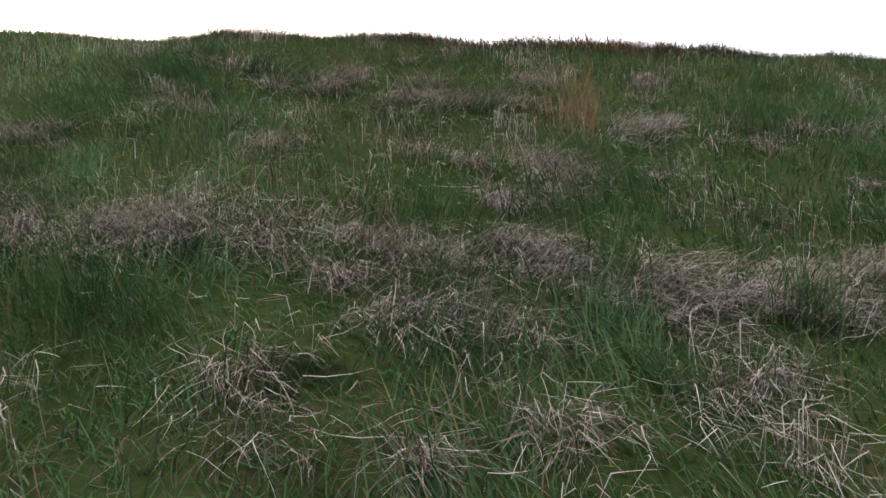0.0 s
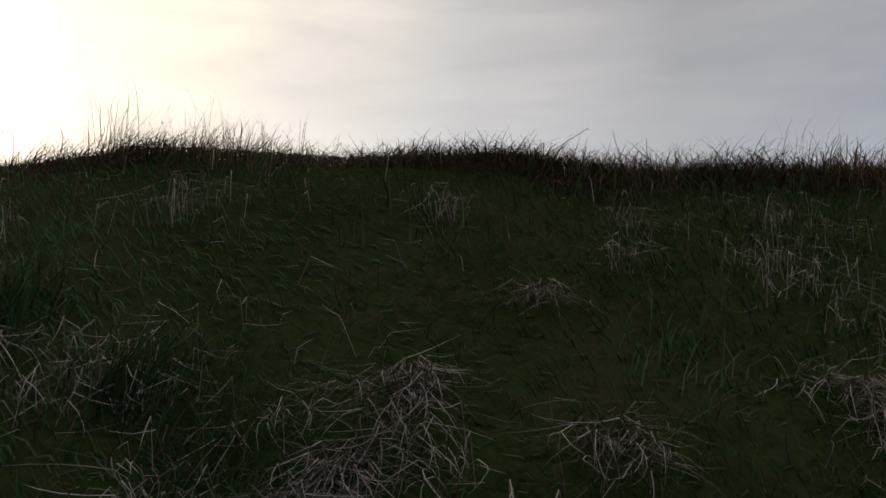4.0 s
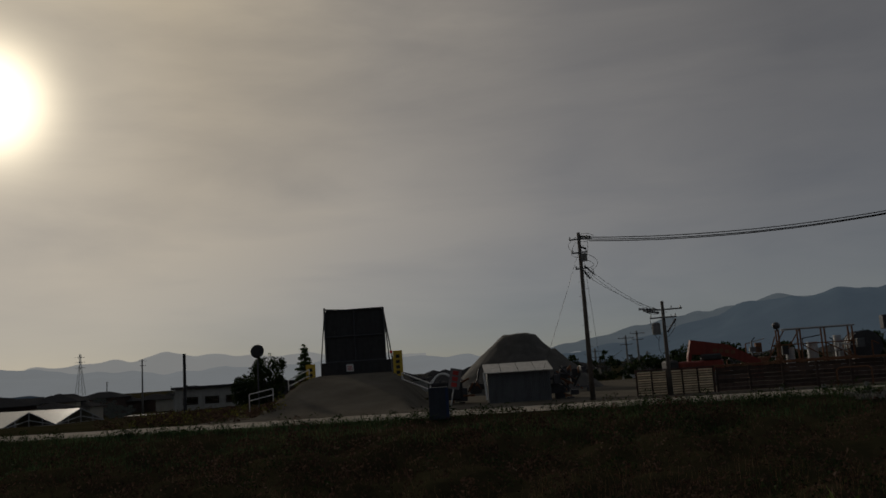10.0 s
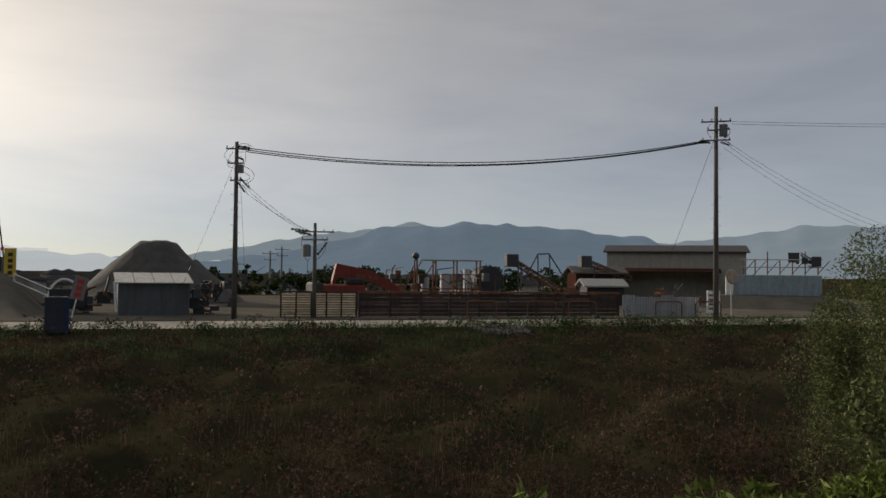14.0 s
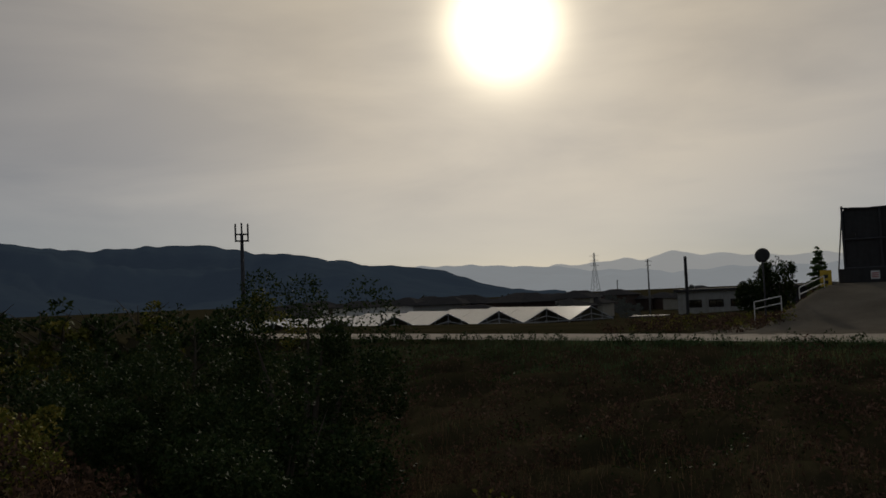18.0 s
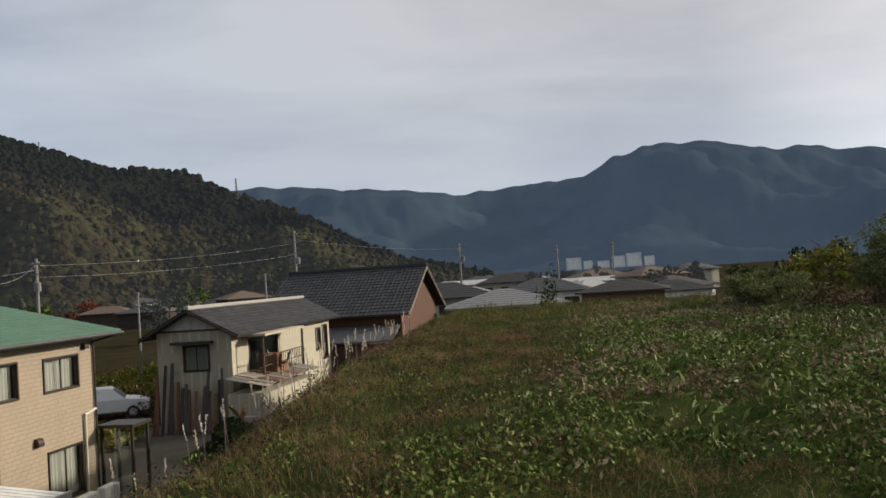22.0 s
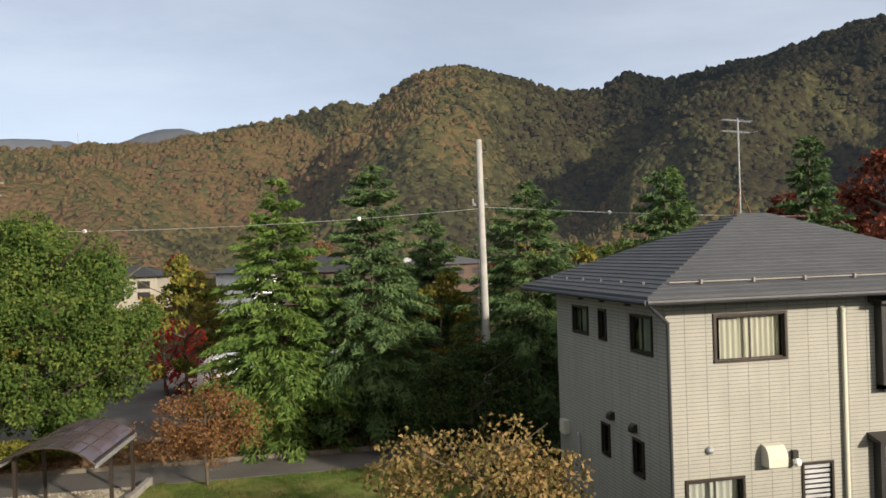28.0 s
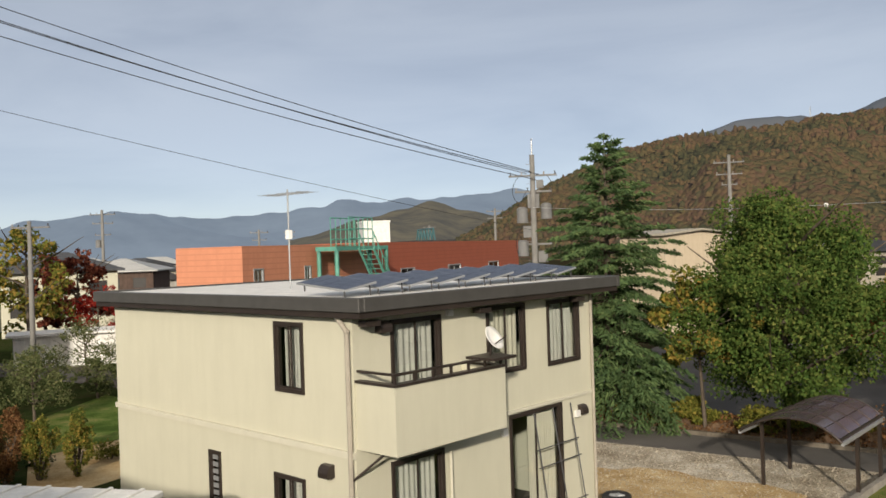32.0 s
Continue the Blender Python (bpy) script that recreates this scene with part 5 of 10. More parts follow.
for i in range(11):
    x = 3.2 + 0.55 * i
    y = 6.7 + 0.3 * math.sin(i * 2.3)
    bush(x, y, 1.3, 1.3, -0.66 + 0.012 * i + 0.09 * math.sin(i * 1.7) - float(height(x, y)), "bamboo", "leafy yellow-green bamboo grass below the edge of the bank", 2600, 0.075, seed=160 + i, name="bamboo_grass", category="bamboo grass", long=2.2)
rgk = np.random.default_rng(68)
for i in range(18):
    a, d = radians(46 + i * 1.9 + rgk.uniform(-0.7, 0.7)), rgk.uniform(42, 66)
    kx, ky = -math.sin(a) * d, math.cos(a) * d
    kz = float(height(kx, ky))
    broad_tree(kx, ky, 1.5 + d * rgk.uniform(-0.004, 0.028) - kz, rgk.uniform(3.5, 6), "dark" if i % 3 else "hedge", "dark bushy tree beyond the ditch", n=1500, size=0.2, clumps=34, low=0.03, seed=600 + i, z0=kz)
kx, ky = -48 * math.sin(radians(91.4)), 48 * math.cos(radians(91.4))
bush(kx, ky, 1.7, 1.5, 1.2 - float(height(kx, ky)), "dark", "small dark bush beyond the end of the field", 1500, 0.11, seed=16)

# ---- garden trees behind the houses ----
for x, y, top, w, leaf, seed in [(13.9, -32.5, 6.2, 5.4, "conifer", 1), (-1.6, -33.4, 4.4, 5.0, "conifer_light", 2), (-5.3, -33.0, 5.2, 4.2, "conifer", 3), (-11.4, -31.9, 4.2, 5.4, "conifer", 4),
                                 (-16.5, -30.0, 4.5, 4.4, "conifer", 5), (-23.2, -30.4, 5.9, 3.8, "conifer", 6), (-31.2, -29.0, 6.1, 3.6, "conifer", 7), (-8.2, -36.0, 3.4, 3.2, "conifer", 8), (-20.0, -36, 5.2, 2.6, "conifer_light", 9)]:
    k = 0.84 if y > -34.5 else 0.9
    conifer(-0.6 + k * (x + 0.6), 0.4 + k * (y - 0.4), 1.58 + k * (top - 1.58) - G, k * w * 1.15, leaf, "tall green cedar with drooping branches" if leaf == "conifer" else "tall light green cedar with upswept branches", seed=seed)
broad_tree(5.75, -27.8, 7.6, 6.1, "green", "broad round evergreen oak with dense leaves", n=66000, size=0.095, clumps=170, low=0.07, seed=11, mass=0.12, egg=0.34)
broad_tree(-25.0, -27.5, 9.6, 6.4, "red", "large deep red maple in autumn leaf", n=10000, size=0.2, clumps=80, low=0.3, seed=2)
broad_tree(-22.4, -30.8, 8.0, 4.0, "red", "dark red maple behind the cedars", n=5000, size=0.2, clumps=50, low=0.3, seed=3)
broad_tree(8.2, -26.9, 5.2, 3.6, "yellow", "slim tree with sparse yellow-green leaves", n=4200, size=0.13, clumps=34, low=0.42, seed=4, base_r=0.075)
broad_tree(1.75, -31.0, 6.2, 3.6, "yellow", "slim open tree with yellow leaves", n=4400, size=0.13, clumps=36, low=0.28, seed=5, base_r=0.08)
broad_tree(-7.4, -30.2, 5.6, 3.2, "yellow", "yellow-leaved tree between the cedars", n=4600, size=0.13, clumps=40, low=0.2, seed=6)
broad_tree(0.72, -23.45, 2.75, 3.3, "orange", "low russet-leaved garden tree beside the lane", n=6500, size=0.06, clumps=90, low=0.25, seed=7, base_r=0.06)
broad_tree(-6.6, -22.7, 3.7, 3.7, "dark", "dark rounded tree with a few orange fruits", n=16000, size=0.075, clumps=80, low=0.08, seed=8)
broad_tree(-4.6, -14.6, 3.0, 4.4, "persimmon", "garden tree with yellowing leaves beside the house", n=6500, size=0.075, clumps=70, low=0.30, seed=9, base_r=0.07)
broad_tree(-17.0, -33.5, 6.2, 3.4, "yellow", "yellow tree far behind the roof", n=2400, size=0.17, clumps=40, low=0.2, seed=10)
for x, y, w, h, leaf, seed in [(3.5, -40.0, 5, 3.6, "scarlet", 21), (-9.5, -37.5, 3.5, 2.6, "scarlet", 22), (-6.5, -40, 3.0, 3.6, "scarlet", 24), (51.0, -33.0, 4.6, 4.3, "scarlet", 23)]:
    broad_tree(x, y, h, w, leaf, "small scarlet maple in autumn leaf", n=2600, size=0.15, clumps=40, low=0.15, seed=seed)
for i, (x, y, w) in enumerate([(10.9, -27.5, 2.3), (8.8, -27.4, 2.0), (6.2, -27.3, 2.4), (3.9, -27.3, 1.6), (-2.4, -27.1, 3.4), (-4.7, -27.0, 2.2)]):
    bush(x, y, w, 1.6, 0.95 if i < 4 else 1.7, "hedge" if i < 4 else "dark", "clipped yellow-green hedge bush by the kerb" if i < 4 else "dark green hedge bush by the kerb", 2600, 0.085, z0=G, seed=40 + i)
weed_clumps("yard_scrub", scatter(420, -66, -45, -34, -20.5, 151), 40, 0.9, 1.1, 0.13, LEAF["hedge"], "tall yellowing scrub in the plot behind the old house", 151)
weed_clumps("yard_brown_scrub", scatter(420, -68, -40, -36, -20.5, 152), 36, 0.9, 0.9, 0.13, BROWNWEED, "withered brown scrub in the plot behind the old house", 152)
bush(1.3, -27.3, 1.8, 1.2, 0.9, "orange", "pale dry grasses and shrubs by the kerb", 1500, 0.08, z0=G, seed=60)

lw = scatter(15000, -5.6, 2.2, -24.0, -14.6, 92)
blades("lawn_grass", lw, 0.11, 0.012, 0.5, 1.4, FIELDGRASS, "short green grass of the lawn", seed=92, seg=2, zs=np.full(len(lw), G + 0.05))
vg = np.random.default_rng(93)
pb = vg.uniform((2.6, -24.1), (14.0, -18.0), (13000, 2))
pb = pb[pb[:, 0] > 2.75 + (pb[:, 1] + 24.2) * 0.18]
tagged(leaf_mesh("loose_gravel", np.column_stack([pb, np.full(len(pb), G + 0.028)]), 0.045, PEBBLE, None, vg, sprig=True), "loose grey and pale stones of the gravel lot", "gravel", kind="stuff")
dg = vg.uniform((2.0, -24.1), (14.0, -17.5), (5000, 2))
dg = dg[wave(dg[:, 0], dg[:, 1], 0.9, 2.0) + 0.6 * wave(dg[:, 0], dg[:, 1], 2.6, 1.0) > 0.35]
blades("gravel_weeds", dg, 0.08, 0.008, 0.8, 1.6, DRY, "thin dry weeds growing through the gravel", seed=94, seg=2, zs=np.full(len(dg), G + 0.02))
lc = clumped(9000, scatter(150, -5.6, 2.4, -24.0, -15, 95), 0.16, 96)
lc = lc[lc[:, 0] < 2.35 + (lc[:, 1] + 24.2) * 0.17]
blades("lawn_tufts", lc, 0.20, 0.010, 0.5, 1.5, FIELDGRASS, "ragged taller tufts in the lawn", seed=96, seg=2, zs=np.full(len(lc), G + 0.05))
vx = vg.uniform(-9, 14, 5000)
blades("lane_verge", np.stack([vx, -26.2 - 0.011 * (vx + 9) - np.abs(vg.normal(0, 0.32, 5000)) - 0.12], 1), 0.16, 0.01, 0.6, 1.4, FIELDGRASS, "ragged grass growing over the kerb of the lane", seed=93, seg=2, zs=np.full(5000, G + 0.02))
lq = vg.uniform((-9, -2.0), (14, 0.25), (7000, 2))
ly = -26.25 - 0.011 * (lq[:, 0] + 9) + lq[:, 1]
lq = np.column_stack([lq[:, 0], ly, G + 0.05 + 0.34 * smooth01((-26.4 - ly) / 1.1) * (1 - smooth01((-27.9 - ly) / 1.0)) + vg.uniform(0, 0.05, 7000)])
tagged(leaf_mesh("leaf_litter", lq, 0.075, LEAF["orange"], None, vg), "brown leaf litter under the cedars beside the lane", "leaves", kind="stuff")


# ---- houses: walls are named by the side they face (N is +y, towards the bank) ----
def at_side(side, fixed, s, n, z):
    return {"N": (s, fixed + n, z), "S": (s, fixed - n, z), "E": (fixed + n, s, z), "W": (fixed - n, s, z)}[side]


def sbox(bm, side, fixed, s0, s1, n0, n1, z0, z1):
    a, b = at_side(side, fixed, s0, n0, z0), at_side(side, fixed, s1, n1, z1)
    lo, hi = [min(p, q) for p, q in zip(a, b)], [max(p, q) for p, q in zip(a, b)]
    return box(bm, lo[0], hi[0], lo[1], hi[1], lo[2], hi[2])


def wall(th, side, fixed, lo, hi, z0, z1, openings, mat, thick=0.14, name="wall"):
    """One wall with its thickness, and openings that go through it."""
    ss = sorted({lo, hi, *[v for o in openings for v in o[:2]]})
    zz = sorted({z0, z1, *[v for o in openings for v in o[2:4]]})
    solid = lambda i, j: not any(o[0] - 1e-6 <= (ss[i] + ss[i + 1]) / 2 <= o[1] and o[2] <= (zz[j] + zz[j + 1]) / 2 <= o[3] for o in openings)
    bm = B()
    quad = lambda *ps: bm.faces.new([bm.verts.new(at_side(side, fixed, *p)) for p in ps])
    for i in range(len(ss) - 1):
        for j in range(len(zz) - 1):
            if not solid(i, j):
                continue
            a, b, c, d = ss[i], ss[i + 1], zz[j], zz[j + 1]
            quad((a, 0, c), (b, 0, c), (b, 0, d), (a, 0, d))
            quad((a, -thick, c), (a, -thick, d), (b, -thick, d), (b, -thick, c))
            for x, ok in ((a, i > 0 and solid(i - 1, j)), (b, i < len(ss) - 2 and solid(i + 1, j))):
                if not ok:
                    quad((x, 0, c), (x, 0, d), (x, -thick, d), (x, -thick, c))
            for z, ok in ((c, j > 0 and solid(i, j - 1)), (d, j < len(zz) - 2 and solid(i, j + 1))):
                if not ok:
                    quad((a, 0, z), (b, 0, z), (b, -thick, z), (a, -thick, z))
    bmesh.ops.remove_doubles(bm, verts=bm.verts, dist=1e-4)
    bmesh.ops.recalc_face_normals(bm, faces=bm.faces)
    return part(name, bm, mat, th)


def folds(bm, side, fixed, s0, s1, n, z0, z1, waves=9, amp=0.013):
    k = waves * 6
    prev = None
    for i in range(k + 1):
        s = s0 + (s1 - s0) * i / k
        o = n + amp * math.sin(2 * math.pi * waves * i / k) + 0.4 * amp * math.sin(7.3 * i)
        cur = [bm.verts.new(at_side(side, fixed, s, o, z)) for z in (z0, z1)]
        if prev:
            bm.faces.new((prev[0], cur[0], cur[1], prev[1]))
        prev = cur


def window(th, side, fixed, s0, s1, z0, z1, frame=BRONZE, curtain=CURTAIN, sashes=2, proud=0.035, width=0.05, drawn=1.0, louvre=False, label=""):
    """A sliding window: frame, sashes, panes and a curtain in the dark room behind."""
    bm = B()
    w = width
    for a, b, c, d in ((s0, s1, z0, z0 + w), (s0, s1, z1 - w, z1), (s0, s0 + w, z0 + w, z1 - w), (s1 - w, s1, z0 + w, z1 - w)):
        sbox(bm, side, fixed, a, b, -0.09, proud, c, d)
    win = part("window", bm, frame, th, label or "dark aluminium sliding window")
    step = (s1 - s0 - 2 * w) / sashes
    if louvre:
        n = 8
        bm = B()
        for i in range(n):
            z = z0 + w + (z1 - z0 - 2 * w) * (i + 0.15) / n
            sbox(bm, side, fixed, s0 + w, s1 - w, -0.05, -0.02, z, z + (z1 - z0) / n * 0.55)
        part("louvre", bm, STEEL, win)
    for i in range(sashes):
        a = s0 + w + step * i
        n0 = -0.05 + 0.03 * (i % 2)
        bm = B()
        t = 0.028
        for p, q, c, d in ((a, a + step, z0 + w, z0 + w + t), (a, a + step, z1 - w - t, z1 - w), (a, a + t, z0 + w + t, z1 - w - t), (a + step - t, a + step, z0 + w + t, z1 - w - t)):
            sbox(bm, side, fixed, p, q, n0, n0 + 0.025, c, d)
        part("sash", bm, frame, win)
        bm = B()
        bm.faces.new([bm.verts.new(at_side(side, fixed, p, n0 + 0.012, q)) for p, q in ((a + t, z0 + w + t), (a + step - t, z0 + w + t), (a + step - t, z1 - w - t), (a + t, z1 - w - t))])
        bm.normal_update()
        if bm.faces[:][0].normal.dot(Vector(at_side(side, fixed, a, 1.0, z0)) - Vector(at_side(side, fixed, a, 0.0, z0))) < 0:
            bmesh.ops.reverse_faces(bm, faces=bm.faces[:])
        pane = part("pane", bm, GLASS, win)
        pane.visible_shadow = False
    if curtain is not None:
        bm = B()
        folds(bm, side, fixed, s0 + w, s0 + w + (s1 - s0 - 2 * w) * drawn, -0.17, z0 + w, z1 - w, max(4, int((s1 - s0) * 7)))
        part("curtain", bm, curtain, win)
    return win


def hip_roof(th, x0, x1, y0, y1, z, top, ridge_len, mat, courses=22, along="x", lip=0.02):
    """A hipped roof of stepped courses over the eaves rectangle."""
    bm = B()
    cx, cy = (x0 + x1) / 2, (y0 + y1) / 2
    rx, ry = (ridge_len / 2, 0.02) if along == "x" else (0.02, ridge_len / 2)

    def ring(s, dz):
        a0, a1 = x0 + (cx - rx - x0) * s, x1 + (cx + rx - x1) * s
        b0, b1 = y0 + (cy - ry - y0) * s, y1 + (cy + ry - y1) * s
        zz = z + (top - z) * s + dz
        return [bm.verts.new(p + (zz,)) for p in ((a0, b0), (a1, b0), (a1, b1), (a0, b1))]

    prev = None
    for i in range(courses):
        lo, hi = ring(i / courses, lip), ring((i + 1) / courses, lip * 0.1)
        if prev:
            for k in range(4):
                bm.faces.new((prev[k], prev[(k + 1) % 4], lo[(k + 1) % 4], lo[k]))
        for k in range(4):
            bm.faces.new((lo[k], lo[(k + 1) % 4], hi[(k + 1) % 4], hi[k]))
        prev = hi
    bm.faces.new(prev)
    low = [bm.verts.new((x, y, z - 0.12)) for x, y in ((x0, y0), (x1, y0), (x1, y1), (x0, y1))]
    first = [bm.verts.new((x, y, z + lip)) for x, y in ((x0, y0), (x1, y0), (x1, y1), (x0, y1))]
    for k in range(4):
        bm.faces.new((low[k], low[(k + 1) % 4], first[(k + 1) % 4], first[k]))
    bm.faces.new(low[::-1])
    return part("roof", bm, mat, th)


def gutter(th, x0, x1, y0, y1, z, mat):
    for a, b in (((x0, y0), (x1, y0)), ((x1, y0), (x1, y1)), ((x1, y1), (x0, y1)), ((x0, y1), (x0, y0))):
        bm = B()
        bar(bm, (*a, z), (*b, z), 0.055, sides=8)
        part("gutter", bm, mat, th)


def downpipe(th, pts, mat, r=0.032, name="downpipe", label=""):
    bm = B()
    for a, b in zip(pts, pts[1:]):
        bar(bm, a, b, r, sides=8)
    for p in pts[1:-1]:
        bmesh.ops.create_uvsphere(bm, u_segments=8, v_segments=5, radius=r * 1.25, matrix=Matrix.Translation(p))
    return part(name, bm, mat, th, label)


def hood(th, side, fixed, s, z, w, h, mat, label="curved vent hood"):
    bm = B()
    k = 6
    prof = [(0.0, h), (0.10, h * 0.95), (0.16, h * 0.75), (0.19, h * 0.4), (0.19, 0.0), (0.0, 0.0)]
    prof = [(n * w / 0.3, v) for n, v in prof]
    rows = [[bm.verts.new(at_side(side, fixed, ss, n, z + v)) for n, v in prof] for ss in (s - w / 2, s + w / 2)]
    for i in range(k):
        j = (i + 1) % k
        bm.faces.new((rows[0][i], rows[0][j], rows[1][j], rows[1][i]))
    bm.faces.new(rows[0])
    bm.faces.new(rows[1][::-1])
    bmesh.ops.recalc_face_normals(bm, faces=bm.faces)
    return part("vent_hood", bm, mat, th, label)


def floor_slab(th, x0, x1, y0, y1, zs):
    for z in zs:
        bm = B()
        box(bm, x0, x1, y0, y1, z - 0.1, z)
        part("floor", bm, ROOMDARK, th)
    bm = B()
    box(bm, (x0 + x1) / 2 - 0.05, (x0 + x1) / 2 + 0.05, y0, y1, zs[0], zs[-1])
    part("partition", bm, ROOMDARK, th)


def antenna(x, y, z, h, label, n=7, turn=0.0, legs=True):
    th = thing("tv_antenna", pose(x, y, z, 0, 0, turn), label, "antenna")
    bm = B()
    bar(bm, (0, 0, 0), (0, 0, h), 0.018, sides=6)
    part("mast", bm, STEEL, th)
    if legs:
        bm = B()
        for a in (0.4, 2.5, 4.6):
            bar(bm, (0.3 * math.cos(a), 0.3 * math.sin(a), -0.1), (0, 0, 0.65), 0.012, sides=5)
        part("stand", bm, RUST, th)
    for k, zz in enumerate((h - 0.06, h - 0.32)):
        bm = B()
        bar(bm, (-0.45, 0, zz), (0.55, 0, zz), 0.011, sides=5)
        for i in range(n):
            s = -0.42 + 0.92 * i / (n - 1)
            bar(bm, (s, -0.22 + 0.012 * i, zz), (s, 0.22 - 0.012 * i, zz), 0.005, sides=4)
        part("aerial", bm, STEEL, th)
    return th


SLATE = plain("slate_grey_roof", (0.062, 0.064, 0.07), 0.18, scale=1.5, fine=25, rough=0.7, bump=0.2)
GREENROOF = plain("green_metal_roof", (0.055, 0.125, 0.08), 0.15, scale=1.0, fine=20, rough=0.5, bump=0.1, stain=0.15)
GREYSIDE = lined("grey_tile_siding", (0.33, 0.32, 0.28), 0.075, 0.45, line=0.58, bump=0.5)
TANSIDE = lined("tan_stone_siding", (0.31, 0.25, 0.18), 0.12, 0.34, stagger=True, line=0.78, bump=0.7)
BAYBLACK = plain("black_bay_trim", (0.03, 0.028, 0.027), rough=0.45, bump=0)


def grey_house():
    # world axes; everything is set out from the corner nearest the bank
    kx = 1.15
    X = lambda v: -0.85 + kx * (v + 0.85)
    Y = lambda v: 0.45 + kx * (v - 0.45)
    Zf = lambda v: 1.55 + kx * (v - 1.55)
    th = thing("grey_house", pose(0, 0, G), "two-storey house in pale grey siding with a dark hipped roof", "house")
    z = lambda v: Zf(v) - G
    x0, x1, y0, y1 = X(-14.1), X(-7.45), Y(-17.9), Y(-12.6)
    H = z(0.62)
    front = [(X(-9.72), X(-8.32), z(-0.5), z(0.34)), (X(-13.15), X(-11.6), z(-1.02), z(0.33)), (X(-13.2), X(-11.5), z(-3.9), z(-2.1)), (X(-10.56), X(-9.93), z(-3.1), z(-2.32)), (X(-8.83), X(-7.72), z(-3.3), z(-2.44))]
    side = [(Y(-16.88), Y(-16.0), z(-0.3), z(0.31)), (Y(-15.45), Y(-15.06), z(-0.32), z(0.31)), (Y(-13.97), Y(-13.08), z(-0.4), z(0.31)), (Y(-15.45), Y(-15.04), z(-2.6), z(-1.95)), (Y(-14.0), Y(-13.54), z(-2.65), z(-1.97))]
    wall(th, "N", y1, x0, x1, 0, H, front, GREYSIDE)
    wall(th, "E", x1, y0, y1 - 0.141, 0, H, side, GREYSIDE)
    wall(th, "W", x0, y0, y1 - 0.141, 0, H, [], GREYSIDE)
    wall(th, "S", y0, x0 + 0.141, x1 - 0.141, 0, H, [], GREYSIDE)
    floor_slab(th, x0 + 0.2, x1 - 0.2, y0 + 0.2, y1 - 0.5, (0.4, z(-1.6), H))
    for i, o in enumerate(front):
        window(th, "N", y1, *o, curtain=None if i == 3 else (FABRIC if i == 0 else CURTAIN), louvre=(i == 3), sashes=1 if i == 3 else 2, drawn=(0.88, 0.8, 0.95, 0, 1)[i])
    for i, o in enumerate(side):
        window(th, "E", x1, *o, curtain=CURTAIN if i in (0, 2) else None, sashes=2 if i in (0, 2) else 1)
    # bay surrounds with their little roofs
    for a, b, c, d in (front[1], front[2]):
        bm = B()
        for p in ((a - 0.14, a - 0.02, c - 0.12, d + 0.1), (b + 0.02, b + 0.14, c - 0.12, d + 0.1), (a - 0.14, b + 0.14, c - 0.14, c - 0.03)):
            sbox(bm, "N", y1, p[0], p[1], 0.0, 0.22, p[2], p[3])
        part("bay_surround", bm, BAYBLACK, th)
        bm = B()
        vs = [bm.verts.new((s, y1 + n, zz)) for s in (a - 0.28, b + 0.28) for n, zz in ((0, d + 0.24), (0.40, d + 0.13), (0.40, d + 0.08), (0, d + 0.1))]
        for f in ((0, 1, 5, 4), (1, 2, 6, 5), (2, 3, 7, 6), (3, 2, 1, 0), (4, 5, 6, 7)):
            bm.faces.new([vs[i] for i in f])
        part("canopy", bm, BAYBLACK, th, "small black canopy over the bay window")
    ex0, ex1, ey0, ey1 = X(-14.75), X(-6.85), Y(-18.45), Y(-12.0)
    ez = z(0.70)
    hip_roof(th, ex0, ex1, ey0, ey1, ez, z(2.14), 0.7, SLATE, 24)
    gutter(th, ex0 - 0.03, ex1 + 0.03, ey0 - 0.03, ey1 + 0.03, ez - 0.09, DARKSTEEL)
    # snow guards
    run = ey1 - 0.42
    zg = ez + (z(2.14) - ez) * 0.42 / ((ey1 - ey0) / 2) + 0.06
    bm = B()
    box(bm, ex0 + 0.9, ex1 - 0.65, run - 0.012, run + 0.012, zg - 0.012, zg + 0.010)
    part("snow_rail", bm, CONCRETE, th, "thin pale snow rail along the eaves")
    for i in range(7):
        s = ex1 - 1.3 - i * 1.12
        bm = B()
        box(bm, s - 0.018, s + 0.018, run - 0.05, run + 0.06, zg - 0.05, zg + 0.04)
        part("snow_guard", bm, CONCRETE, th)
    for i in range(6):
        s = ey1 - 1.0 - i * 1.05
        bm = B()
        box(bm, ex1 - 0.43, ex1 - 0.37, s - 0.012, s + 0.012, zg - 0.05, zg + 0.01)
        part("snow_guard", bm, DARKSTEEL, th)
    downpipe(th, [(ex1, ey1, ez - 0.12), (x1 - 0.02, y1 + 0.05, ez - 0.55), (x1 - 0.02, y1 + 0.05, 0)], DARKSTEEL)
    downpipe(th, [(ex0 + 0.1, ey1, ez - 0.12), (x0 + 0.1, y1 + 0.05, ez - 0.45), (x0 + 0.1, y1 + 0.05, 0)], STEEL)
    downpipe(th, [(X(-10.8), y1 + 0.01, z(0.34)), (X(-10.8), y1 + 0.07, z(0.30)), (X(-10.8), y1 + 0.07, 0.1)], CREAMTRIM, 0.045, "conduit", "cream vertical conduit on the wall")
    hood(th, "N", y1, X(-9.34), z(-2.3), 0.42, 0.42, CREAMTRIM, "large cream vent hood")
    bm = B()
    bmesh.ops.create_uvsphere(bm, u_segments=10, v_segments=6, radius=0.08, matrix=Matrix.Translation((X(-8.18), y1 + 0.03, z(-1.96))))
    part("round_vent", bm, STEEL, th)
    bm = B()
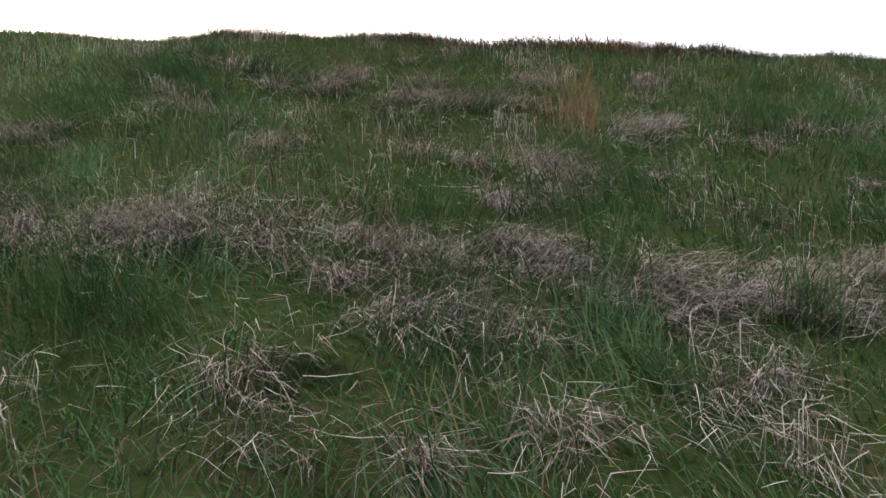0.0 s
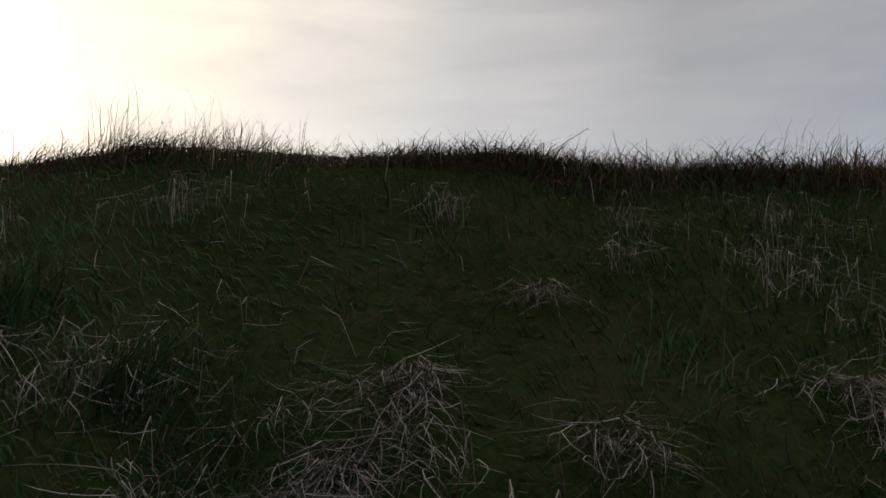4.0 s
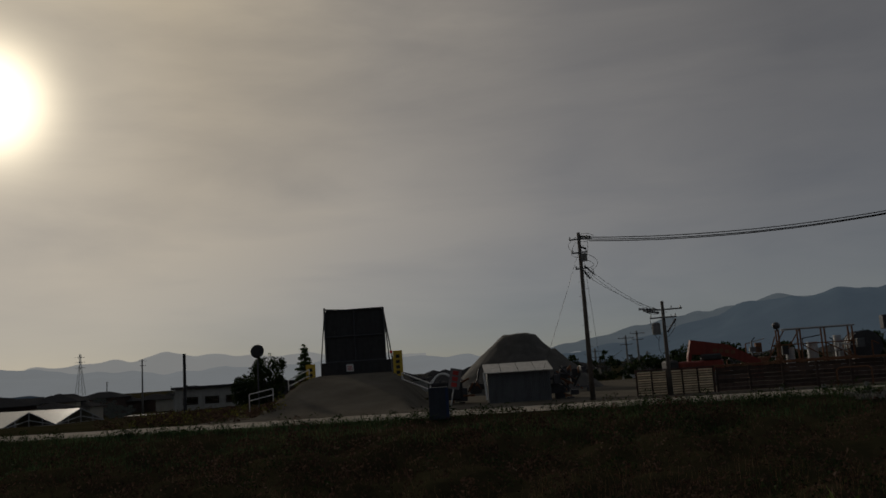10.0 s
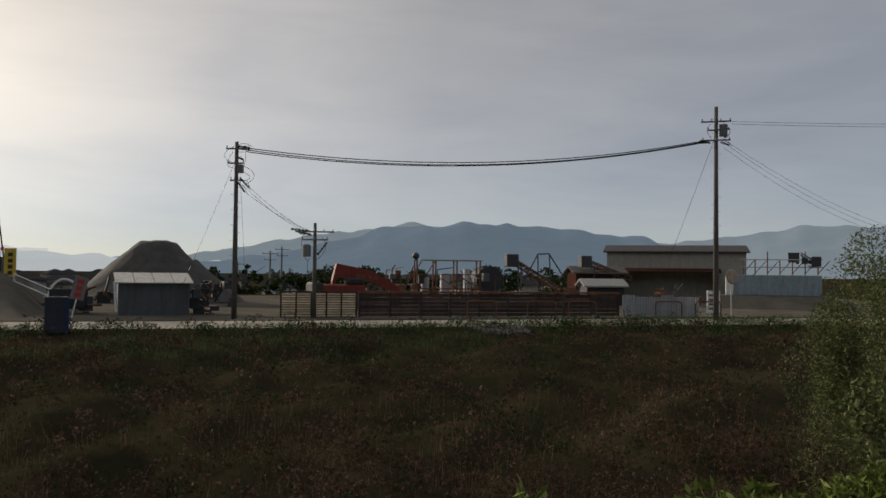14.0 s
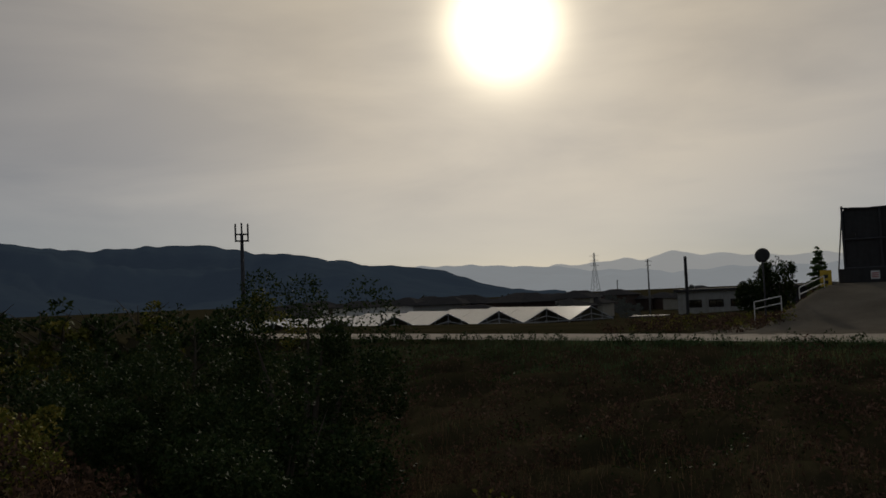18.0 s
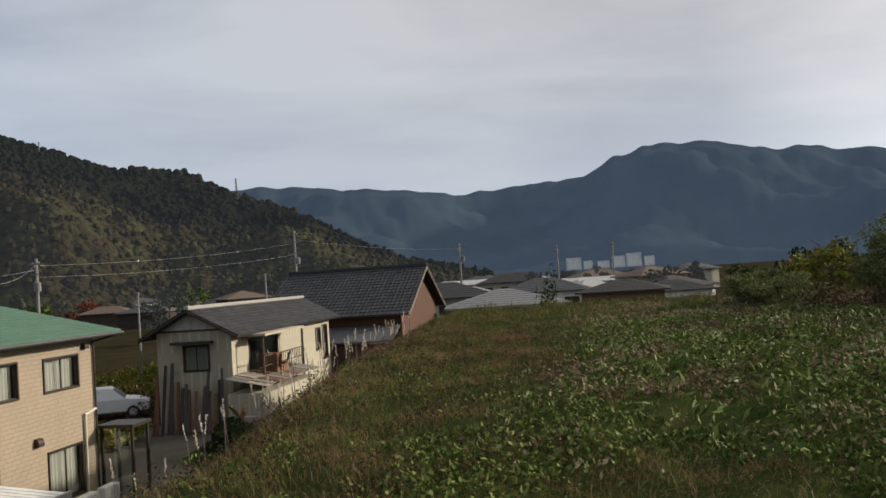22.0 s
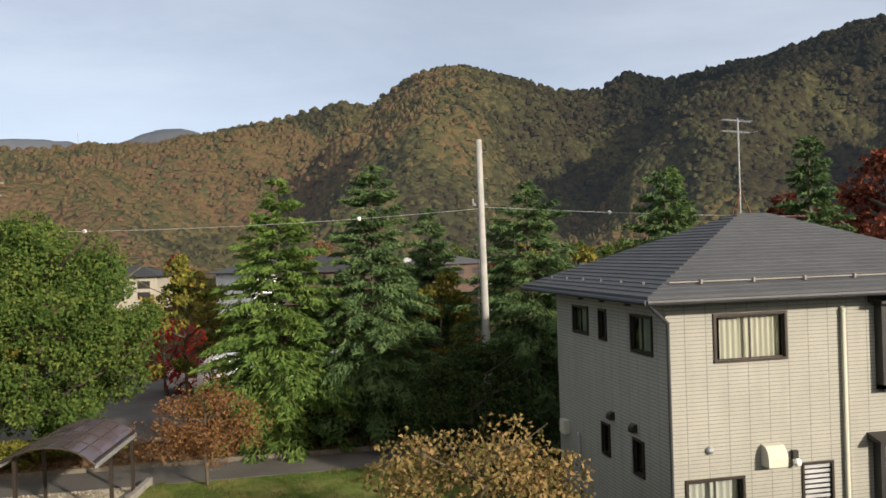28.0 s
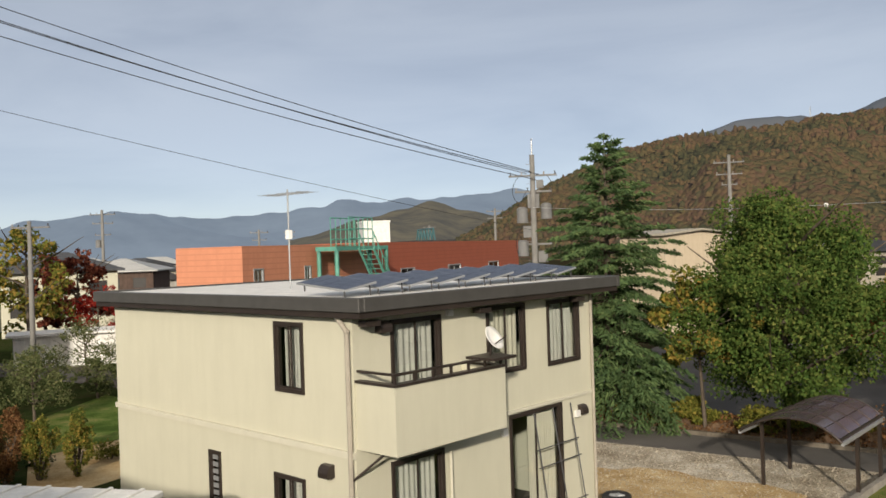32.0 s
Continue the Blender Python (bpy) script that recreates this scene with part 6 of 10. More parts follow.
    bmesh.ops.create_uvsphere(bm, u_segments=10, v_segments=6, radius=0.085, matrix=Matrix.Translation((X(-9.78), y1 + 0.13, z(-2.28))))
    lamp = part("wall_lamp", bm, WHITEPAINT, th, "small white globe wall lamp")
    bm = B()
    sbox(bm, "N", y1, X(-9.83), X(-9.73), 0, 0.09, z(-2.22), z(-2.08))
    part("bracket", bm, BAYBLACK, lamp)
    for s, zz in ((Y(-14.9), z(-1.82)), (Y(-13.9), z(-1.86)),):
        hood(th, "E", x1, s, zz, 0.2, 0.17, BRONZE)
    for s in (Y(-16.3), Y(-15.2), Y(-14.0)):
        bm = B()
        sbox(bm, "E", x1, s - 0.06, s + 0.06, 0, 0.1, H - 0.2, H - 0.08)
        part("soffit_vent", bm, BRONZE, th)
    bm = B()
    sbox(bm, "E", x1, Y(-17.6), Y(-17.3), 0, 0.14, z(-2.6), z(-2.3))
    part("meter_box", bm, CREAMTRIM, th)
    downpipe(th, [(x1 + 0.06, Y(-16.6), 0.1), (x1 + 0.06, Y(-16.6), z(-2.5)), (x1 + 0.02, Y(-16.75), z(-2.45))], STEEL, 0.03, "water_pipe")
    antenna((ex0 + ex1) / 2 + 0.3, (ey0 + ey1) / 2, z(2.14) + G - 0.05, 2.3, "tall television antenna on the grey roof", turn=20)


grey_house()


def green_house():
    th = thing("green_roofed_house", pose(0, 0, G), "two-storey tan house with a green hipped roof", "house")
    z = lambda v: v - G
    x0, x1, y0, y1 = -24.75, -18.75, -20.4, -14.25
    H = z(0.48)
    front = [(-21.23, -19.61, z(-0.98), z(0.04)), (-23.95, -22.28, z(-1.0), z(0.0)), (-24.0, -22.33, z(-4.1), z(-2.6)), (-20.35, -19.62, z(-3.18), z(-2.58))]
    side = [(-16.64, -15.33, z(-0.84), z(-0.02)), (-16.66, -15.29, z(-3.35), z(-2.67))]
    wall(th, "N", y1, x0, x1, 0, H, front, TANSIDE)
    wall(th, "E", x1, y0, y1 - 0.141, 0, H, side, TANSIDE)
    wall(th, "W", x0, y0, y1 - 0.141, 0, H, [], TANSIDE)
    wall(th, "S", y0, x0 + 0.141, x1 - 0.141, 0, H, [], TANSIDE)
    floor_slab(th, x0 + 0.2, x1 - 0.2, y0 + 0.2, y1 - 0.5, (0.4, z(-2.2), H))
    for i, o in enumerate(front):
        window(th, "N", y1, *o, curtain=CURTAIN if i < 3 else None, louvre=(i == 3), sashes=1 if i == 3 else 2)
    for o in side:
        window(th, "E", x1, *o, curtain=CURTAIN)
    bm = B()
    box(bm, x0 - 0.03, x1 + 0.03, y0 - 0.03, y1 + 0.03, 0, 0.45)
    part("foundation", bm, CONCRETE, th)
    ex0, ex1, ey0, ey1 = -25.3, -18.15, -21.0, -13.6
    ez = z(0.58)
    hip_roof(th, ex0, ex1, ey0, ey1, ez, z(1.95), 0.9, GREENROOF, 20, "y")
    gutter(th, ex0 - 0.03, ex1 + 0.03, ey0 - 0.03, ey1 + 0.03, ez - 0.09, DARKSTEEL)
    for i in range(6):
        s = ex1 - 0.8 - i * 1.05
        bm = B()
        box(bm, s - 0.02, s + 0.02, ey1 - 0.48, ey1 - 0.38, ez + 0.1, ez + 0.2)
        part("snow_guard", bm, CONCRETE, th)
    for i in range(4):
        s = ey1 - 0.9 - i * 1.3
        bm = B()
        box(bm, ex1 - 0.48, ex1 - 0.38, s - 0.02, s + 0.02, ez + 0.1, ez + 0.2)
        part("snow_guard", bm, CONCRETE, th)
    downpipe(th, [(ex1 - 0.1, ey1, ez - 0.1), (x1 + 0.04, y1 + 0.05, ez - 0.3), (x1 + 0.04, y1 + 0.05, 0)], BRONZE)
    downpipe(th, [(ex0, ey1, ez - 0.1), (x0 + 0.06, y1 + 0.05, ez - 0.3), (x0 + 0.06, y1 + 0.05, 0)], BRONZE)
    downpipe(th, [(x0 + 0.1, y1 + 0.06, z(-1.75)), (-24.1, y1 + 0.06, z(-1.85)), (-24.1, y1 + 0.06, 0.1)], CREAMTRIM, 0.04, "conduit", "cream pipe bent along the wall")
    hood(th, "N", y1, -19.35, z(0.12), 0.22, 0.18, BRONZE)
    hood(th, "N", y1, -24.25, z(0.10), 0.22, 0.18, BRONZE)
    hood(th, "N", y1, -21.9, z(-2.35), 0.24, 0.22, BRONZE)
    hood(th, "E", x1, -14.9, z(-2.6), 0.32, 0.28, CREAMTRIM)
    bm = B()
    sbox(bm, "E", x1, -17.6, -16.9, 0.04, 0.1, z(-2.3), z(-1.35))
    part("blue_sheet", bm, plain("dark_blue_cloth", (0.02, 0.022, 0.05), rough=0.9), th, "dark blue sheet hung on the wall")
    antenna((ex0 + ex1) / 2 - 0.2, (ey0 + ey1) / 2 + 0.1, 1.9, 1.9, "television antenna on the green roof", turn=60)
    for x in (-23.4, -24.5):
        ac = thing("air_conditioner", pose(x, y1 + 0.45, G), "white outdoor air conditioner unit by the wall", "air conditioner", "air conditioners")
        bm = B()
        box(bm, -0.4, 0.4, -0.14, 0.14, 0.08, 0.66, bevel=0.02)
        part("casing", bm, WHITEPAINT, ac)
        bm = B()
        for k in range(3):
            r = 0.08 + 0.07 * k
            for i in range(16):
                a, b = 2 * math.pi * i / 16, 2 * math.pi * (i + 1) / 16
                bar(bm, (-0.1 + r * math.cos(a), 0.15, 0.37 + r * math.sin(a)), (-0.1 + r * math.cos(b), 0.15, 0.37 + r * math.sin(b)), 0.006, sides=4)
        part("grille", bm, DARKSTEEL, ac)
        bm = B()
        for s in (-0.3, 0.3):
            box(bm, s - 0.05, s + 0.05, -0.16, 0.16, 0, 0.08)
        part("feet", bm, CONCRETE, ac)


green_house()


def white_shed():
    th = thing("garden_shed", pose(-16.9, -11.6, G, 0, 0, 0), "white steel garden shed with a ribbed sloping roof", "shed")
    bm = B()
    box(bm, -0.95, 0.75, -0.75, 0.75, 0, 2.0)
    part("body", bm, WHITEPAINT, th)
    n = 9
    for i in range(n):
        bm = B()
        a = -1.05 + 1.9 * i / n
        vs = [bm.verts.new(p) for p in ((a + 0.01, -0.9, 2.2), (a + 1.9 / n - 0.03, -0.9, 2.2), (a + 1.9 / n - 0.03, 0.9, 2.0), (a + 0.01, 0.9, 2.0))]
        up = [bm.verts.new(v.co + Vector((0, 0, 0.06))) for v in vs]
        bm.faces.new(up)
        for k in range(4):
            bm.faces.new((vs[k], vs[(k + 1) % 4], up[(k + 1) % 4], up[k]))
        part("roof_panel", bm, WHITEPAINT, th)
    bm = B()
    box(bm, -1.08, 0.88, 0.9, 0.95, 1.94, 2.1)
    part("trim", bm, STEEL, th)
    bm = B()
    sbox(bm, "N", 0.75, -0.85, -0.1, 0, 0.02, 0.08, 1.85)
    part("door", bm, plain("pale_blue_steel", (0.55, 0.6, 0.64), rough=0.5), th)


white_shed()
CARPORT = plain("smoked_roof_panel", (0.085, 0.06, 0.075), 0.2, rough=0.14, bump=0, specular=1.0, by_object=0.5)


def cream_house():
    k = 1.06
    th = thing("cream_house", Matrix.Translation((-0.56 + k * (8.1 + 0.56), 0.38 + k * (-9.55 - 0.38), G)) @ Matrix.Rotation(math.atan2(-0.145, 0.99), 4, "Z"), "cream two-storey flat-roofed house with dark window frames", "house")
    z = lambda v: 1.57 + k * (v - 1.57) - G
    L, D = 7.95 * k, 6.65 * k
    H = z(0.5)
    s = lambda v: v * k
    north = [(s(1.24), s(2.04), z(-0.79), z(0.41)), (s(3.85), s(4.25), z(-3.3), z(-2.1)), (s(1.30), s(2.16), z(-3.4), z(-2.2))]
    west = [(-s(1.99), -s(0.80), z(-1.55), z(0.43)), (-s(4.36), -s(3.21), z(-0.82), z(0.47)), (-s(6.20), -s(5.08), z(-0.86), z(0.45)), (-s(5.49), -s(3.79), z(-3.75), z(-1.63)), (-s(1.97), -s(0.73), z(-3.75), z(-1.87))]
    wall(th, "N", 0.0, 0, L, 0, H, north, CREAMPAINT)
    wall(th, "W", 0.0, -D, -0.141, 0, H, west, CREAMPAINT)
    wall(th, "E", L, -D, -0.141, 0, H, [], CREAMPAINT)
    wall(th, "S", -D, 0.141, L - 0.141, 0, H, [], CREAMPAINT)
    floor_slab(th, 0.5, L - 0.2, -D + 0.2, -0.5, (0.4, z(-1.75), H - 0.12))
    for i, o in enumerate(north):
        window(th, "N", 0.0, *o, curtain=CURTAIN if i != 1 else None, sashes=1 if i == 1 else 2, louvre=(i == 1), width=0.07)
    for i, o in enumerate(west):
        window(th, "W", 0.0, *o, curtain=FABRIC if i in (1, 3) else CURTAIN, width=0.065, drawn=1.0 if i != 3 else 0.55)
    # flat roof with a deep dark fascia
    o, on = 0.5, 0.28
    z0, z1 = H + 0.02, H + 0.38
    fascia_paint = plain("dark_grey_fascia", (0.06, 0.058, 0.055), rough=0.5, bump=0.05)
    for a in ((-o, L + o, -D - o, -D - o + 0.12), (-o, L + o, on - 0.12, on), (-o, -o + 0.12, -D - o + 0.12, on - 0.12), (L + o - 0.12, L + o, -D - o + 0.12, on - 0.12)):
        bm = B()
        box(bm, a[0], a[1], a[2], a[3], z0 + 0.12, z1, bevel=0.015)
        part("fascia", bm, fascia_paint, th, "deep dark grey roof fascia")
    for a in ((-o + 0.05, L + o - 0.05, -D - o + 0.05, -D - o + 0.2), (-o + 0.05, L + o - 0.05, on - 0.2, on - 0.05), (-o + 0.05, -o + 0.2, -D - o + 0.2, on - 0.2), (L + o - 0.2, L + o - 0.05, -D - o + 0.2, on - 0.2)):
        bm = B()
        box(bm, *a, z0 + 0.02, z0 + 0.118)
        part("fascia_lower", bm, BRONZE, th)
    bm = B()
    box(bm, -o + 0.12, L + o - 0.12, -D - o + 0.12, on - 0.12, z0 + 0.125, z1 - 0.04)
    part("roof_deck", bm, plain("white_roof_sheet", (0.72, 0.70, 0.66), rough=0.6, stain=0.1), th, "pale sheeted roof deck")
    # solar panels in a row
    for i in range(9):
        pan = thing("solar_panel", th.matrix_basis @ pose(0.35 + 0.02 * i, -0.55 - i * 0.80, z1 - 0.04, -9, -5, 0), "blue-black tilted solar panel on the flat roof", "solar panel", "solar panels")
        bm = B()
        box(bm, 0, 1.35, -0.36, 0.36, 0.16, 0.195)
        part("frame", bm, STEEL, pan)
        cells = plain("solar_cells", (0.025, 0.032, 0.055), rough=0.3, bump=0, specular=0.45) if i == 0 else bpy.data.materials["solar_cells"]
        for a in range(4):
            for b in range(3):
                bm = B()
                box(bm, 0.025 + a * 0.328, 0.34 + a * 0.328, -0.34 + b * 0.228, -0.118 + b * 0.228, 0.195, 0.199)
                part("cell", bm, cells, pan)
        for x in (0.1, 1.2):
            bm = B()
            bar(bm, (x, -0.28, -0.06), (x, -0.28, 0.165), 0.018, sides=4)
            bar(bm, (x, 0.3, 0.04), (x, 0.3, 0.165), 0.018, sides=4)
            part("rack_leg", bm, DARKSTEEL, pan)
    # storey band
    zb = z(-1.62)
    bm = B()
    sbox(bm, "N", 0, 0, L, 0, 0.06, zb - 0.06, zb + 0.05)
    sbox(bm, "W", 0, -D, -s(3.7), 0, 0.045, zb + 0.02, zb + 0.08)
    part("storey_band", bm, CREAMTRIM, th)
    # balcony with a solid front
    b0, b1, out = -s(2.63), -s(0.03), 0.95
    zt, zl = z(-0.49), z(-1.53)
    bm = B()
    sbox(bm, "W", 0, b0, b1, out - 0.12, out, zl, zt)
    balcony = part("balcony", bm, CREAMPAINT, th, "cream solid-fronted balcony")
    for q in (b0, b1 - 0.12):
        bm = B()
        sbox(bm, "W", 0, q, q + 0.12, 0, out - 0.12, zl, zt)
        part("side_panel", bm, CREAMPAINT, balcony)
    bm = B()
    sbox(bm, "W", 0, b0 + 0.12, b1 - 0.12, 0, out - 0.12, zl, zl + 0.1)
    part("balcony_floor", bm, CREAMPAINT, balcony)
    bm = B()
    sbox(bm, "W", 0, b0 - 0.02, b1 + 0.02, out - 0.13, out + 0.02, zt, zt + 0.045)
    sbox(bm, "W", 0, b0 - 0.02, b0 + 0.12, 0, out - 0.13, zt, zt + 0.045)
    sbox(bm, "W", 0, b1 - 0.12, b1 + 0.02, 0, out - 0.13, zt, zt + 0.045)
    part("coping", bm, BRONZE, balcony)
    bm = B()
    sbox(bm, "W", 0, b0, b1, out - 0.09, out - 0.03, zt + 0.17, zt + 0.21)
    sbox(bm, "W", 0, b1 - 0.08, b1 - 0.03, 0, out - 0.09, zt + 0.17, zt + 0.21)
    for i in range(7):
        q = b0 + 0.05 + (b1 - b0 - 0.1) * i / 6
        sbox(bm, "W", 0, q - 0.02, q + 0.02, out - 0.08, out - 0.04, zt + 0.045, zt + 0.17)
    part("handrail", bm, BRONZE, balcony)
    # dish on its arm
    dish = thing("satellite_dish", th.matrix_basis @ pose(-out + 0.02, -s(2.32), zt + 0.40, 0, 0, 0), "white satellite dish fixed to the balcony rail", "satellite dish")
    bm = B()
    rings = []
    aim = Vector((-0.78, -0.12, 0.5)).normalized().to_track_quat("Z", "Y")
    for r, d in ((0.0, 0.0), (0.08, 0.012), (0.16, 0.04), (0.225, 0.075)):
        rings.append([bm.verts.new(aim @ Vector((r * math.cos(6.2832 * i / 20), r * math.sin(6.2832 * i / 20), d)) + Vector((0, 0, 0.12))) for i in range(20)] if r else [bm.verts.new(Vector((0, 0, 0.12)))])
    for i in range(20):
        bm.faces.new((rings[0][0], rings[1][i], rings[1][(i + 1) % 20]))
        for a, b in ((1, 2), (2, 3)):
            bm.faces.new((rings[a][i], rings[b][i], rings[b][(i + 1) % 20], rings[a][(i + 1) % 20]))
    bm.normal_update()
    bmesh.ops.solidify(bm, geom=bm.faces[:], thickness=0.012)
    part("reflector", bm, WHITEPAINT, dish, smooth=True)
    bm = B()
    bar(bm, (0.05, 0, -0.18), (0.0, 0, 0.1), 0.02)
    bar(bm, (0, 0, 0.0), aim @ Vector((0, -0.1, 0.3)) + Vector((0, 0, 0.12)), 0.012)
    box(bm, -0.3, 0.35, -0.32, 0.32, -0.22, -0.17)
    part("mount", bm, BRONZE, dish)
    # pipes, vents, brackets
    downpipe(th, [(0.25, 0.12, H + 0.05), (0.06, 0.07, H - 0.2), (0.06, 0.07, 0)], plain("beige_pipe", (0.33, 0.30, 0.25), rough=0.6), 0.045)
    downpipe(th, [(-0.05, -D + 0.05, H), (-0.05, -D + 0.05, 0)], bpy.data.materials["beige_pipe"], 0.035)
    downpipe(th, [(-0.06, -s(2.1), z(-1.95)), (-0.06, -s(2.1), 0.1)], CREAMTRIM, 0.03, "conduit")
    bm = B()
    bar(bm, (0.02, 0.05, z(-2.0)), (-0.5, -s(0.3), zl + 0.02), 0.022)
    part("brace", bm, BRONZE, th)
    hood(th, "N", 0, s(0.66), z(-2.05), 0.26, 0.22, BRONZE)
    hood(th, "W", 0, -s(0.6), z(0.25), 0.26, 0.2, BRONZE)
    hood(th, "W", 0, -s(6.18), z(-1.98), 0.22, 0.2, BRONZE)
    for q, zz in ((-s(2.2), z(0.38)), (-s(3.6), z(-1.98)), (-s(6.0), z(-2.02))):
        bm = B()
        sbox(bm, "W", 0, q - 0.07, q + 0.07, 0, 0.08, zz, zz + 0.14)
        part("vent_cap", bm, WHITEPAINT, th)
    for q in (-s(0.2), -s(2.9), -s(5.9)):
        bm = B()
        sbox(bm, "W", 0, q - 0.16, q + 0.16, 0.1, 0.3, H - 0.12, H - 0.02)
        part("soffit_vent", bm, BRONZE, th)
    # leaning trellis frame
    tr = thing("steel_trellis", th.matrix_basis @ pose(-0.25, -s(5.0), 0, 0, 0, 0), "thin steel trellis frame leaning before the window", "trellis")
    bm = B()
    for q in (-0.65, 0.0, 0.65):
        bar(bm, (-0.35, q, 0.02), (0.1, q, 2.85), 0.014, sides=5)
    for h in (0.9, 1.75, 2.1):
        bar(bm, (-0.35 + 0.45 * h / 2.85, -0.75, h), (-0.35 + 0.45 * h / 2.85, 0.75, h), 0.014, sides=5)
    part("frame", bm, DARKSTEEL, tr)
    # tyres stacked by the corner
    for i in range(3):
        ty = thing("tyre", th.matrix_basis @ pose(-0.45, -D - 0.15, 0.215 * i), "black rubber car tyre in a stack by the wall", "tyre", "stacked tyres")
        bm = B()
        prof = [(0.19, 0.03), (0.22, 0.0), (0.29, 0.0), (0.325, 0.03), (0.335, 0.1), (0.325, 0.18), (0.29, 0.21), (0.22, 0.21), (0.19, 0.18)]
        rr = [[bm.verts.new((r * math.cos(6.2832 * k / 24), r * math.sin(6.2832 * k / 24), h)) for r, h in prof] for k in range(24)]
        for k in range(24):
            for j in range(len(prof)):
                bm.faces.new((rr[k][j], rr[(k + 1) % 24][j], rr[(k + 1) % 24][(j + 1) % len(prof)], rr[k][(j + 1) % len(prof)]))
        bmesh.ops.recalc_face_normals(bm, faces=bm.faces)
        part("tread", bm, plain("tyre_rubber", (0.02, 0.02, 0.02), rough=0.8) if i == 0 else bpy.data.materials["tyre_rubber"], ty, smooth=True)
        bm = B()
        bmesh.ops.create_cone(bm, cap_ends=True, segments=20, radius1=0.185, radius2=0.185, depth=0.1, matrix=Matrix.Translation((0, 0, 0.12)))
        for k in range(5):
            a = 6.2832 * k / 5
            bar(bm, (0.04 * math.cos(a), 0.04 * math.sin(a), 0.18), (0.17 * math.cos(a), 0.17 * math.sin(a), 0.175), 0.02, sides=5)
        part("rim", bm, STEEL, ty)
    a = thing("roof_aerial", th.matrix_basis @ pose(4.6, -2.2, z1 - 0.04), "tall thin television aerial with long boom", "antenna")
    bm = B()
    bar(bm, (0, 0, 0), (0, 0, 2.2), 0.018, sides=6)
    part("mast", bm, STEEL, a)
    bm = B()
    bar(bm, (-0.75, 0, 2.1), (0.75, 0, 2.1), 0.012, sides=5)
    for i in range(9):
        x = -0.7 + 1.4 * i / 8
        bar(bm, (x, -0.3, 2.1), (x, 0.3, 2.1), 0.006, sides=4)
    part("aerial", bm, STEEL, a)
    bm = B()
    box(bm, -0.06, 0.06, -0.05, 0.05, 1.1, 1.3)
    part("amplifier_box", bm, WHITEPAINT, a)


cream_house()


def carport():
    th = thing("carport", pose(3.9, -21.85, G, 0, 0, -7), "open carport with a curved smoked roof on steel posts", "carport")
    w, d = 1.17, 1.68
    for x in (-1.12, 1.12):
        for y in (-1.45, 0.42):
            bm = B()
            box(bm, x - 0.04, x + 0.04, y - 0.04, y + 0.04, 0, 1.64)
            part("post", bm, BRONZE, th)
    n = 12
    arc = lambda i: (-w + 2 * w * i / n, 1.60 + 0.44 * (1 - abs(2 * i / n - 1) ** (2.6 if i < n / 2 else 1.9)))
    bays = 4
    for i in range(0, n, 2):
        for j in range(bays):
            bm = B()
            y0, y1 = -d + 2 * d / bays * j + 0.02, -d + 2 * d / bays * (j + 1) - 0.02
            for q in (i, i + 1):
                (xa, za), (xb, zb) = arc(q), arc(q + 1)
                vs = [bm.verts.new(p) for p in ((xa, y0, za), (xb, y0, zb), (xb, y1, zb), (xa, y1, za))]
                up = [bm.verts.new(v.co + Vector((0, 0, 0.012))) for v in vs]
                bm.faces.new(vs[::-1]), bm.faces.new(up)
                for r in range(4):
                    bm.faces.new((vs[r], vs[(r + 1) % 4], up[(r + 1) % 4], up[r]))
            part("roof_panel", bm, CARPORT, th)
    for j in range(bays + 1):
        y = -d + 2 * d * j / bays
        bm = B()
        for i in range(n):
            (xa, za), (xb, zb) = arc(i), arc(i + 1)
            bar(bm, (xa, y, za + 0.01), (xb, y, zb + 0.01), 0.024, sides=6)
        part("rib", bm, BRONZE, th)
    for i in (2, 4, 6, 8, 10):
        (xa, za) = arc(i)
        bm = B()
        bar(bm, (xa, -d, za + 0.016), (xa, d, za + 0.016), 0.012, sides=4)
        part("glazing_bar", bm, BRONZE, th)
    for x in (-w, w):
        bm = B()
        box(bm, x - 0.03, x + 0.03, -d, d, 1.55, 1.63)
        part("edge_beam", bm, STEEL, th)
    for x in (-1.12, 1.12):
        bm = B()
        box(bm, x - 0.025, x + 0.025, -d, d, 1.64, 1.70)
        part("beam", bm, BRONZE, th)


carport()


# ---- the works across the ditch ----
POLE_FITTING = plain("weathered_pole_fittings", (0.17, 0.17, 0.17), rough=0.75, bump=0.1, stain=0.2)


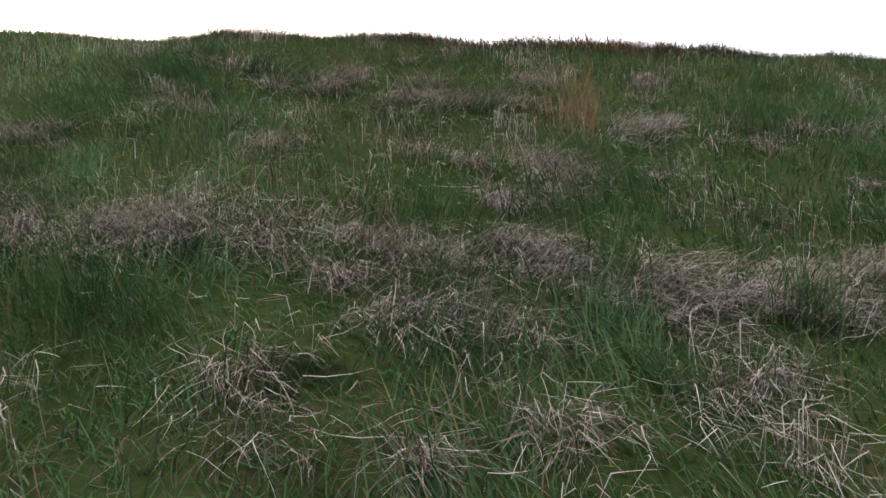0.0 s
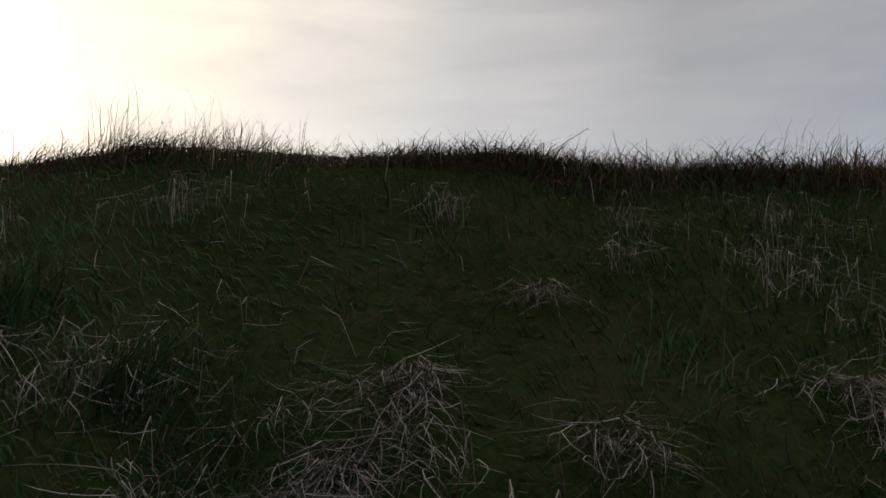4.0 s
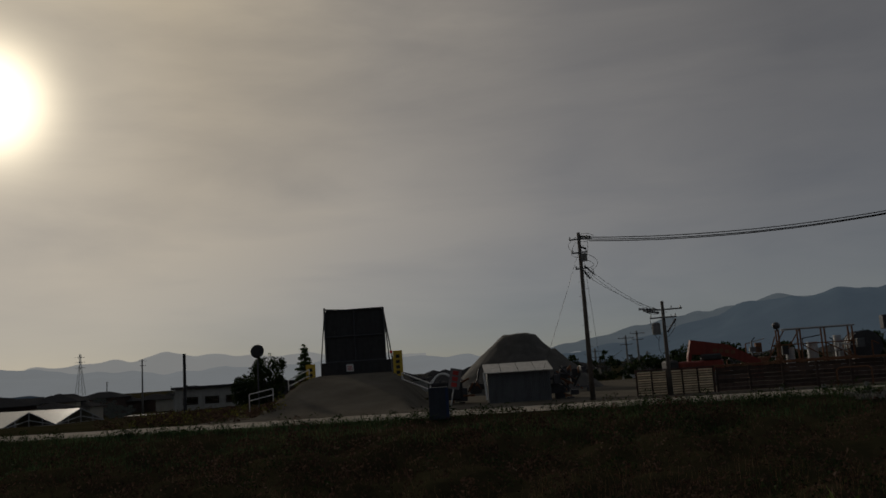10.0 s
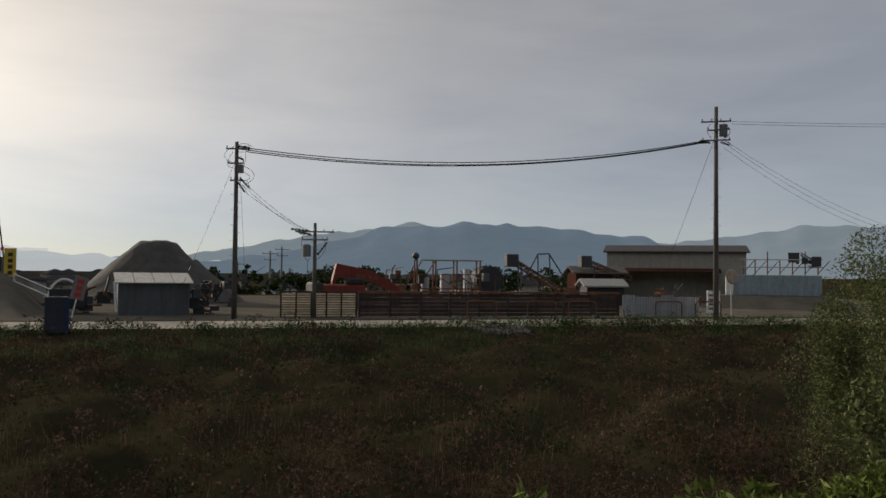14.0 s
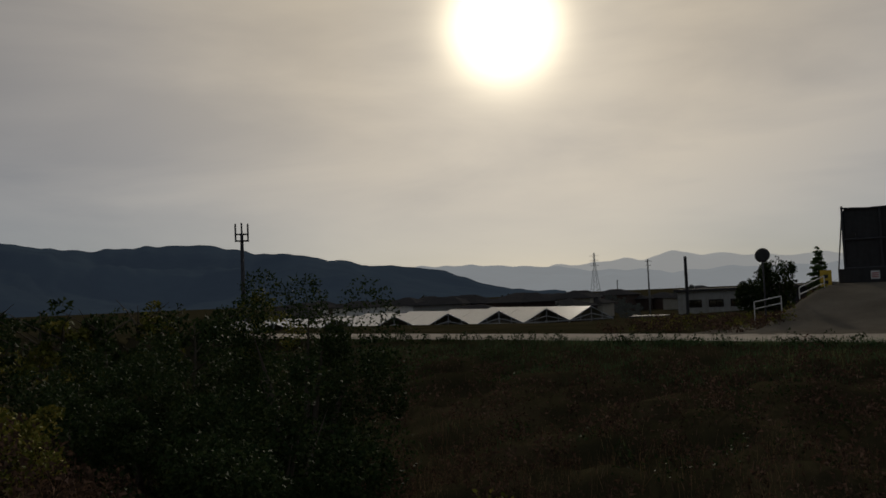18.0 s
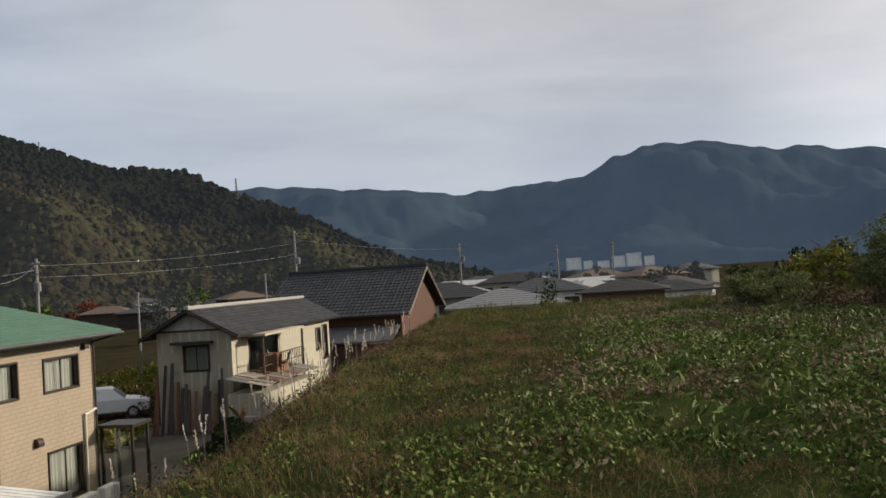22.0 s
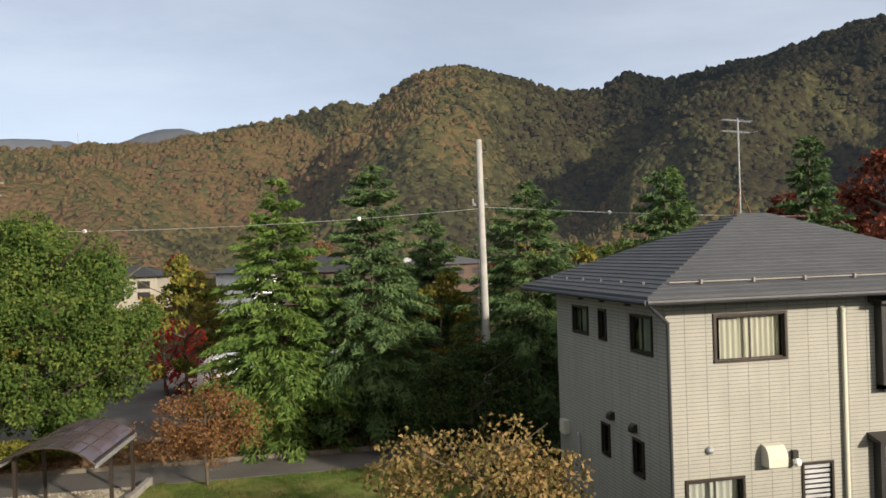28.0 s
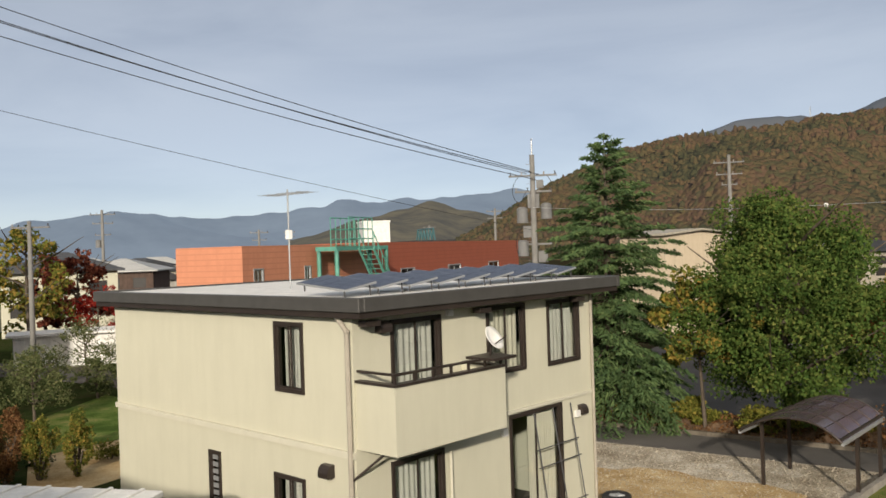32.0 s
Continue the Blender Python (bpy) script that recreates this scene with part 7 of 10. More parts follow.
def utility_pole(x, y, z, h, label, arms=(), transformer=None, turn=0.0, r=0.15, lean=0.0, steps=True, group="utility poles", mat=None, boxes=()):
    th = thing("utility_pole", pose(x, y, z, 0, lean, turn), label, "utility pole", group)
    bm = B()
    bar(bm, (0, 0, -0.3), (0, 0, h), r, r * 0.62, 12)
    part("shaft", bm, mat or POLE_CONCRETE, th, smooth=True)
    for zz, half, kind in arms:
        bm = B()
        box(bm, -half, half, -0.06 - r * 0.7, 0.02 - r * 0.7, zz - 0.04, zz + 0.04)
        arm = part("crossarm", bm, POLE_FITTING, th)
        n = kind
        for i in range(n):
            s = -half * 0.92 + 2 * half * 0.92 * i / max(n - 1, 1)
            bm = B()
            for k in range(3):
                bar(bm, (s, -0.02 - r * 0.7, zz + 0.04 + 0.05 * k), (s, -0.02 - r * 0.7, zz + 0.075 + 0.05 * k), 0.045, 0.03, 7)
            part("insulator", bm, CONCRETE if i % 2 else DARKSTEEL, arm)
    if transformer:
        for zz, off in transformer:
            bm = B()
            bmesh.ops.create_cone(bm, cap_ends=True, segments=14, radius1=0.24, radius2=0.24, depth=0.62, matrix=Matrix.Translation((off, -0.1, zz)))
            bmesh.ops.create_cone(bm, cap_ends=True, segments=14, radius1=0.25, radius2=0.12, depth=0.08, matrix=Matrix.Translation((off, -0.1, zz + 0.35)))
            part("transformer", bm, POLE_FITTING, th, "grey can transformer", smooth=False)
    for zz, s, w, hh in boxes:
        bm = B()
        box(bm, s - w / 2, s + w / 2, -0.2 - r, -r * 0.5, zz, zz + hh)
        part("switch_box", bm, POLE_FITTING, th)
    if steps:
        bm = B()
        for i in range(int(h * 2)):
            a = 0.0 if i % 2 else math.pi
            zz = 1.8 + i * 0.42
            if zz < h - 0.3:
                bar(bm, (math.cos(a) * r * 0.8, 0, zz), (math.cos(a) * (r + 0.12), 0, zz), 0.009, sides=4)
        part("step_bolts", bm, POLE_FITTING, th)
    return th


def loops(th, pts, r=0.012):
    """Slack jumper leads, as short bowed tubes."""
    for a, b, bow in pts:
        bm = B()
        a, b = Vector(a), Vector(b)
        prev = a
        for i in range(1, 9):
            s = i / 8
            p = a.lerp(b, s) + Vector(bow) * (4 * s * (1 - s))
            bar(bm, prev, p, r, sides=4, cap=False)
            prev = p
        part("jumper_lead", bm, WIRE, th)


pole_a = utility_pole(7.53, 47.3, -1.08, 9.75, "concrete utility pole with tangled leads beside the road", [(9.35, 0.55, 3), (8.55, 0.45, 2), (7.6, 0.3, 2)], None, -25, 0.16, boxes=((8.0, 0.28, 0.3, 0.45),), mat=BACKLITPOLE)
loops(pole_a, [((-0.15, 0, 9.5), (-0.1, 0, 8.5), (-0.55, 0, 0)), ((-0.2, 0, 9.2), (-0.15, 0, 8.3), (-0.35, 0, -0.2)), ((0.5, 0, 9.3), (0.15, 0, 8.2), (0.1, 0, -0.3)), ((0.2, 0, 8.5), (0.3, 0, 7.3), (0.75, 0, 0)), ((0.15, 0, 8.2), (0.35, 0, 7.6), (0.5, 0, -0.1)), ((0.3, 0, 7.6), (0.75, 0, 7.1), (0.1, 0, 0.2)), ((0.2, 0, 7.4), (0.6, 0, 6.9), (0.05, 0, 0.1)), ((0.1, 0, 9.6), (0.9, 0, 9.45), (0, 0, 0.12)), ((0.1, 0, 9.2), (0.9, 0, 9.4), (0, 0, -0.1))])
for a, b in (((0.1, 0, 9.5), (0.75, 0, 9.42)), ((0.1, 0, 9.38), (0.75, 0, 9.3)), ((0.12, 0, 7.5), (0.5, 0, 6.95)), ((0.2, 0, 7.75), (0.75, 0, 7.2)), ((0.05, 0, 8.9), (0.4, 0, 8.75))):
    bm = B()
    a, b = Vector(a), Vector(b)
    for i in range(5):
        bar(bm, a.lerp(b, i / 5), a.lerp(b, (i + 0.75) / 5), 0.07, 0.045, 7)
    bar(bm, a, b, 0.02, sides=5)
    part("strain_insulator", bm, DARKSTEEL, pole_a)
pole_b = utility_pole(34.0, 39.4, -1.08, 12.6, "tall concrete utility pole with crossarms by the works", [(11.7, 0.85, 4), (11.2, 0.5, 2), (10.6, 0.8, 3)], None, -40, 0.17, boxes=((10.8, 0.4, 0.45, 0.7),), mat=BACKLITPOLE)
loops(pole_b, [((0.3, 0, 11.7), (0.6, 0, 10.8), (0.3, 0, 0)), ((0.5, 0, 11.5), (0.35, 0, 10.6), (0.35, 0, 0)), ((-0.3, 0, 11.6), (-0.2, 0, 10.7), (-0.25, 0, 0)), ((0.1, 0, 10.6), (0.9, 0, 10.2), (0.1, 0, 0.1))])
pole_c = utility_pole(11.98, 47.2, -1.08, 5.4, "short utility pole with a transformer beside the slatted fence", [(4.9, 1.1, 5), (4.45, 0.75, 3)], [(3.8, -0.45)], -20, 0.14, mat=BACKLITPOLE)
loops(pole_c, [((-0.6, 0, 4.9), (-0.4, 0, 3.2), (-0.25, 0, 0)), ((0.4, 0, 4.6), (0.1, 0, 3.3), (0.35, 0, 0)), ((-0.3, 0, 3.4), (-0.1, 0, 2.0), (-0.2, 0, 0)), ((-1.1, 0, 4.95), (-0.2, 0, 4.7), (0, 0, -0.12))])


def cable_set(label, runs, r=0.022, group="overhead cables", mat=None):
    for a, b, sag in runs:
        th = thing("overhead_cable", pose(*a), label, "cable", group)
        wire("strand", ((0, 0, 0), Vector(b) - Vector(a)), r, mat or WIRE, th, sag, 26)


for a, b in (((-0.9, 0, 10.62), (-0.3, 0, 10.6)), ((-0.85, 0, 10.5), (-0.3, 0, 10.48)), ((0.25, 0, 10.5), (0.75, 0, 10.3)), ((0.2, 0, 11.3), (0.8, 0, 11.25)), ((0.2, 0, 11.05), (0.55, 0, 10.75))):
    bm = B()
    a, b = Vector(a), Vector(b)
    for i in range(5):
        bar(bm, a.lerp(b, i / 5), a.lerp(b, (i + 0.75) / 5), 0.07, 0.045, 7)
    bar(bm, a, b, 0.02, sides=5)
    part("strain_insulator", bm, DARKSTEEL, pole_b)
for a, b in (((-1.35, 0, 5.05), (-0.35, 0, 4.95)), ((-0.9, 0, 4.85), (-0.2, 0, 4.75)), ((0.15, 0, 3.6), (0.7, 0, 4.35))):
    bm = B()
    a, b = Vector(a), Vector(b)
    for i in range(5):
        bar(bm, a.lerp(b, i / 5), a.lerp(b, (i + 0.8) / 5), 0.075, 0.05, 7)
    bar(bm, a, b, 0.02, sides=5)
    part("strain_insulator", bm, DARKSTEEL, pole_c)
cable_set("black overhead cable slung between the poles", [((8.1, 47.1, 8.33), (33.6, 39.6, 9.55), 1.05), ((8.1, 47.1, 8.22), (33.6, 39.6, 9.5), 1.1), ((8.1, 47.1, 8.12), (33.6, 39.6, 9.45), 1.08)], 0.026)
cable_set("thin overhead wire running from the pole", [((8.0, 47.2, 6.4), (11.3, 47.4, 4.0), 0.15), ((8.0, 47.2, 6.2), (11.2, 47.4, 3.95), 0.2), ((7.9, 47.2, 6.0), (12.2, 47.2, 3.7), 0.25),
           ((34.8, 39.0, 10.65), (80, 12, 12.0), 0.9), ((34.8, 39.0, 10.5), (80, 12, 11.8), 0.9), ((34.4, 39.2, 9.6), (58, 46, 5.2), 0.6), ((34.4, 39.2, 9.4), (58, 46, 4.9), 0.7), ((34.4, 39.2, 9.1), (58, 46, 4.6), 0.8),
           ((7.4, 47.4, 7.4), (5.0, 49.0, 0.8), 0.05), ((33.9, 39.5, 9.5), (31.5, 40.5, 2.5), 0.05), ((7.7, 47.3, 7.4), (8.2, 47.6, 0.5), 0.0)], 0.010)
utility_pole(80, 12, -1.5, 14.0, "concrete utility pole beyond the works", [(13.6, 0.9, 3)], None, 30, 0.18)
utility_pole(58, 46, -1.08, 6.6, "short concrete utility pole in the works", [(6.3, 0.6, 3)], None, 60, 0.14)

DARKPANEL = plain("dark_sheet_panel", (0.035, 0.034, 0.035), 0.3, rough=0.65, bump=0.15, stain=0.3)
SHEDMETAL = plain("grey_corrugated_steel", (0.12, 0.125, 0.13), 0.15, rough=0.6, stain=0.35, bump=0.2)
PALESLAT = plain("pale_timber_slats", (0.76, 0.60, 0.40), 0.25, rough=0.85, by_object=0.4, stain=0.2)
BROWNBOARD = plain("dark_rusty_boards", (0.075, 0.05, 0.04), 0.35, rough=0.85, by_object=0.5, stain=0.3)


def hopper_screen():
    th = thing("hopper_screen", pose(-7.95, 64.6, 1.28), "dark steel panel screen over a loading hopper on the ramp", "screen")
    w = 2.32
    bm = B()
    box(bm, -2.75, 2.75, -0.2, 2.8, 0, 1.05)
    part("base", bm, DARKPANEL, th)
    bm = B()
    box(bm, -w + 0.05, w - 0.05, 0.09, 0.12, 1.0, 5.05)
    part("backing_sheet", bm, DARKPANEL, th)
    for i in range(2):
        for j in range(2):
            bm = B()
            x0, x1 = (-w + 0.12, -0.08) if i == 0 else (0.08, w - 0.1)
            z0 = 1.15 + j * 2.02
            box(bm, x0, x1, 0.02, 0.07, z0, z0 + 1.86 + 0.12 * (j == 1))
            part("panel", bm, DARKPANEL, th)
    for x0, z0, x1, z1 in ((-w, 1.0, -w, 5.35), (w, 1.0, w, 5.15), (0, 1.0, 0, 5.15), (-w, 1.08, w, 1.08), (-w, 3.05, w, 3.05), (-w, 5.2, -0.5, 5.08), (-0.5, 5.1, w, 5.12)):
        bm = B()
        bar(bm, (x0, -0.05, z0), (x1, -0.05, z1), 0.075, sides=6)
        part("frame_member", bm, DARKSTEEL, th)
    for s in (-1, 1):
        bm = B()
        bar(bm, (s * w, 0, 5.0), (s * (w + 0.5), 0.5, 1.0), 0.05, sides=6)
        bar(bm, (s * w, 0.3, 4.9), (s * (w + 0.1), 2.5, 1.0), 0.05, sides=6)
        part("brace", bm, DARKSTEEL, th)
    bm = B()
    box(bm, -0.75, -0.2, -0.24, -0.205, 0.3, 0.85)
    plate = part("notice_plate", bm, WHITEPAINT, th, "small white notice plate")
    bm = B()
    for k in range(3):
        box(bm, -0.68, -0.28, -0.252, -0.242, 0.4 + 0.13 * k, 0.46 + 0.13 * k)
    part("lettering", bm, plain("sign_red", (0.45, 0.05, 0.04), rough=0.6), plate)
    bm = B()
    box(bm, -1.95, -1.55, -0.03, 0.02, 3.05, 3.5)
    part("patch", bm, BAYBLACK, th)
    bm = B()
    bar(bm, (w + 0.45, -0.1, 1.5), (w + 0.45, -0.1, 1.72), 0.11, 0.09, 8)
    part("beacon", bm, plain("red_beacon", (0.6, 0.03, 0.02), rough=0.3), th)


hopper_screen()
for x, y, z, h, turn in ((-11.4, 63.8, 1.15, 1.15, 0), (-4.55, 62.6, 0.95, 1.95, 0)):
    th = thing("warning_board", pose(x, y, z, 0, 0, turn), "yellow upright warning board beside the ramp", "sign", "yellow boards")
    bm = B()
    box(bm, -0.36, 0.36, -0.03, 0.03, 0.05, h)
    board = part("board", bm, YELLOW, th)
    bm = B()
    for k in range(int(h / 0.4)):
        box(bm, -0.14, 0.14, -0.042, -0.032, 0.2 + 0.4 * k, 0.45 + 0.4 * k)
    part("lettering", bm, DARKPANEL, board)
    bm = B()
    for s in (-0.33, 0.33):
        bar(bm, (s, 0.05, -0.3), (s, 0.05, h), 0.025, sides=6)
    part("stand", bm, STEEL, th)


def handrail(pts, label, z_post=0.9):
    th = thing("handrail", pose(*pts[0]), label, "handrail", "ramp handrails")
    o = Vector(pts[0])
    for a, b in zip(pts, pts[1:]):
        a, b = Vector(a) - o, Vector(b) - o
        for f in (1.0, 0.5):
            bm = B()
            bar(bm, a + Vector((0, 0, z_post * f)), b + Vector((0, 0, z_post * f)), 0.035, sides=6)
            part("rail", bm, WHITEPAINT, th)
    for p in pts:
        p = Vector(p) - o
        bm = B()
        bar(bm, p - Vector((0, 0, 0.3)), p + Vector((0, 0, z_post)), 0.035, sides=6)
        part("post", bm, WHITEPAINT, th)


handrail([(-14.8, 58.0, -0.5), (-13.4, 59.3, -0.2)], "white tube handrail beside the ramp")
handrail([(-12.6, 61.0, 0.3), (-11.3, 62.5, 1.0)], "white tube handrail beside the ramp")
handrail([(-4.2, 61.0, 0.3), (-1.6, 56.0, -0.7)], "white tube handrail beside the ramp")


def roadside_bin():
    th = thing("roadside_cabinet", pose(-1.1, 38.9, -1.1, 0, 0, -4), "blue-grey steel cabinet standing on the verge", "cabinet")
    bm = B()
    box(bm, -0.44, 0.44, -0.3, 0.3, 0, 1.5, bevel=0.02)
    part("body", bm, plain("blue_grey_paint", (0.035, 0.04, 0.055), rough=0.55, stain=0.3), th)
    bm = B()
    box(bm, 0.36, 0.5, -0.32, -0.28, 0.05, 1.45)
    part("edge_strip", bm, plain("blue_plastic", (0.02, 0.035, 0.085), rough=0.6), th)
    sg = thing("no_entry_sign", pose(-0.65, 40.2, -1.08, 0, 12, -4), "white board with red lettering leaning by the road", "sign")
    bm = B()
    box(bm, -0.28, 0.28, -0.02, 0.02, 1.35, 2.35)
    bd = part("board", bm, plain("weathered_sign_board", (0.24, 0.21, 0.205), rough=0.8, stain=0.4), sg)
    bm = B()
    for k in range(3):
        box(bm, -0.14, 0.14, -0.032, -0.022, 1.46 + 0.29 * k, 1.66 + 0.29 * k)
    part("lettering", bm, bpy.data.materials["sign_red"], bd)
    bm = B()
    bar(bm, (0, 0.03, 0), (0, 0.03, 2.3), 0.03, sides=6)
    part("post", bm, STEEL, sg)


roadside_bin()


def corrugated(bm, x0, x1, y, z0, z1, n):
    """One sheet folded into n ribs, facing -y."""
    prof = []
    for i in range(n):
        a, s = x0 + (x1 - x0) * i / n, (x1 - x0) / n
        prof += [(a, y), (a + s * 0.12, y - 0.03), (a + s * 0.5, y - 0.03), (a + s * 0.62, y)]
    prof.append((x1, y))
    lo, hi = ([bm.verts.new((px, py, z)) for px, py in prof] for z in (z0, z1))
    for i in range(len(prof) - 1):
        bm.faces.new((lo[i], lo[i + 1], hi[i + 1], hi[i]))
    bm.normal_update()
    bmesh.ops.solidify(bm, geom=bm.faces[:], thickness=-0.003)


def metal_shed():
    th = thing("metal_shed", pose(1.75, 52.0, -1.08, 0, 0, 0), "small grey corrugated shed with a pale sloping roof", "shed")
    bm = B()
    corrugated(bm, 0, 3.95, 0.0, 0, 1.85, 34)
    part("front_sheet", bm, SHEDMETAL, th)
    bm = B()
    box(bm, 0, 3.95, 0.004, 2.6, 0, 1.85)
    part("body", bm, SHEDMETAL, th)
    for i in range(4):
        bm = B()
        a = -0.2 + 4.35 * i / 4
        vs = [bm.verts.new(p) for p in ((a + 0.02, -0.35, 1.86), (a + 4.35 / 4 - 0.02, -0.35, 1.86), (a + 4.35 / 4 - 0.02, 2.8, 2.42), (a + 0.02, 2.8, 2.42))]
        up = [bm.verts.new(v.co + Vector((0, 0, 0.05))) for v in vs]
        bm.faces.new(vs[::-1]), bm.faces.new(up)
        for k in range(4):
            bm.faces.new((vs[k], vs[(k + 1) % 4], up[(k + 1) % 4], up[k]))
        part("roof_sheet", bm, plain("pale_roof_sheet", (0.45, 0.43, 0.40), rough=0.6, stain=0.4) if i == 0 else bpy.data.materials["pale_roof_sheet"], th)
    bm = B()
    bar(bm, (-0.1, -0.1, 0.25), (-0.22, -0.25, 1.95), 0.07, sides=6)
    part("gable_post", bm, WHITEPAINT, th)


metal_shed()


def machine_heap(x, y, z, label, seed, n=26, size=(2.4, 1.5, 1.8), mat=None):
    """A stack of scrap machinery: beams, boxes and bent pipes."""
    rg = np.random.default_rng(seed)
    th = thing("scrap_machinery", pose(x, y, z), label, "machinery")
    for i in range(n):
        bm = B()
        w, d, h = size
        p = Vector((rg.uniform(-w, w) / 2, rg.uniform(-d, d) / 2, rg.uniform(0, h * 0.7)))
        if i % 3 == 0:
            a, b, c = rg.uniform(0.1, 0.45, 3)
            box(bm, p.x - a, p.x + a, p.y - b, p.y + b, max(p.z - c, 0), p.z + c, bevel=0.02)
            part("casing", bm, mat or DARKSTEEL, th)
        else:
            q = p + Vector((rg.uniform(-0.9, 0.9), rg.uniform(-0.5, 0.5), rg.uniform(-0.2, 0.9)))
            q.z = max(q.z, 0.05)
            bar(bm, p, q, rg.uniform(0.03, 0.08), sides=6)
            part("beam", bm, RUST if i % 2 else DARKSTEEL, th)
    return th


machine_heap(0.0, 55.0, -1.08, "dark scrap machinery beside the shed", 3, 30, (3.2, 2.0, 2.0))
machine_heap(6.9, 52.6, -1.08, "dark rusted machine behind the shed", 4, 30, (2.0, 1.6, 2.6))
th = thing("white_frame_cart", pose(-1.6, 54.0, -1.08, 0, 0, 0), "old vehicle wreck with bent white arch frames", "vehicle")
for k in (0.0, 0.9):
    bm = B()
    prev = None
    for i in range(10):
        a = math.pi * i / 9 * 0.75
        p = Vector((-0.9 * math.cos(a) + 0.5, k, 0.7 + 1.35 * math.sin(a)))
        if prev:
            bar(bm, prev, p, 0.075, sides=6)
        prev = p
    bar(bm, (-0.4, k, 0), (-0.4, k, 0.75), 0.075, sides=6)
    part("arch", bm, WHITEPAINT, th)
bm = B()
box(bm, -0.35, 1.7, -0.1, 1.0, 0.3, 1.5, bevel=0.08)
part("body", bm, DARKPANEL, th)


def gravel_pile():
    xs_, ys_ = np.linspace(-10, 10, 90), np.linspace(-9, 9, 80)
    def zf(X, Y):
        r = np.hypot(X, Y * 1.1)
        z = np.minimum(5.05, 6.35 - r * 0.9) + 0.10 * wave(X, Y, 1.3) + 0.05 * wave(X, Y, 3.7, 1)
        k = smooth01((r - 7.0) / 3)
        return np.maximum(z - 0.35 * smooth01(X / 3) * (r < 3), -0.1) * (1 - k) - 0.1 * k
    th = thing("gravel_pile", pose(5.6, 74.0, -1.08), "big grey cone of crushed gravel in the yard", "gravel pile")
    ob = grid_mesh("mound", xs_, ys_, zf, plain("grey_crushed_gravel", (0.075, 0.07, 0.063), 0.35, scale=1.2, fine=9, rough=0.95, bump=1.0), th)
    low = machine_heap(8.6, 63.5, -1.08, "row of old stone blocks and fittings", 8, 8, (3, 1, 0.6))


gravel_pile()


def fence_y(x):
    return 48.2 - 0.165 * (x - 10.3)


def slat_fence():
    turn = math.degrees(math.atan(-0.165))
    th = thing("slatted_fence", pose(10.3, fence_y(10.3), -1.08, 0, 0, turn), "pale horizontal timber slat fence along the road", "fence")
    for i in range(6):
        bm = B()
        box(bm, i * 0.865 - 0.04, i * 0.865 + 0.04, -0.05, 0.05, 0, 1.46)
        part("post", bm, BROWNBOARD, th)
    for i in range(5):
        for k in range(10):
            bm = B()
            box(bm, i * 0.865 + 0.05, i * 0.865 + 0.815, -0.03, 0.0, 0.06 + k * 0.138, 0.15 + k * 0.138)
            part("slat", bm, PALESLAT, th)
    bm = B()
    box(bm, -0.05, 4.4, 0.02, 0.06, 0.03, 1.4)
    part("backing", bm, RUST, th)
    bm = B()
    box(bm, -0.1, 4.45, -0.07, 0.09, 1.44, 1.52)
    part("cap_rail", bm, BROWNBOARD, th)
    th = thing("dark_board_fence", pose(14.75, fence_y(14.75), -1.08, 0, 0, turn), "dark rusty board fence along the works", "fence")
    n = 9
    for i in range(n + 1):
        bm = B()
        box(bm, i * 1.82 - 0.06, i * 1.82 + 0.06, -0.10, 0.05, 0, 1.5)
        part("post", bm, BROWNBOARD, th)
    for i in range(n):
        for k in range(6):
            bm = B()
            box(bm, i * 1.82 + 0.07, i * 1.82 + 1.75, -0.03, 0.0, 0.05 + k * 0.225, 0.26 + k * 0.225)
            part("board", bm, BROWNBOARD, th)
    bm = B()
    box(bm, -0.1, n * 1.82 + 0.1, -0.12, 0.09, 1.42, 1.54)
    part("cap_rail", bm, RUST, th)
    th = thing("sheet_fence", pose(31.2, fence_y(31.2), -1.08, 0, 0, turn), "pale grey corrugated sheet fence", "fence")
    for i in range(6):
        bm = B()
        corrugated(bm, i * 0.9 + 0.005, i * 0.9 + 0.89, 0, 0, 1.25 + 0.12 * (i % 3 == 0), 5)
        part("sheet", bm, plain("pale_grey_sheet", (0.34, 0.35, 0.35), rough=0.6, by_object=0.4, stain=0.3) if i == 0 else bpy.data.materials["pale_grey_sheet"], th)


slat_fence()
for i, x in enumerate((21.5, 25.2, 27.8, 33.5, 36.2)):
    th = thing("guard_hoop", pose(x, fence_y(x) - 1.3, -1.08, 0, 0, -9), "bent steel tube guard hoop by the road", "guard hoop", "guard hoops")
    bm = B()
    for a, b in (((-0.9, 0, -0.1), (-0.9, 0, 0.85)), ((-0.9, 0, 0.85), (-0.75, 0, 1.0)), ((-0.75, 0, 1.0), (0.75, 0, 1.0)), ((0.75, 0, 1.0), (0.9, 0, 0.85)), ((0.9, 0, 0.85), (0.9, 0, -0.1))):
        bar(bm, a, b, 0.045, sides=7)
    part("tube", bm, RUST, th)
for i in range(9):
    x = 17.0 + i * 2.1
    th = thing("kerb_block", pose(x, terrace_edge(x) + 6.6, -1.08), "small weathered concrete marker block", "marker block", "marker blocks")
    bm = B()
    box(bm, -0.1, 0.1, -0.08, 0.08, 0, 0.24, bevel=0.02)
    part("block", bm, POLE_CONCRETE, th)


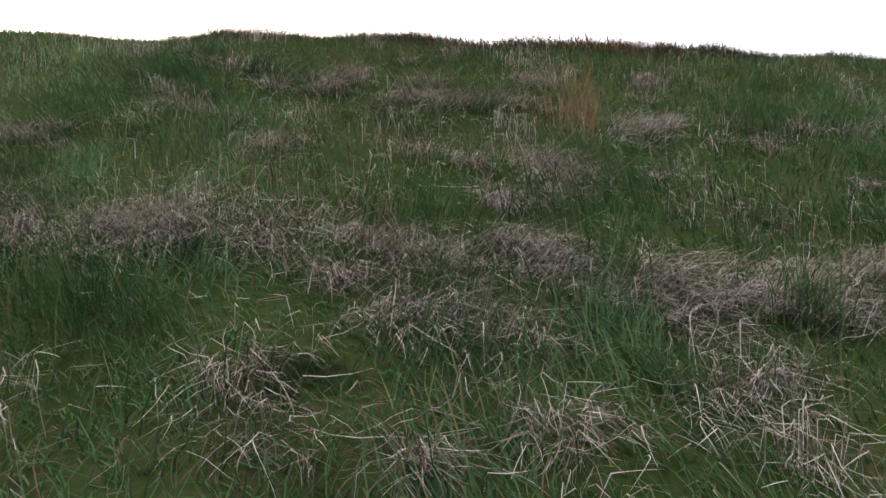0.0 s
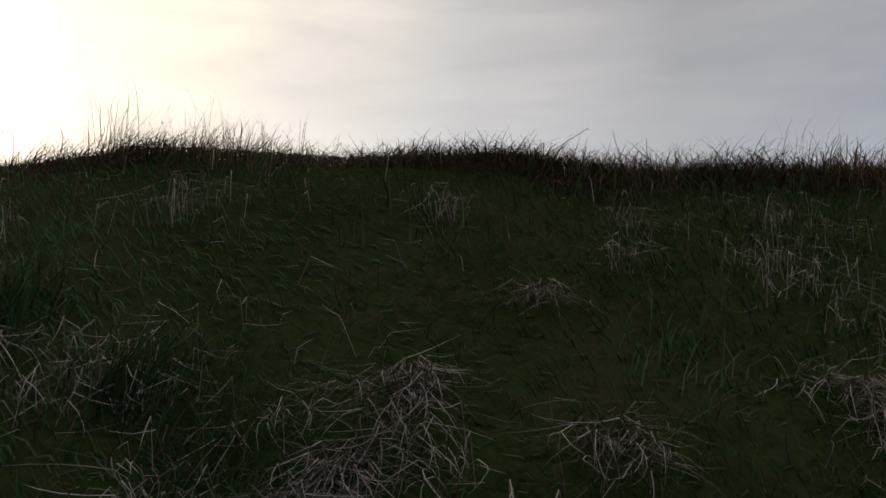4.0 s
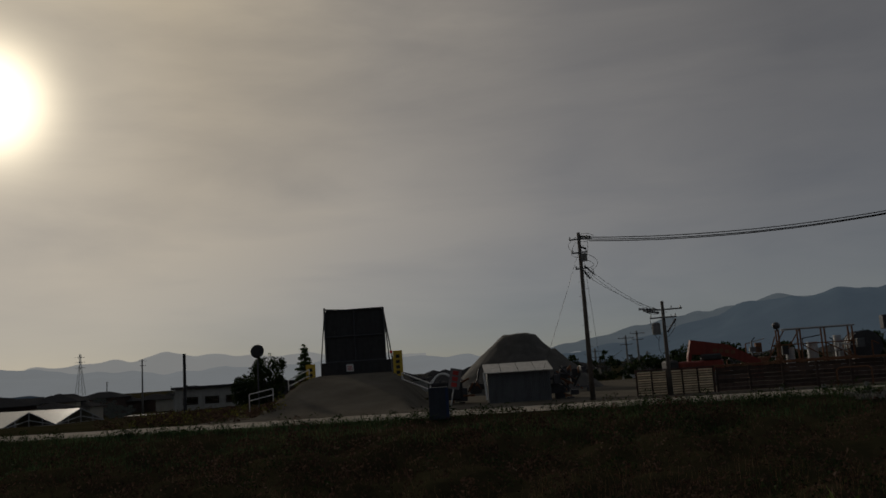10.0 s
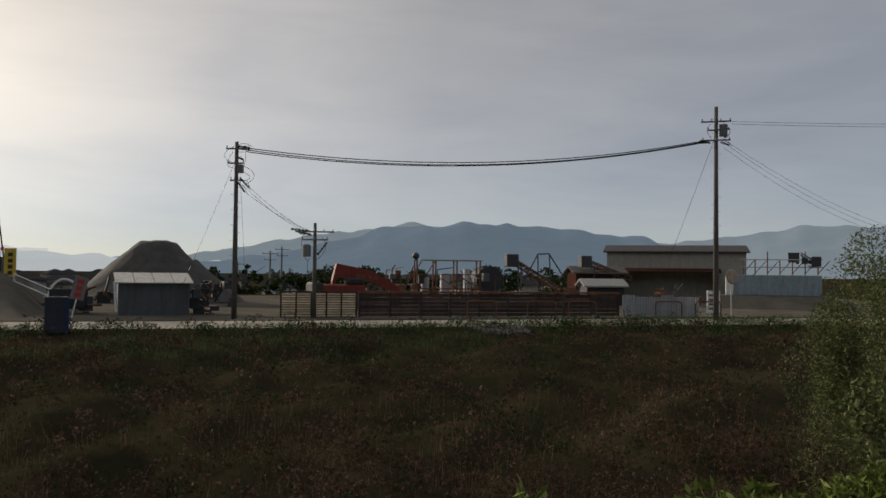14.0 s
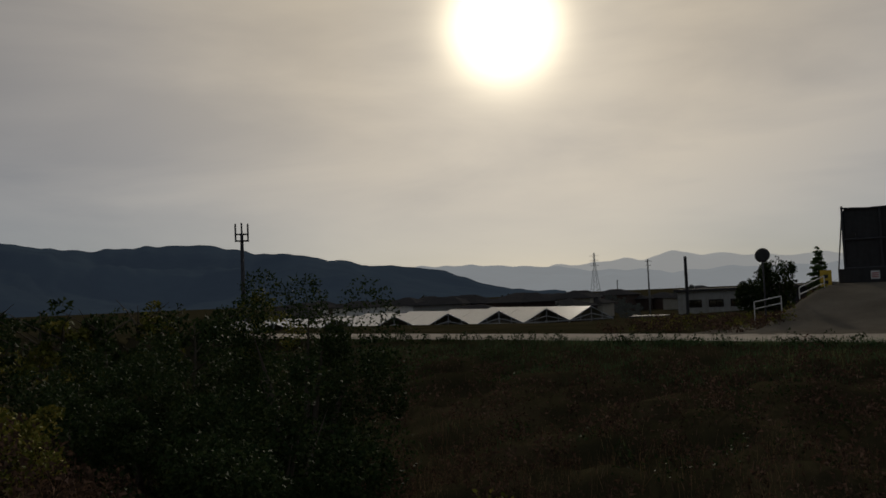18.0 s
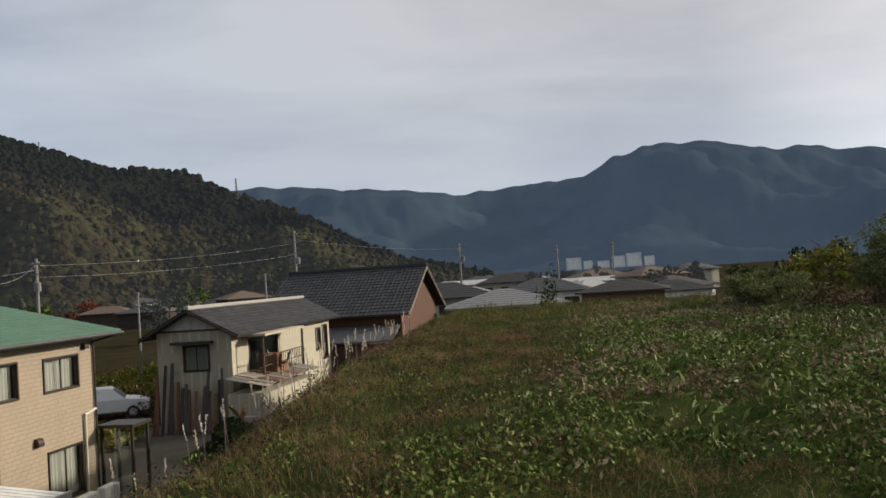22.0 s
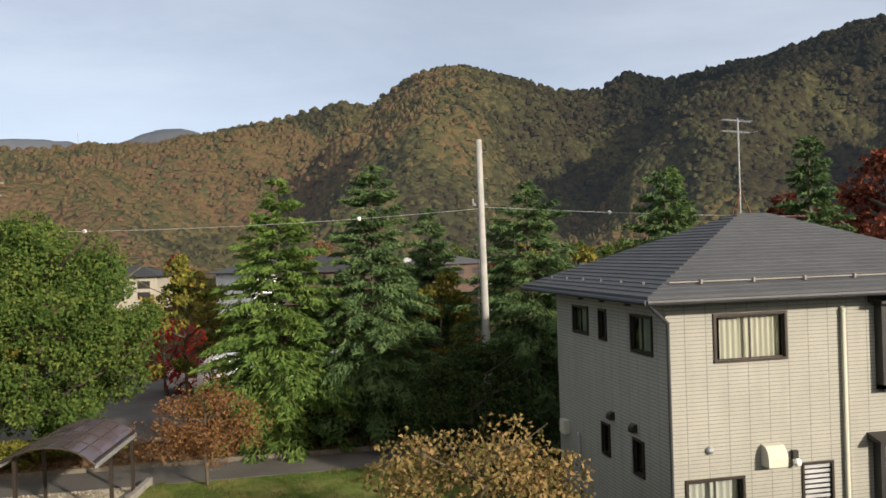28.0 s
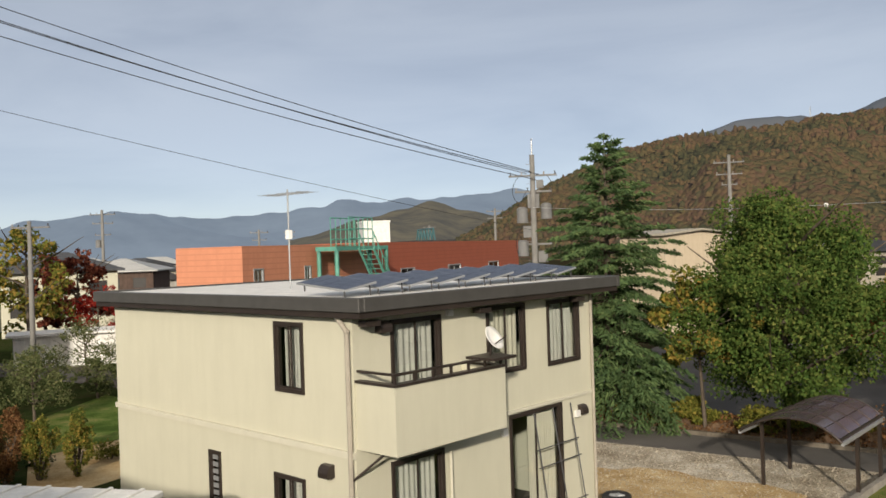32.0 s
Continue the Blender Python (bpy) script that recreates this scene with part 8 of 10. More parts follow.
def excavator():
    th = thing("excavator", pose(17.2, 59.0, -1.08, 0, 0, 0), "orange-red excavator with its boom lowered behind the fence", "excavator")
    for y in (-1.0, 1.0):
        bm = B()
        box(bm, -2.0, 2.0, y - 0.28, y + 0.28, 0, 0.85, bevel=0.2)
        part("track", bm, DARKSTEEL, th)
    bm = B()
    box(bm, -1.9, 1.3, -1.2, 1.2, 0.95, 1.75, bevel=0.12)
    part("upper_body", bm, ORANGE, th)
    bm = B()
    box(bm, -2.5, -1.8, -1.2, 1.2, 1.0, 1.9, bevel=0.15)
    part("counterweight", bm, DARKPANEL, th)
    bm = B()
    pts = [(-0.9, 1.5, 0.5), (-0.6, 2.75, 0.5), (2.0, 2.35, 0.42), (4.2, 1.25, 0.3)]
    for (xa, za, ra), (xb, zb, rb) in zip(pts, pts[1:]):
        vs = []
        for x, z, r in ((xa, za, ra), (xb, zb, rb)):
            vs.append([bm.verts.new((x, y, z + d)) for y, d in ((-0.22, -r), (0.22, -r), (0.22, r), (-0.22, r))])
        for k in range(4):
            bm.faces.new((vs[0][k], vs[0][(k + 1) % 4], vs[1][(k + 1) % 4], vs[1][k]))
        bm.faces.new(vs[0][::-1]), bm.faces.new(vs[1])
    boom = part("boom", bm, ORANGE, th)
    bm = B()
    bar(bm, (0.2, 0, 1.7), (1.9, 0, 2.7), 0.09, sides=8)
    part("ram", bm, STEEL, boom)
    bm = B()
    for k in range(4):
        box(bm, 0.9 + 0.42 * k, 1.2 + 0.42 * k, -0.235, -0.225, 2.3 - 0.07 * k, 2.55 - 0.07 * k)
    part("lettering", bm, RUST, boom)
    bm = B()
    box(bm, 3.8, 4.35, -0.2, 0.2, 0.2, 1.45, bevel=0.08)
    part("stick", bm, ORANGE, th)
    bm = B()
    box(bm, -0.1, 1.2, -1.2, -0.3, 1.75, 2.2, bevel=0.1)
    part("cab_base", bm, DARKPANEL, th)


excavator()


def process_plant():
    th = thing("process_plant", pose(25.6, 66.0, -1.08, 0, 0, -14), "rusty pipe framework and tanks of the works", "plant")
    for x in (0, 1.6, 3.4, 5.4):
        for y in (0, 1.6):
            bm = B()
            bar(bm, (x, y, 0), (x, y, 3.75), 0.07, sides=6)
            part("column", bm, RUST, th)
    for z in (1.3, 2.5, 3.72):
        for y in (0, 1.6):
            bm = B()
            bar(bm, (-0.3 if z < 3 else 0.4, y, z), (5.6, y, z), 0.08 if z > 3 else 0.05, sides=6)
            part("beam", bm, RUST if z < 3 else STEEL, th)
    for a, b in (((0, 0, 1.3), (1.6, 0, 3.7)), ((1.6, 0, 2.5), (3.4, 0, 1.3)), ((3.4, 0, 2.5), (5.4, 0, 1.3)), ((-0.9, 0, 1.5), (0.4, 0, 3.6)), ((-1.4, 0, 0.2), (-0.3, 0, 3.2))):
        bm = B()
        bar(bm, a, b, 0.05, sides=6)
        part("brace", bm, RUST, th)
    for x, r, h in ((0.8, 0.35, 1.9), (2.5, 0.42, 2.2), (4.4, 0.3, 2.6)):
        bm = B()
        bmesh.ops.create_cone(bm, cap_ends=True, segments=16, radius1=r, radius2=r, depth=h, matrix=Matrix.Translation((x, 0.8, h / 2 + 0.4)))
        part("vessel", bm, STEEL, th)
    bm = B()
    bmesh.ops.create_uvsphere(bm, u_segments=12, v_segments=8, radius=0.3, matrix=Matrix.Translation((-0.1, 0, 4.05)))
    bar(bm, (-0.1, 0, 3.6), (-0.1, 0, 4.0), 0.05)
    part("exhaust_ball", bm, DARKSTEEL, th)
    rg = np.random.default_rng(31)
    for k in range(16):
        x, y = rg.uniform(-2.6, 7.6), rg.uniform(-0.6, 2.4)
        h = rg.uniform(1.2, 3.0)
        bm = B()
        bar(bm, (x, y, 0), (x, y, h), rg.uniform(0.03, 0.07), sides=6)
        bar(bm, (x, y, h), (x + rg.uniform(-1.4, 1.4), y, h + rg.uniform(-0.3, 0.3)), 0.045, sides=6)
        part("pipe", bm, (RUST, DARKSTEEL, STEEL)[k % 3], th)
    for k in range(7):
        x, z = rg.uniform(-2.4, 6.4), rg.uniform(0.2, 2.2)
        bm = B()
        box(bm, x, x + rg.uniform(0.4, 1.2), -0.3, 0.6, z, z + rg.uniform(0.3, 0.8), bevel=0.02)
        part("housing", bm, (RUST, DARKPANEL, SHEDMETAL)[k % 3], th)
    tk = thing("rusty_tank", pose(32.3, 66.0, -1.08, 0, 0, -14), "big rusty horizontal tank with ribs", "tank")
    bm = B()
    bmesh.ops.create_cone(bm, cap_ends=True, segments=24, radius1=1.15, radius2=1.15, depth=3.0, matrix=Matrix.Translation((0, 1.0, 2.05)) @ Matrix.Rotation(radians(90), 4, "X"))
    part("shell", bm, SHEDMETAL, tk)
    for y in (-0.5, 0.5, 1.5, 2.5):
        bm = B()
        bmesh.ops.create_cone(bm, cap_ends=True, segments=24, radius1=1.2, radius2=1.2, depth=0.1, matrix=Matrix.Translation((0, y, 2.05)) @ Matrix.Rotation(radians(90), 4, "X"))
        part("rib", bm, DARKSTEEL, tk)
    bm = B()
    box(bm, -0.9, 0.9, -0.2, 2.2, 0, 1.1)
    part("cradle", bm, CONCRETE, tk)


process_plant()


def conveyor(x, y, a, b, label, truss=True):
    th = thing("conveyor", pose(x, y, -1.08, 0, 0, -14), label, "conveyor")
    a, b = Vector(a), Vector(b)
    for s in (-0.45, 0.45):
        bm = B()
        for dz in (0.0, 0.42):
            bar(bm, a + Vector((0, s, dz)), b + Vector((0, s, dz)), 0.06, sides=6)
        n = 9
        for i in range(n):
            p, q = a.lerp(b, i / n), a.lerp(b, (i + 1) / n)
            bar(bm, p + Vector((0, s, 0)), q + Vector((0, s, 0.42)), 0.035, sides=5)
        part("side_truss", bm, RUST, th)
    bm = B()
    d = b - a
    for i in range(16):
        p = a.lerp(b, (i + 0.5) / 16) + Vector((0, 0, 0.3))
        bar(bm, p + Vector((0, -0.4, 0)), p + Vector((0, 0.4, 0)), 0.09, sides=6)
    part("belt", bm, DARKSTEEL, th)
    bm = B()
    box(bm, a.x - 0.6, a.x + 0.4, -0.6, 0.6, a.z - 0.3, a.z + 0.75, bevel=0.05)
    part("head_box", bm, DARKSTEEL, th)
    for f in (0.15, 0.6):
        bm = B()
        p = a.lerp(b, f)
        for s in (-0.5, 0.5):
            bar(bm, (p.x, s, 0), (p.x, s, p.z), 0.06, sides=6)
        part("leg", bm, DARKSTEEL, th)


conveyor(32.6, 62.2, (0, 0, 3.5), (4.2, 0, 1.0), "inclined rusty truss conveyor")
conveyor(45.0, 66.0, (-2.5, 0, 3.6), (1.8, 0, 2.0), "dark conveyor head beyond the plant")
th = thing("truss_gantry", pose(34.0, 62.4, -1.08, 0, 0, -14), "angled steel gantry over the conveyor", "gantry")
for a, b in (((0, 0, 2.4), (1.0, 0, 4.3)), ((1.0, 0, 4.3), (2.0, 0, 4.35)), ((2.0, 0, 4.35), (2.2, 0, 0)), ((1.0, 0, 4.3), (1.1, 0, 0)), ((0, 0, 2.4), (2.1, 0, 3.2)), ((2.0, 0, 4.3), (3.4, 0, 2.2))):
    bm = B()
    bar(bm, a, b, 0.06, sides=6)
    part("member", bm, DARKSTEEL, th)


def low_shed(x, y, z, w, d, h, rise, label, wallm, roofm, turn=0.0, category="shed", name="works_shed", open_front=False):
    th = thing(name, pose(x, y, z, 0, 0, turn), label, category)
    bm = B()
    if open_front:
        box(bm, -w / 2, -w / 2 + 0.15, -d / 2, d / 2, 0, h)
        box(bm, w / 2 - 0.15, w / 2, -d / 2, d / 2, 0, h)
        box(bm, -w / 2 + 0.15, w / 2 - 0.15, d / 2 - 0.15, d / 2, 0, h)
    else:
        box(bm, -w / 2, w / 2, -d / 2, d / 2, 0, h)
    part("wall", bm, wallm, th)
    bm = B()
    o = 0.35
    e = [(-w / 2 - o, -d / 2 - o, h), (w / 2 + o, -d / 2 - o, h), (w / 2 + o, 0, h + rise), (-w / 2 - o, 0, h + rise), (w / 2 + o, d / 2 + o, h), (-w / 2 - o, d / 2 + o, h)]
    lo = [bm.verts.new(p) for p in e]
    hi = [bm.verts.new((p[0], p[1], p[2] + 0.14)) for p in e]
    for f in ((0, 1, 2, 3), (3, 2, 4, 5)):
        bm.faces.new([hi[i] for i in f])
        bm.faces.new([lo[i] for i in f][::-1])
    for i, j in ((0, 1), (1, 2), (2, 4), (4, 5), (5, 3), (3, 0)):
        bm.faces.new((lo[i], lo[j], hi[j], hi[i]))
    part("roof", bm, roofm, th)
    for s in (-1, 1):
        bm = B()
        bm.faces.new([bm.verts.new(p) for p in ((s * w / 2, -d / 2, h), (s * w / 2, d / 2, h), (s * w / 2, 0, h + rise * 0.9))])
        part("gable", bm, wallm, th)
    return th


BEIGE = plain("beige_cladding", (0.36, 0.33, 0.27), 0.1, rough=0.75, stain=0.25)
DARKROOF = plain("dark_roofing", (0.045, 0.042, 0.042), 0.25, rough=0.8, stain=0.2)
GREYDUST = plain("dusty_grey_roof", (0.13, 0.125, 0.115), 0.25, rough=0.9, stain=0.3, specular=0.0)
DARKRED = plain("dark_red_sheet", (0.055, 0.026, 0.02), 0.3, rough=0.9, stain=0.3, specular=0.0)
low_shed(57, 72.0, -1.08, 13.5, 8, 4.9, 0.75, "long beige works building with a dark roof", BEIGE, DARKROOF, -38, "building", "works_building")
low_shed(53.2, 68.5, -1.08, 9.5, 3.0, 2.9, 0.3, "open dark-red lean-to before the works building", DARKRED, DARKRED, -38, "building", "lean_to", True)
low_shed(41.6, 62.6, -1.08, 3.2, 3.0, 1.55, 0.6, "small hut with a pale hipped roof", DARKPANEL, plain("pale_grey_roof", (0.30, 0.29, 0.27), rough=0.6, stain=0.2), -20)
low_shed(44.5, 68.0, -1.08, 4.5, 4.0, 2.7, 0.6, "weathered brown shed in the works", DARKRED, GREYDUST, -20)
plinth = thing("earth_plinth", pose(52.5, 53.4, -1.08, 0, 0, -45), "low bank of bare earth under the blue tank", "earth bank")
bm = B()
vs = [bm.verts.new((sx * w, sy * d, z)) for z, w, d in ((0, 5.6, 3.6), (1.05, 4.3, 2.2)) for sx, sy in ((-1, -1), (1, -1), (1, 1), (-1, 1))]
for f in ((4, 5, 6, 7), (0, 1, 5, 4), (1, 2, 6, 5), (2, 3, 7, 6), (3, 0, 4, 7)):
    bm.faces.new([vs[i] for i in f])
part("bank", bm, DUST, plinth)
th = thing("blue_tank", pose(52.5, 53.4, -0.03, 0, 0, -45), "pale blue steel water tank with a white end", "tank")
bm = B()
box(bm, -3.2, 3.4, -1.4, 1.4, 0, 1.7, bevel=0.05)
part("body", bm, plain("faded_blue_paint", (0.27, 0.33, 0.36), rough=0.6, stain=0.35), th)
bm = B()
box(bm, -3.9, -3.25, -1.4, 1.4, 0, 1.65, bevel=0.05)
part("end_cap", bm, WHITEPAINT, th)
sc = thing("scaffold", pose(55.0, 55.5, 1.7, 0, 0, -45), "rusty scaffold and pipes above the tank", "scaffold")
for i in range(7):
    bm = B()
    x = -3 + i
    bar(bm, (x, 0, 0), (x, 0, 1.3 + 0.7 * (i % 3 == 2)), 0.05, sides=6)
    bar(bm, (x, 0, 0.1), (x + 0.9, 0, 1.2), 0.035, sides=5)
    part("upright", bm, RUST, sc)
for z in (0.65, 1.3):
    bm = B()
    bar(bm, (-3.2, 0, z), (3.4, 0, z), 0.05, sides=6)
    part("ledger", bm, STEEL, sc)
machine_heap(0, 0, 0, "rusty machine parts on the scaffold", 9, 14, (3.0, 0.8, 1.3)).matrix_basis = pose(56.5, 54.5, 2.3, 0, 0, -45)
machine_heap(36.5, 60, -1.08, "orange and rusty machine parts behind the fence", 10, 24, (5, 2, 1.8), RUST)
machine_heap(48, 60, -1.08, "timber and machine parts in the yard", 11, 24, (6, 2, 1.9), RUST)
machine_heap(22.5, 63, -1.08, "rusty machine parts behind the fence", 12, 22, (5, 2, 1.9), RUST)
rf = thing("round_mirror", pose(38.3, 42.8, -1.08), "round mirror on a post seen from behind", "mirror")
bm = B()
bmesh.ops.create_cone(bm, cap_ends=True, segments=24, radius1=0.5, radius2=0.42, depth=0.08, matrix=Matrix.Translation((0, 0, 2.6)) @ Matrix.Rotation(radians(80), 4, "X"))
part("disc", bm, plain("faded_disc", (0.33, 0.27, 0.2), rough=0.7, stain=0.3), rf)
bm = B()
bar(bm, (0, 0.08, 0), (0, 0.08, 2.6), 0.04)
part("post", bm, STEEL, rf)
th = thing("notice_board", pose(36.6, 42.6, -1.08, 0, 0, -10), "weathered white notice board by the gate", "sign")
bm = B()
box(bm, -0.45, 0.45, -0.03, 0.03, 0.3, 1.7)
part("board", bm, WHITEPAINT, th)
bm = B()
for k in range(4):
    box(bm, -0.35, 0.2 + 0.04 * k, -0.042, -0.032, 0.5 + 0.28 * k, 0.62 + 0.28 * k)
part("lettering", bm, RUST, th)

# left part: mirror, post, huts, greenhouse
mr = thing("traffic_mirror", pose(-15.2, 62.5, -1.0, 0, 0, 0), "round convex traffic mirror on a post seen from behind", "mirror")
bm = B()
bmesh.ops.create_cone(bm, cap_ends=True, segments=24, radius1=0.52, radius2=0.40, depth=0.14, matrix=Matrix.Translation((0, 0, 4.55)) @ Matrix.Rotation(radians(80), 4, "X"))
part("disc", bm, DARKPANEL, mr)
bm = B()
bar(bm, (0, 0.1, -0.5), (0, 0.1, 4.5), 0.06)
part("post", bm, DARKSTEEL, mr)
th = thing("wooden_post", pose(-25.9, 78.5, -2.6), "tall bare dark wooden post", "post")
bm = B()
bar(bm, (0, 0, -0.5), (0, 0, 6.95), 0.16, 0.14, 9)
part("shaft", bm, DARKPANEL, th)


def flat_building(x, y, z, w, d, h, turn, label, wallm, wins, roof=0.35, name="works_office"):
    th = thing(name, pose(x, y, z, 0, 0, turn), label, "building")
    ops = [(a, b, c, e) for a, b, c, e in wins]
    wall(th, "S", -d / 2, -w / 2, w / 2, 0, h, ops, wallm)
    wall(th, "N", d / 2, -w / 2, w / 2, 0, h, [], wallm)
    wall(th, "E", w / 2, -d / 2 + 0.141, d / 2 - 0.141, 0, h, [], wallm)
    wall(th, "W", -w / 2, -d / 2 + 0.141, d / 2 - 0.141, 0, h, [], wallm)
    bm = B()
    box(bm, -w / 2 - roof, w / 2 + roof, -d / 2 - roof, d / 2 + roof, h + 0.002, h + 0.25)
    part("roof", bm, DARKROOF, th)
    for o in ops:
        window(th, "S", -d / 2, *o, curtain=None, width=0.08)
    return th


GREYWALL = plain("grey_render", (0.36, 0.345, 0.31), 0.12, rough=0.85, stain=0.3)
flat_building(-27.5, 93.5, -3.6, 7.5, 6, 4.6, 10, "long grey two-storey works office with a flat dark roof", GREYWALL, [(-2.9, -1.3, 2.9, 3.7), (-0.6, 0.9, 2.9, 3.7), (1.6, 3.0, 2.9, 3.7)])
flat_building(-18.5, 97.5, -3.2, 12, 6, 4.2, 5, "long dark building behind the trees", DARKPANEL, [])
flat_building(-34.3, 91.0, -4.2, 3.6, 3, 2.5, 12, "small grey hut with dark windows", GREYWALL, [(-0.9, -0.3, 0.9, 1.6), (0.5, 1.1, 0.9, 1.6)], 0.15, "small_hut")


def greenhouse():
    th = thing("greenhouse", pose(-44.2, 104.1, -4.72, 0, 0, 62), "long multi-gabled glasshouse with shining roof panes", "greenhouse")
    gl = plain("dusty_glass_sheet", (0.50, 0.50, 0.48), 0.1, rough=0.22, bump=0.05, specular=0.7)
    side = glass_material("greenhouse_glass", (0.55, 0.56, 0.55))
    w, eave, rise, deep = 6.9, 2.6, 1.65, 25.0
    for k in range(7):
        x1, x0 = -k * w, -(k + 1) * w
        xm = (x0 + x1) / 2
        for a, b in (((x0, eave), (xm, eave + rise)), ((xm, eave + rise), (x1, eave))):
            for j in range(4):
                bm = B()
                y0, y1 = deep / 4 * j + 0.04, deep / 4 * (j + 1) - 0.04
                vs = [bm.verts.new(p) for p in ((a[0], y0, a[1]), (b[0], y0, b[1]), (b[0], y1, b[1]), (a[0], y1, a[1]))]
                up = [bm.verts.new(v.co + Vector((0, 0, 0.03))) for v in vs]
                bm.faces.new(vs[::-1]), bm.faces.new(up)
                for q in range(4):
                    bm.faces.new((vs[q], vs[(q + 1) % 4], up[(q + 1) % 4], up[q]))
                part("roof_pane", bm, gl, th)
        bm = B()
        for p, q in (((x0, eave), (xm, eave + rise)), ((xm, eave + rise), (x1, eave)), ((x0, eave), (x1, eave)), ((x0, 0), (x0, eave)), ((x1, 0), (x1, eave)), ((xm, 0), (xm, eave + rise)), ((x0, eave), (xm, eave + rise * 0.45)), ((xm, eave + rise * 0.45), (x1, eave)), ((x0 + w / 4, eave), (x0 + w / 4, eave + rise / 2)), ((x1 - w / 4, eave), (x1 - w / 4, eave + rise / 2))):
            bar(bm, (p[0], -0.02, p[1]), (q[0], -0.02, q[1]), 0.06, sides=5)
        part("gable_frame", bm, STEEL, th)
        bm = B()
        vs = [bm.verts.new(p) for p in ((x0, 0.1, 0.1), (x1, 0.1, 0.1), (x1, 0.1, eave), (xm, 0.1, eave + rise), (x0, 0.1, eave))]
        bm.faces.new(vs)
        pn = part("gable_pane", bm, side, th)
        pn.visible_shadow = False
    bm = B()
    for i in range(14):
        bar(bm, (0.02, deep * i / 13, 0), (0.02, deep * i / 13, eave), 0.05, sides=5)
    bar(bm, (0.02, 0, eave), (0.02, deep, eave), 0.05, sides=5)
    part("side_frame", bm, STEEL, th)
    rg = np.random.default_rng(5)
    p = np.stack([rg.uniform(-46, -0.4, 5000), rg.uniform(0.5, 12, 5000), rg.uniform(0.1, 1.6, 5000)], 1)
    leaf_mesh("crop", p, 0.3, LEAF["dark"], th, rg)


greenhouse()


def car(x, y, z, turn, body, label, name="car"):
    th = thing(name, pose(x, y, z, 0, 0, turn), label, "car")
    L, W = 4.3, 1.7
    prof = [(-2.15, 0.35), (-2.15, 0.85), (-1.95, 1.0), (-1.75, 1.5), (-1.2, 1.62), (0.3, 1.6), (0.95, 1.05), (1.95, 0.92), (2.15, 0.7), (2.12, 0.35)]
    bm = B()
    rows = [[bm.verts.new((px_, s * (W / 2 - 0.12 * (pz > 1.1)), pz)) for px_, pz in prof] for s in (-1, 1)]
    n = len(prof)
    for i in range(n):
        j = (i + 1) % n
        bm.faces.new((rows[0][i], rows[0][j], rows[1][j], rows[1][i]))
    bm.faces.new(rows[0][::-1]), bm.faces.new(rows[1])
    bmesh.ops.recalc_face_normals(bm, faces=bm.faces)
    bmesh.ops.bevel(bm, geom=[e for e in bm.edges], offset=0.04, segments=2, affect="EDGES")
    part("body", bm, body, th)
    glassm = bpy.data.materials["car_glass"] if "car_glass" in bpy.data.materials else plain("car_glass", (0.012, 0.014, 0.016), rough=0.3, bump=0, specular=0.2)
    for s in (-1, 1):
        bm = B()
        for a, b in ((-1.6, -0.75), (-0.68, 0.25)):
            vs = [bm.verts.new(p) for p in ((a, s * 0.80, 1.06), (b + 0.3 * (b > 0), s * 0.80, 1.06), (b, s * 0.745, 1.46), (a + 0.12 * (a < -1), s * 0.745, 1.46))]
            up = [bm.verts.new(v.co + Vector((0, s * 0.015, 0))) for v in vs]
            bm.faces.new(up)
            for q in range(4):
                bm.faces.new((vs[q], vs[(q + 1) % 4], up[(q + 1) % 4], up[q]))
        part("side_window", bm, glassm, th)
    bm = B()
    vs = [bm.verts.new(p) for p in ((0.98, -0.68, 1.09), (0.98, 0.68, 1.09), (0.42, 0.62, 1.55), (0.42, -0.62, 1.55))]
    bm.faces.new(vs)
    part("windscreen", bm, glassm, th)
    bm = B()
    vs = [bm.verts.new(p) for p in ((-1.99, -0.66, 1.05), (-1.99, 0.66, 1.05), (-1.80, 0.6, 1.45), (-1.80, -0.6, 1.45))]
    bm.faces.new(vs)
    part("rear_window", bm, glassm, th)
    for xx in (-1.3, 1.35):
        for s in (-1, 1):
            bm = B()
            bmesh.ops.create_cone(bm, cap_ends=True, segments=18, radius1=0.32, radius2=0.32, depth=0.2, matrix=Matrix.Translation((xx, s * 0.78, 0.32)) @ Matrix.Rotation(radians(90), 4, "X"))
            wl = part("wheel", bm, bpy.data.materials["tyre_rubber"], th)
            bm = B()
            bmesh.ops.create_cone(bm, cap_ends=True, segments=14, radius1=0.2, radius2=0.2, depth=0.22, matrix=Matrix.Translation((xx, s * 0.78, 0.32)) @ Matrix.Rotation(radians(90), 4, "X"))
            part("rim", bm, STEEL, wl)
    for s in (-1, 1):
        bm = B()
        box(bm, 2.05, 2.17, s * 0.62 - 0.14, s * 0.62 + 0.14, 0.66, 0.8)
        part("headlight", bm, STEEL, th)
        bm = B()
        box(bm, -2.18, -2.1, s * 0.68 - 0.1, s * 0.68 + 0.1, 0.8, 1.0)
        part("tail_light", bm, bpy.data.materials["red_beacon"], th)
    return th


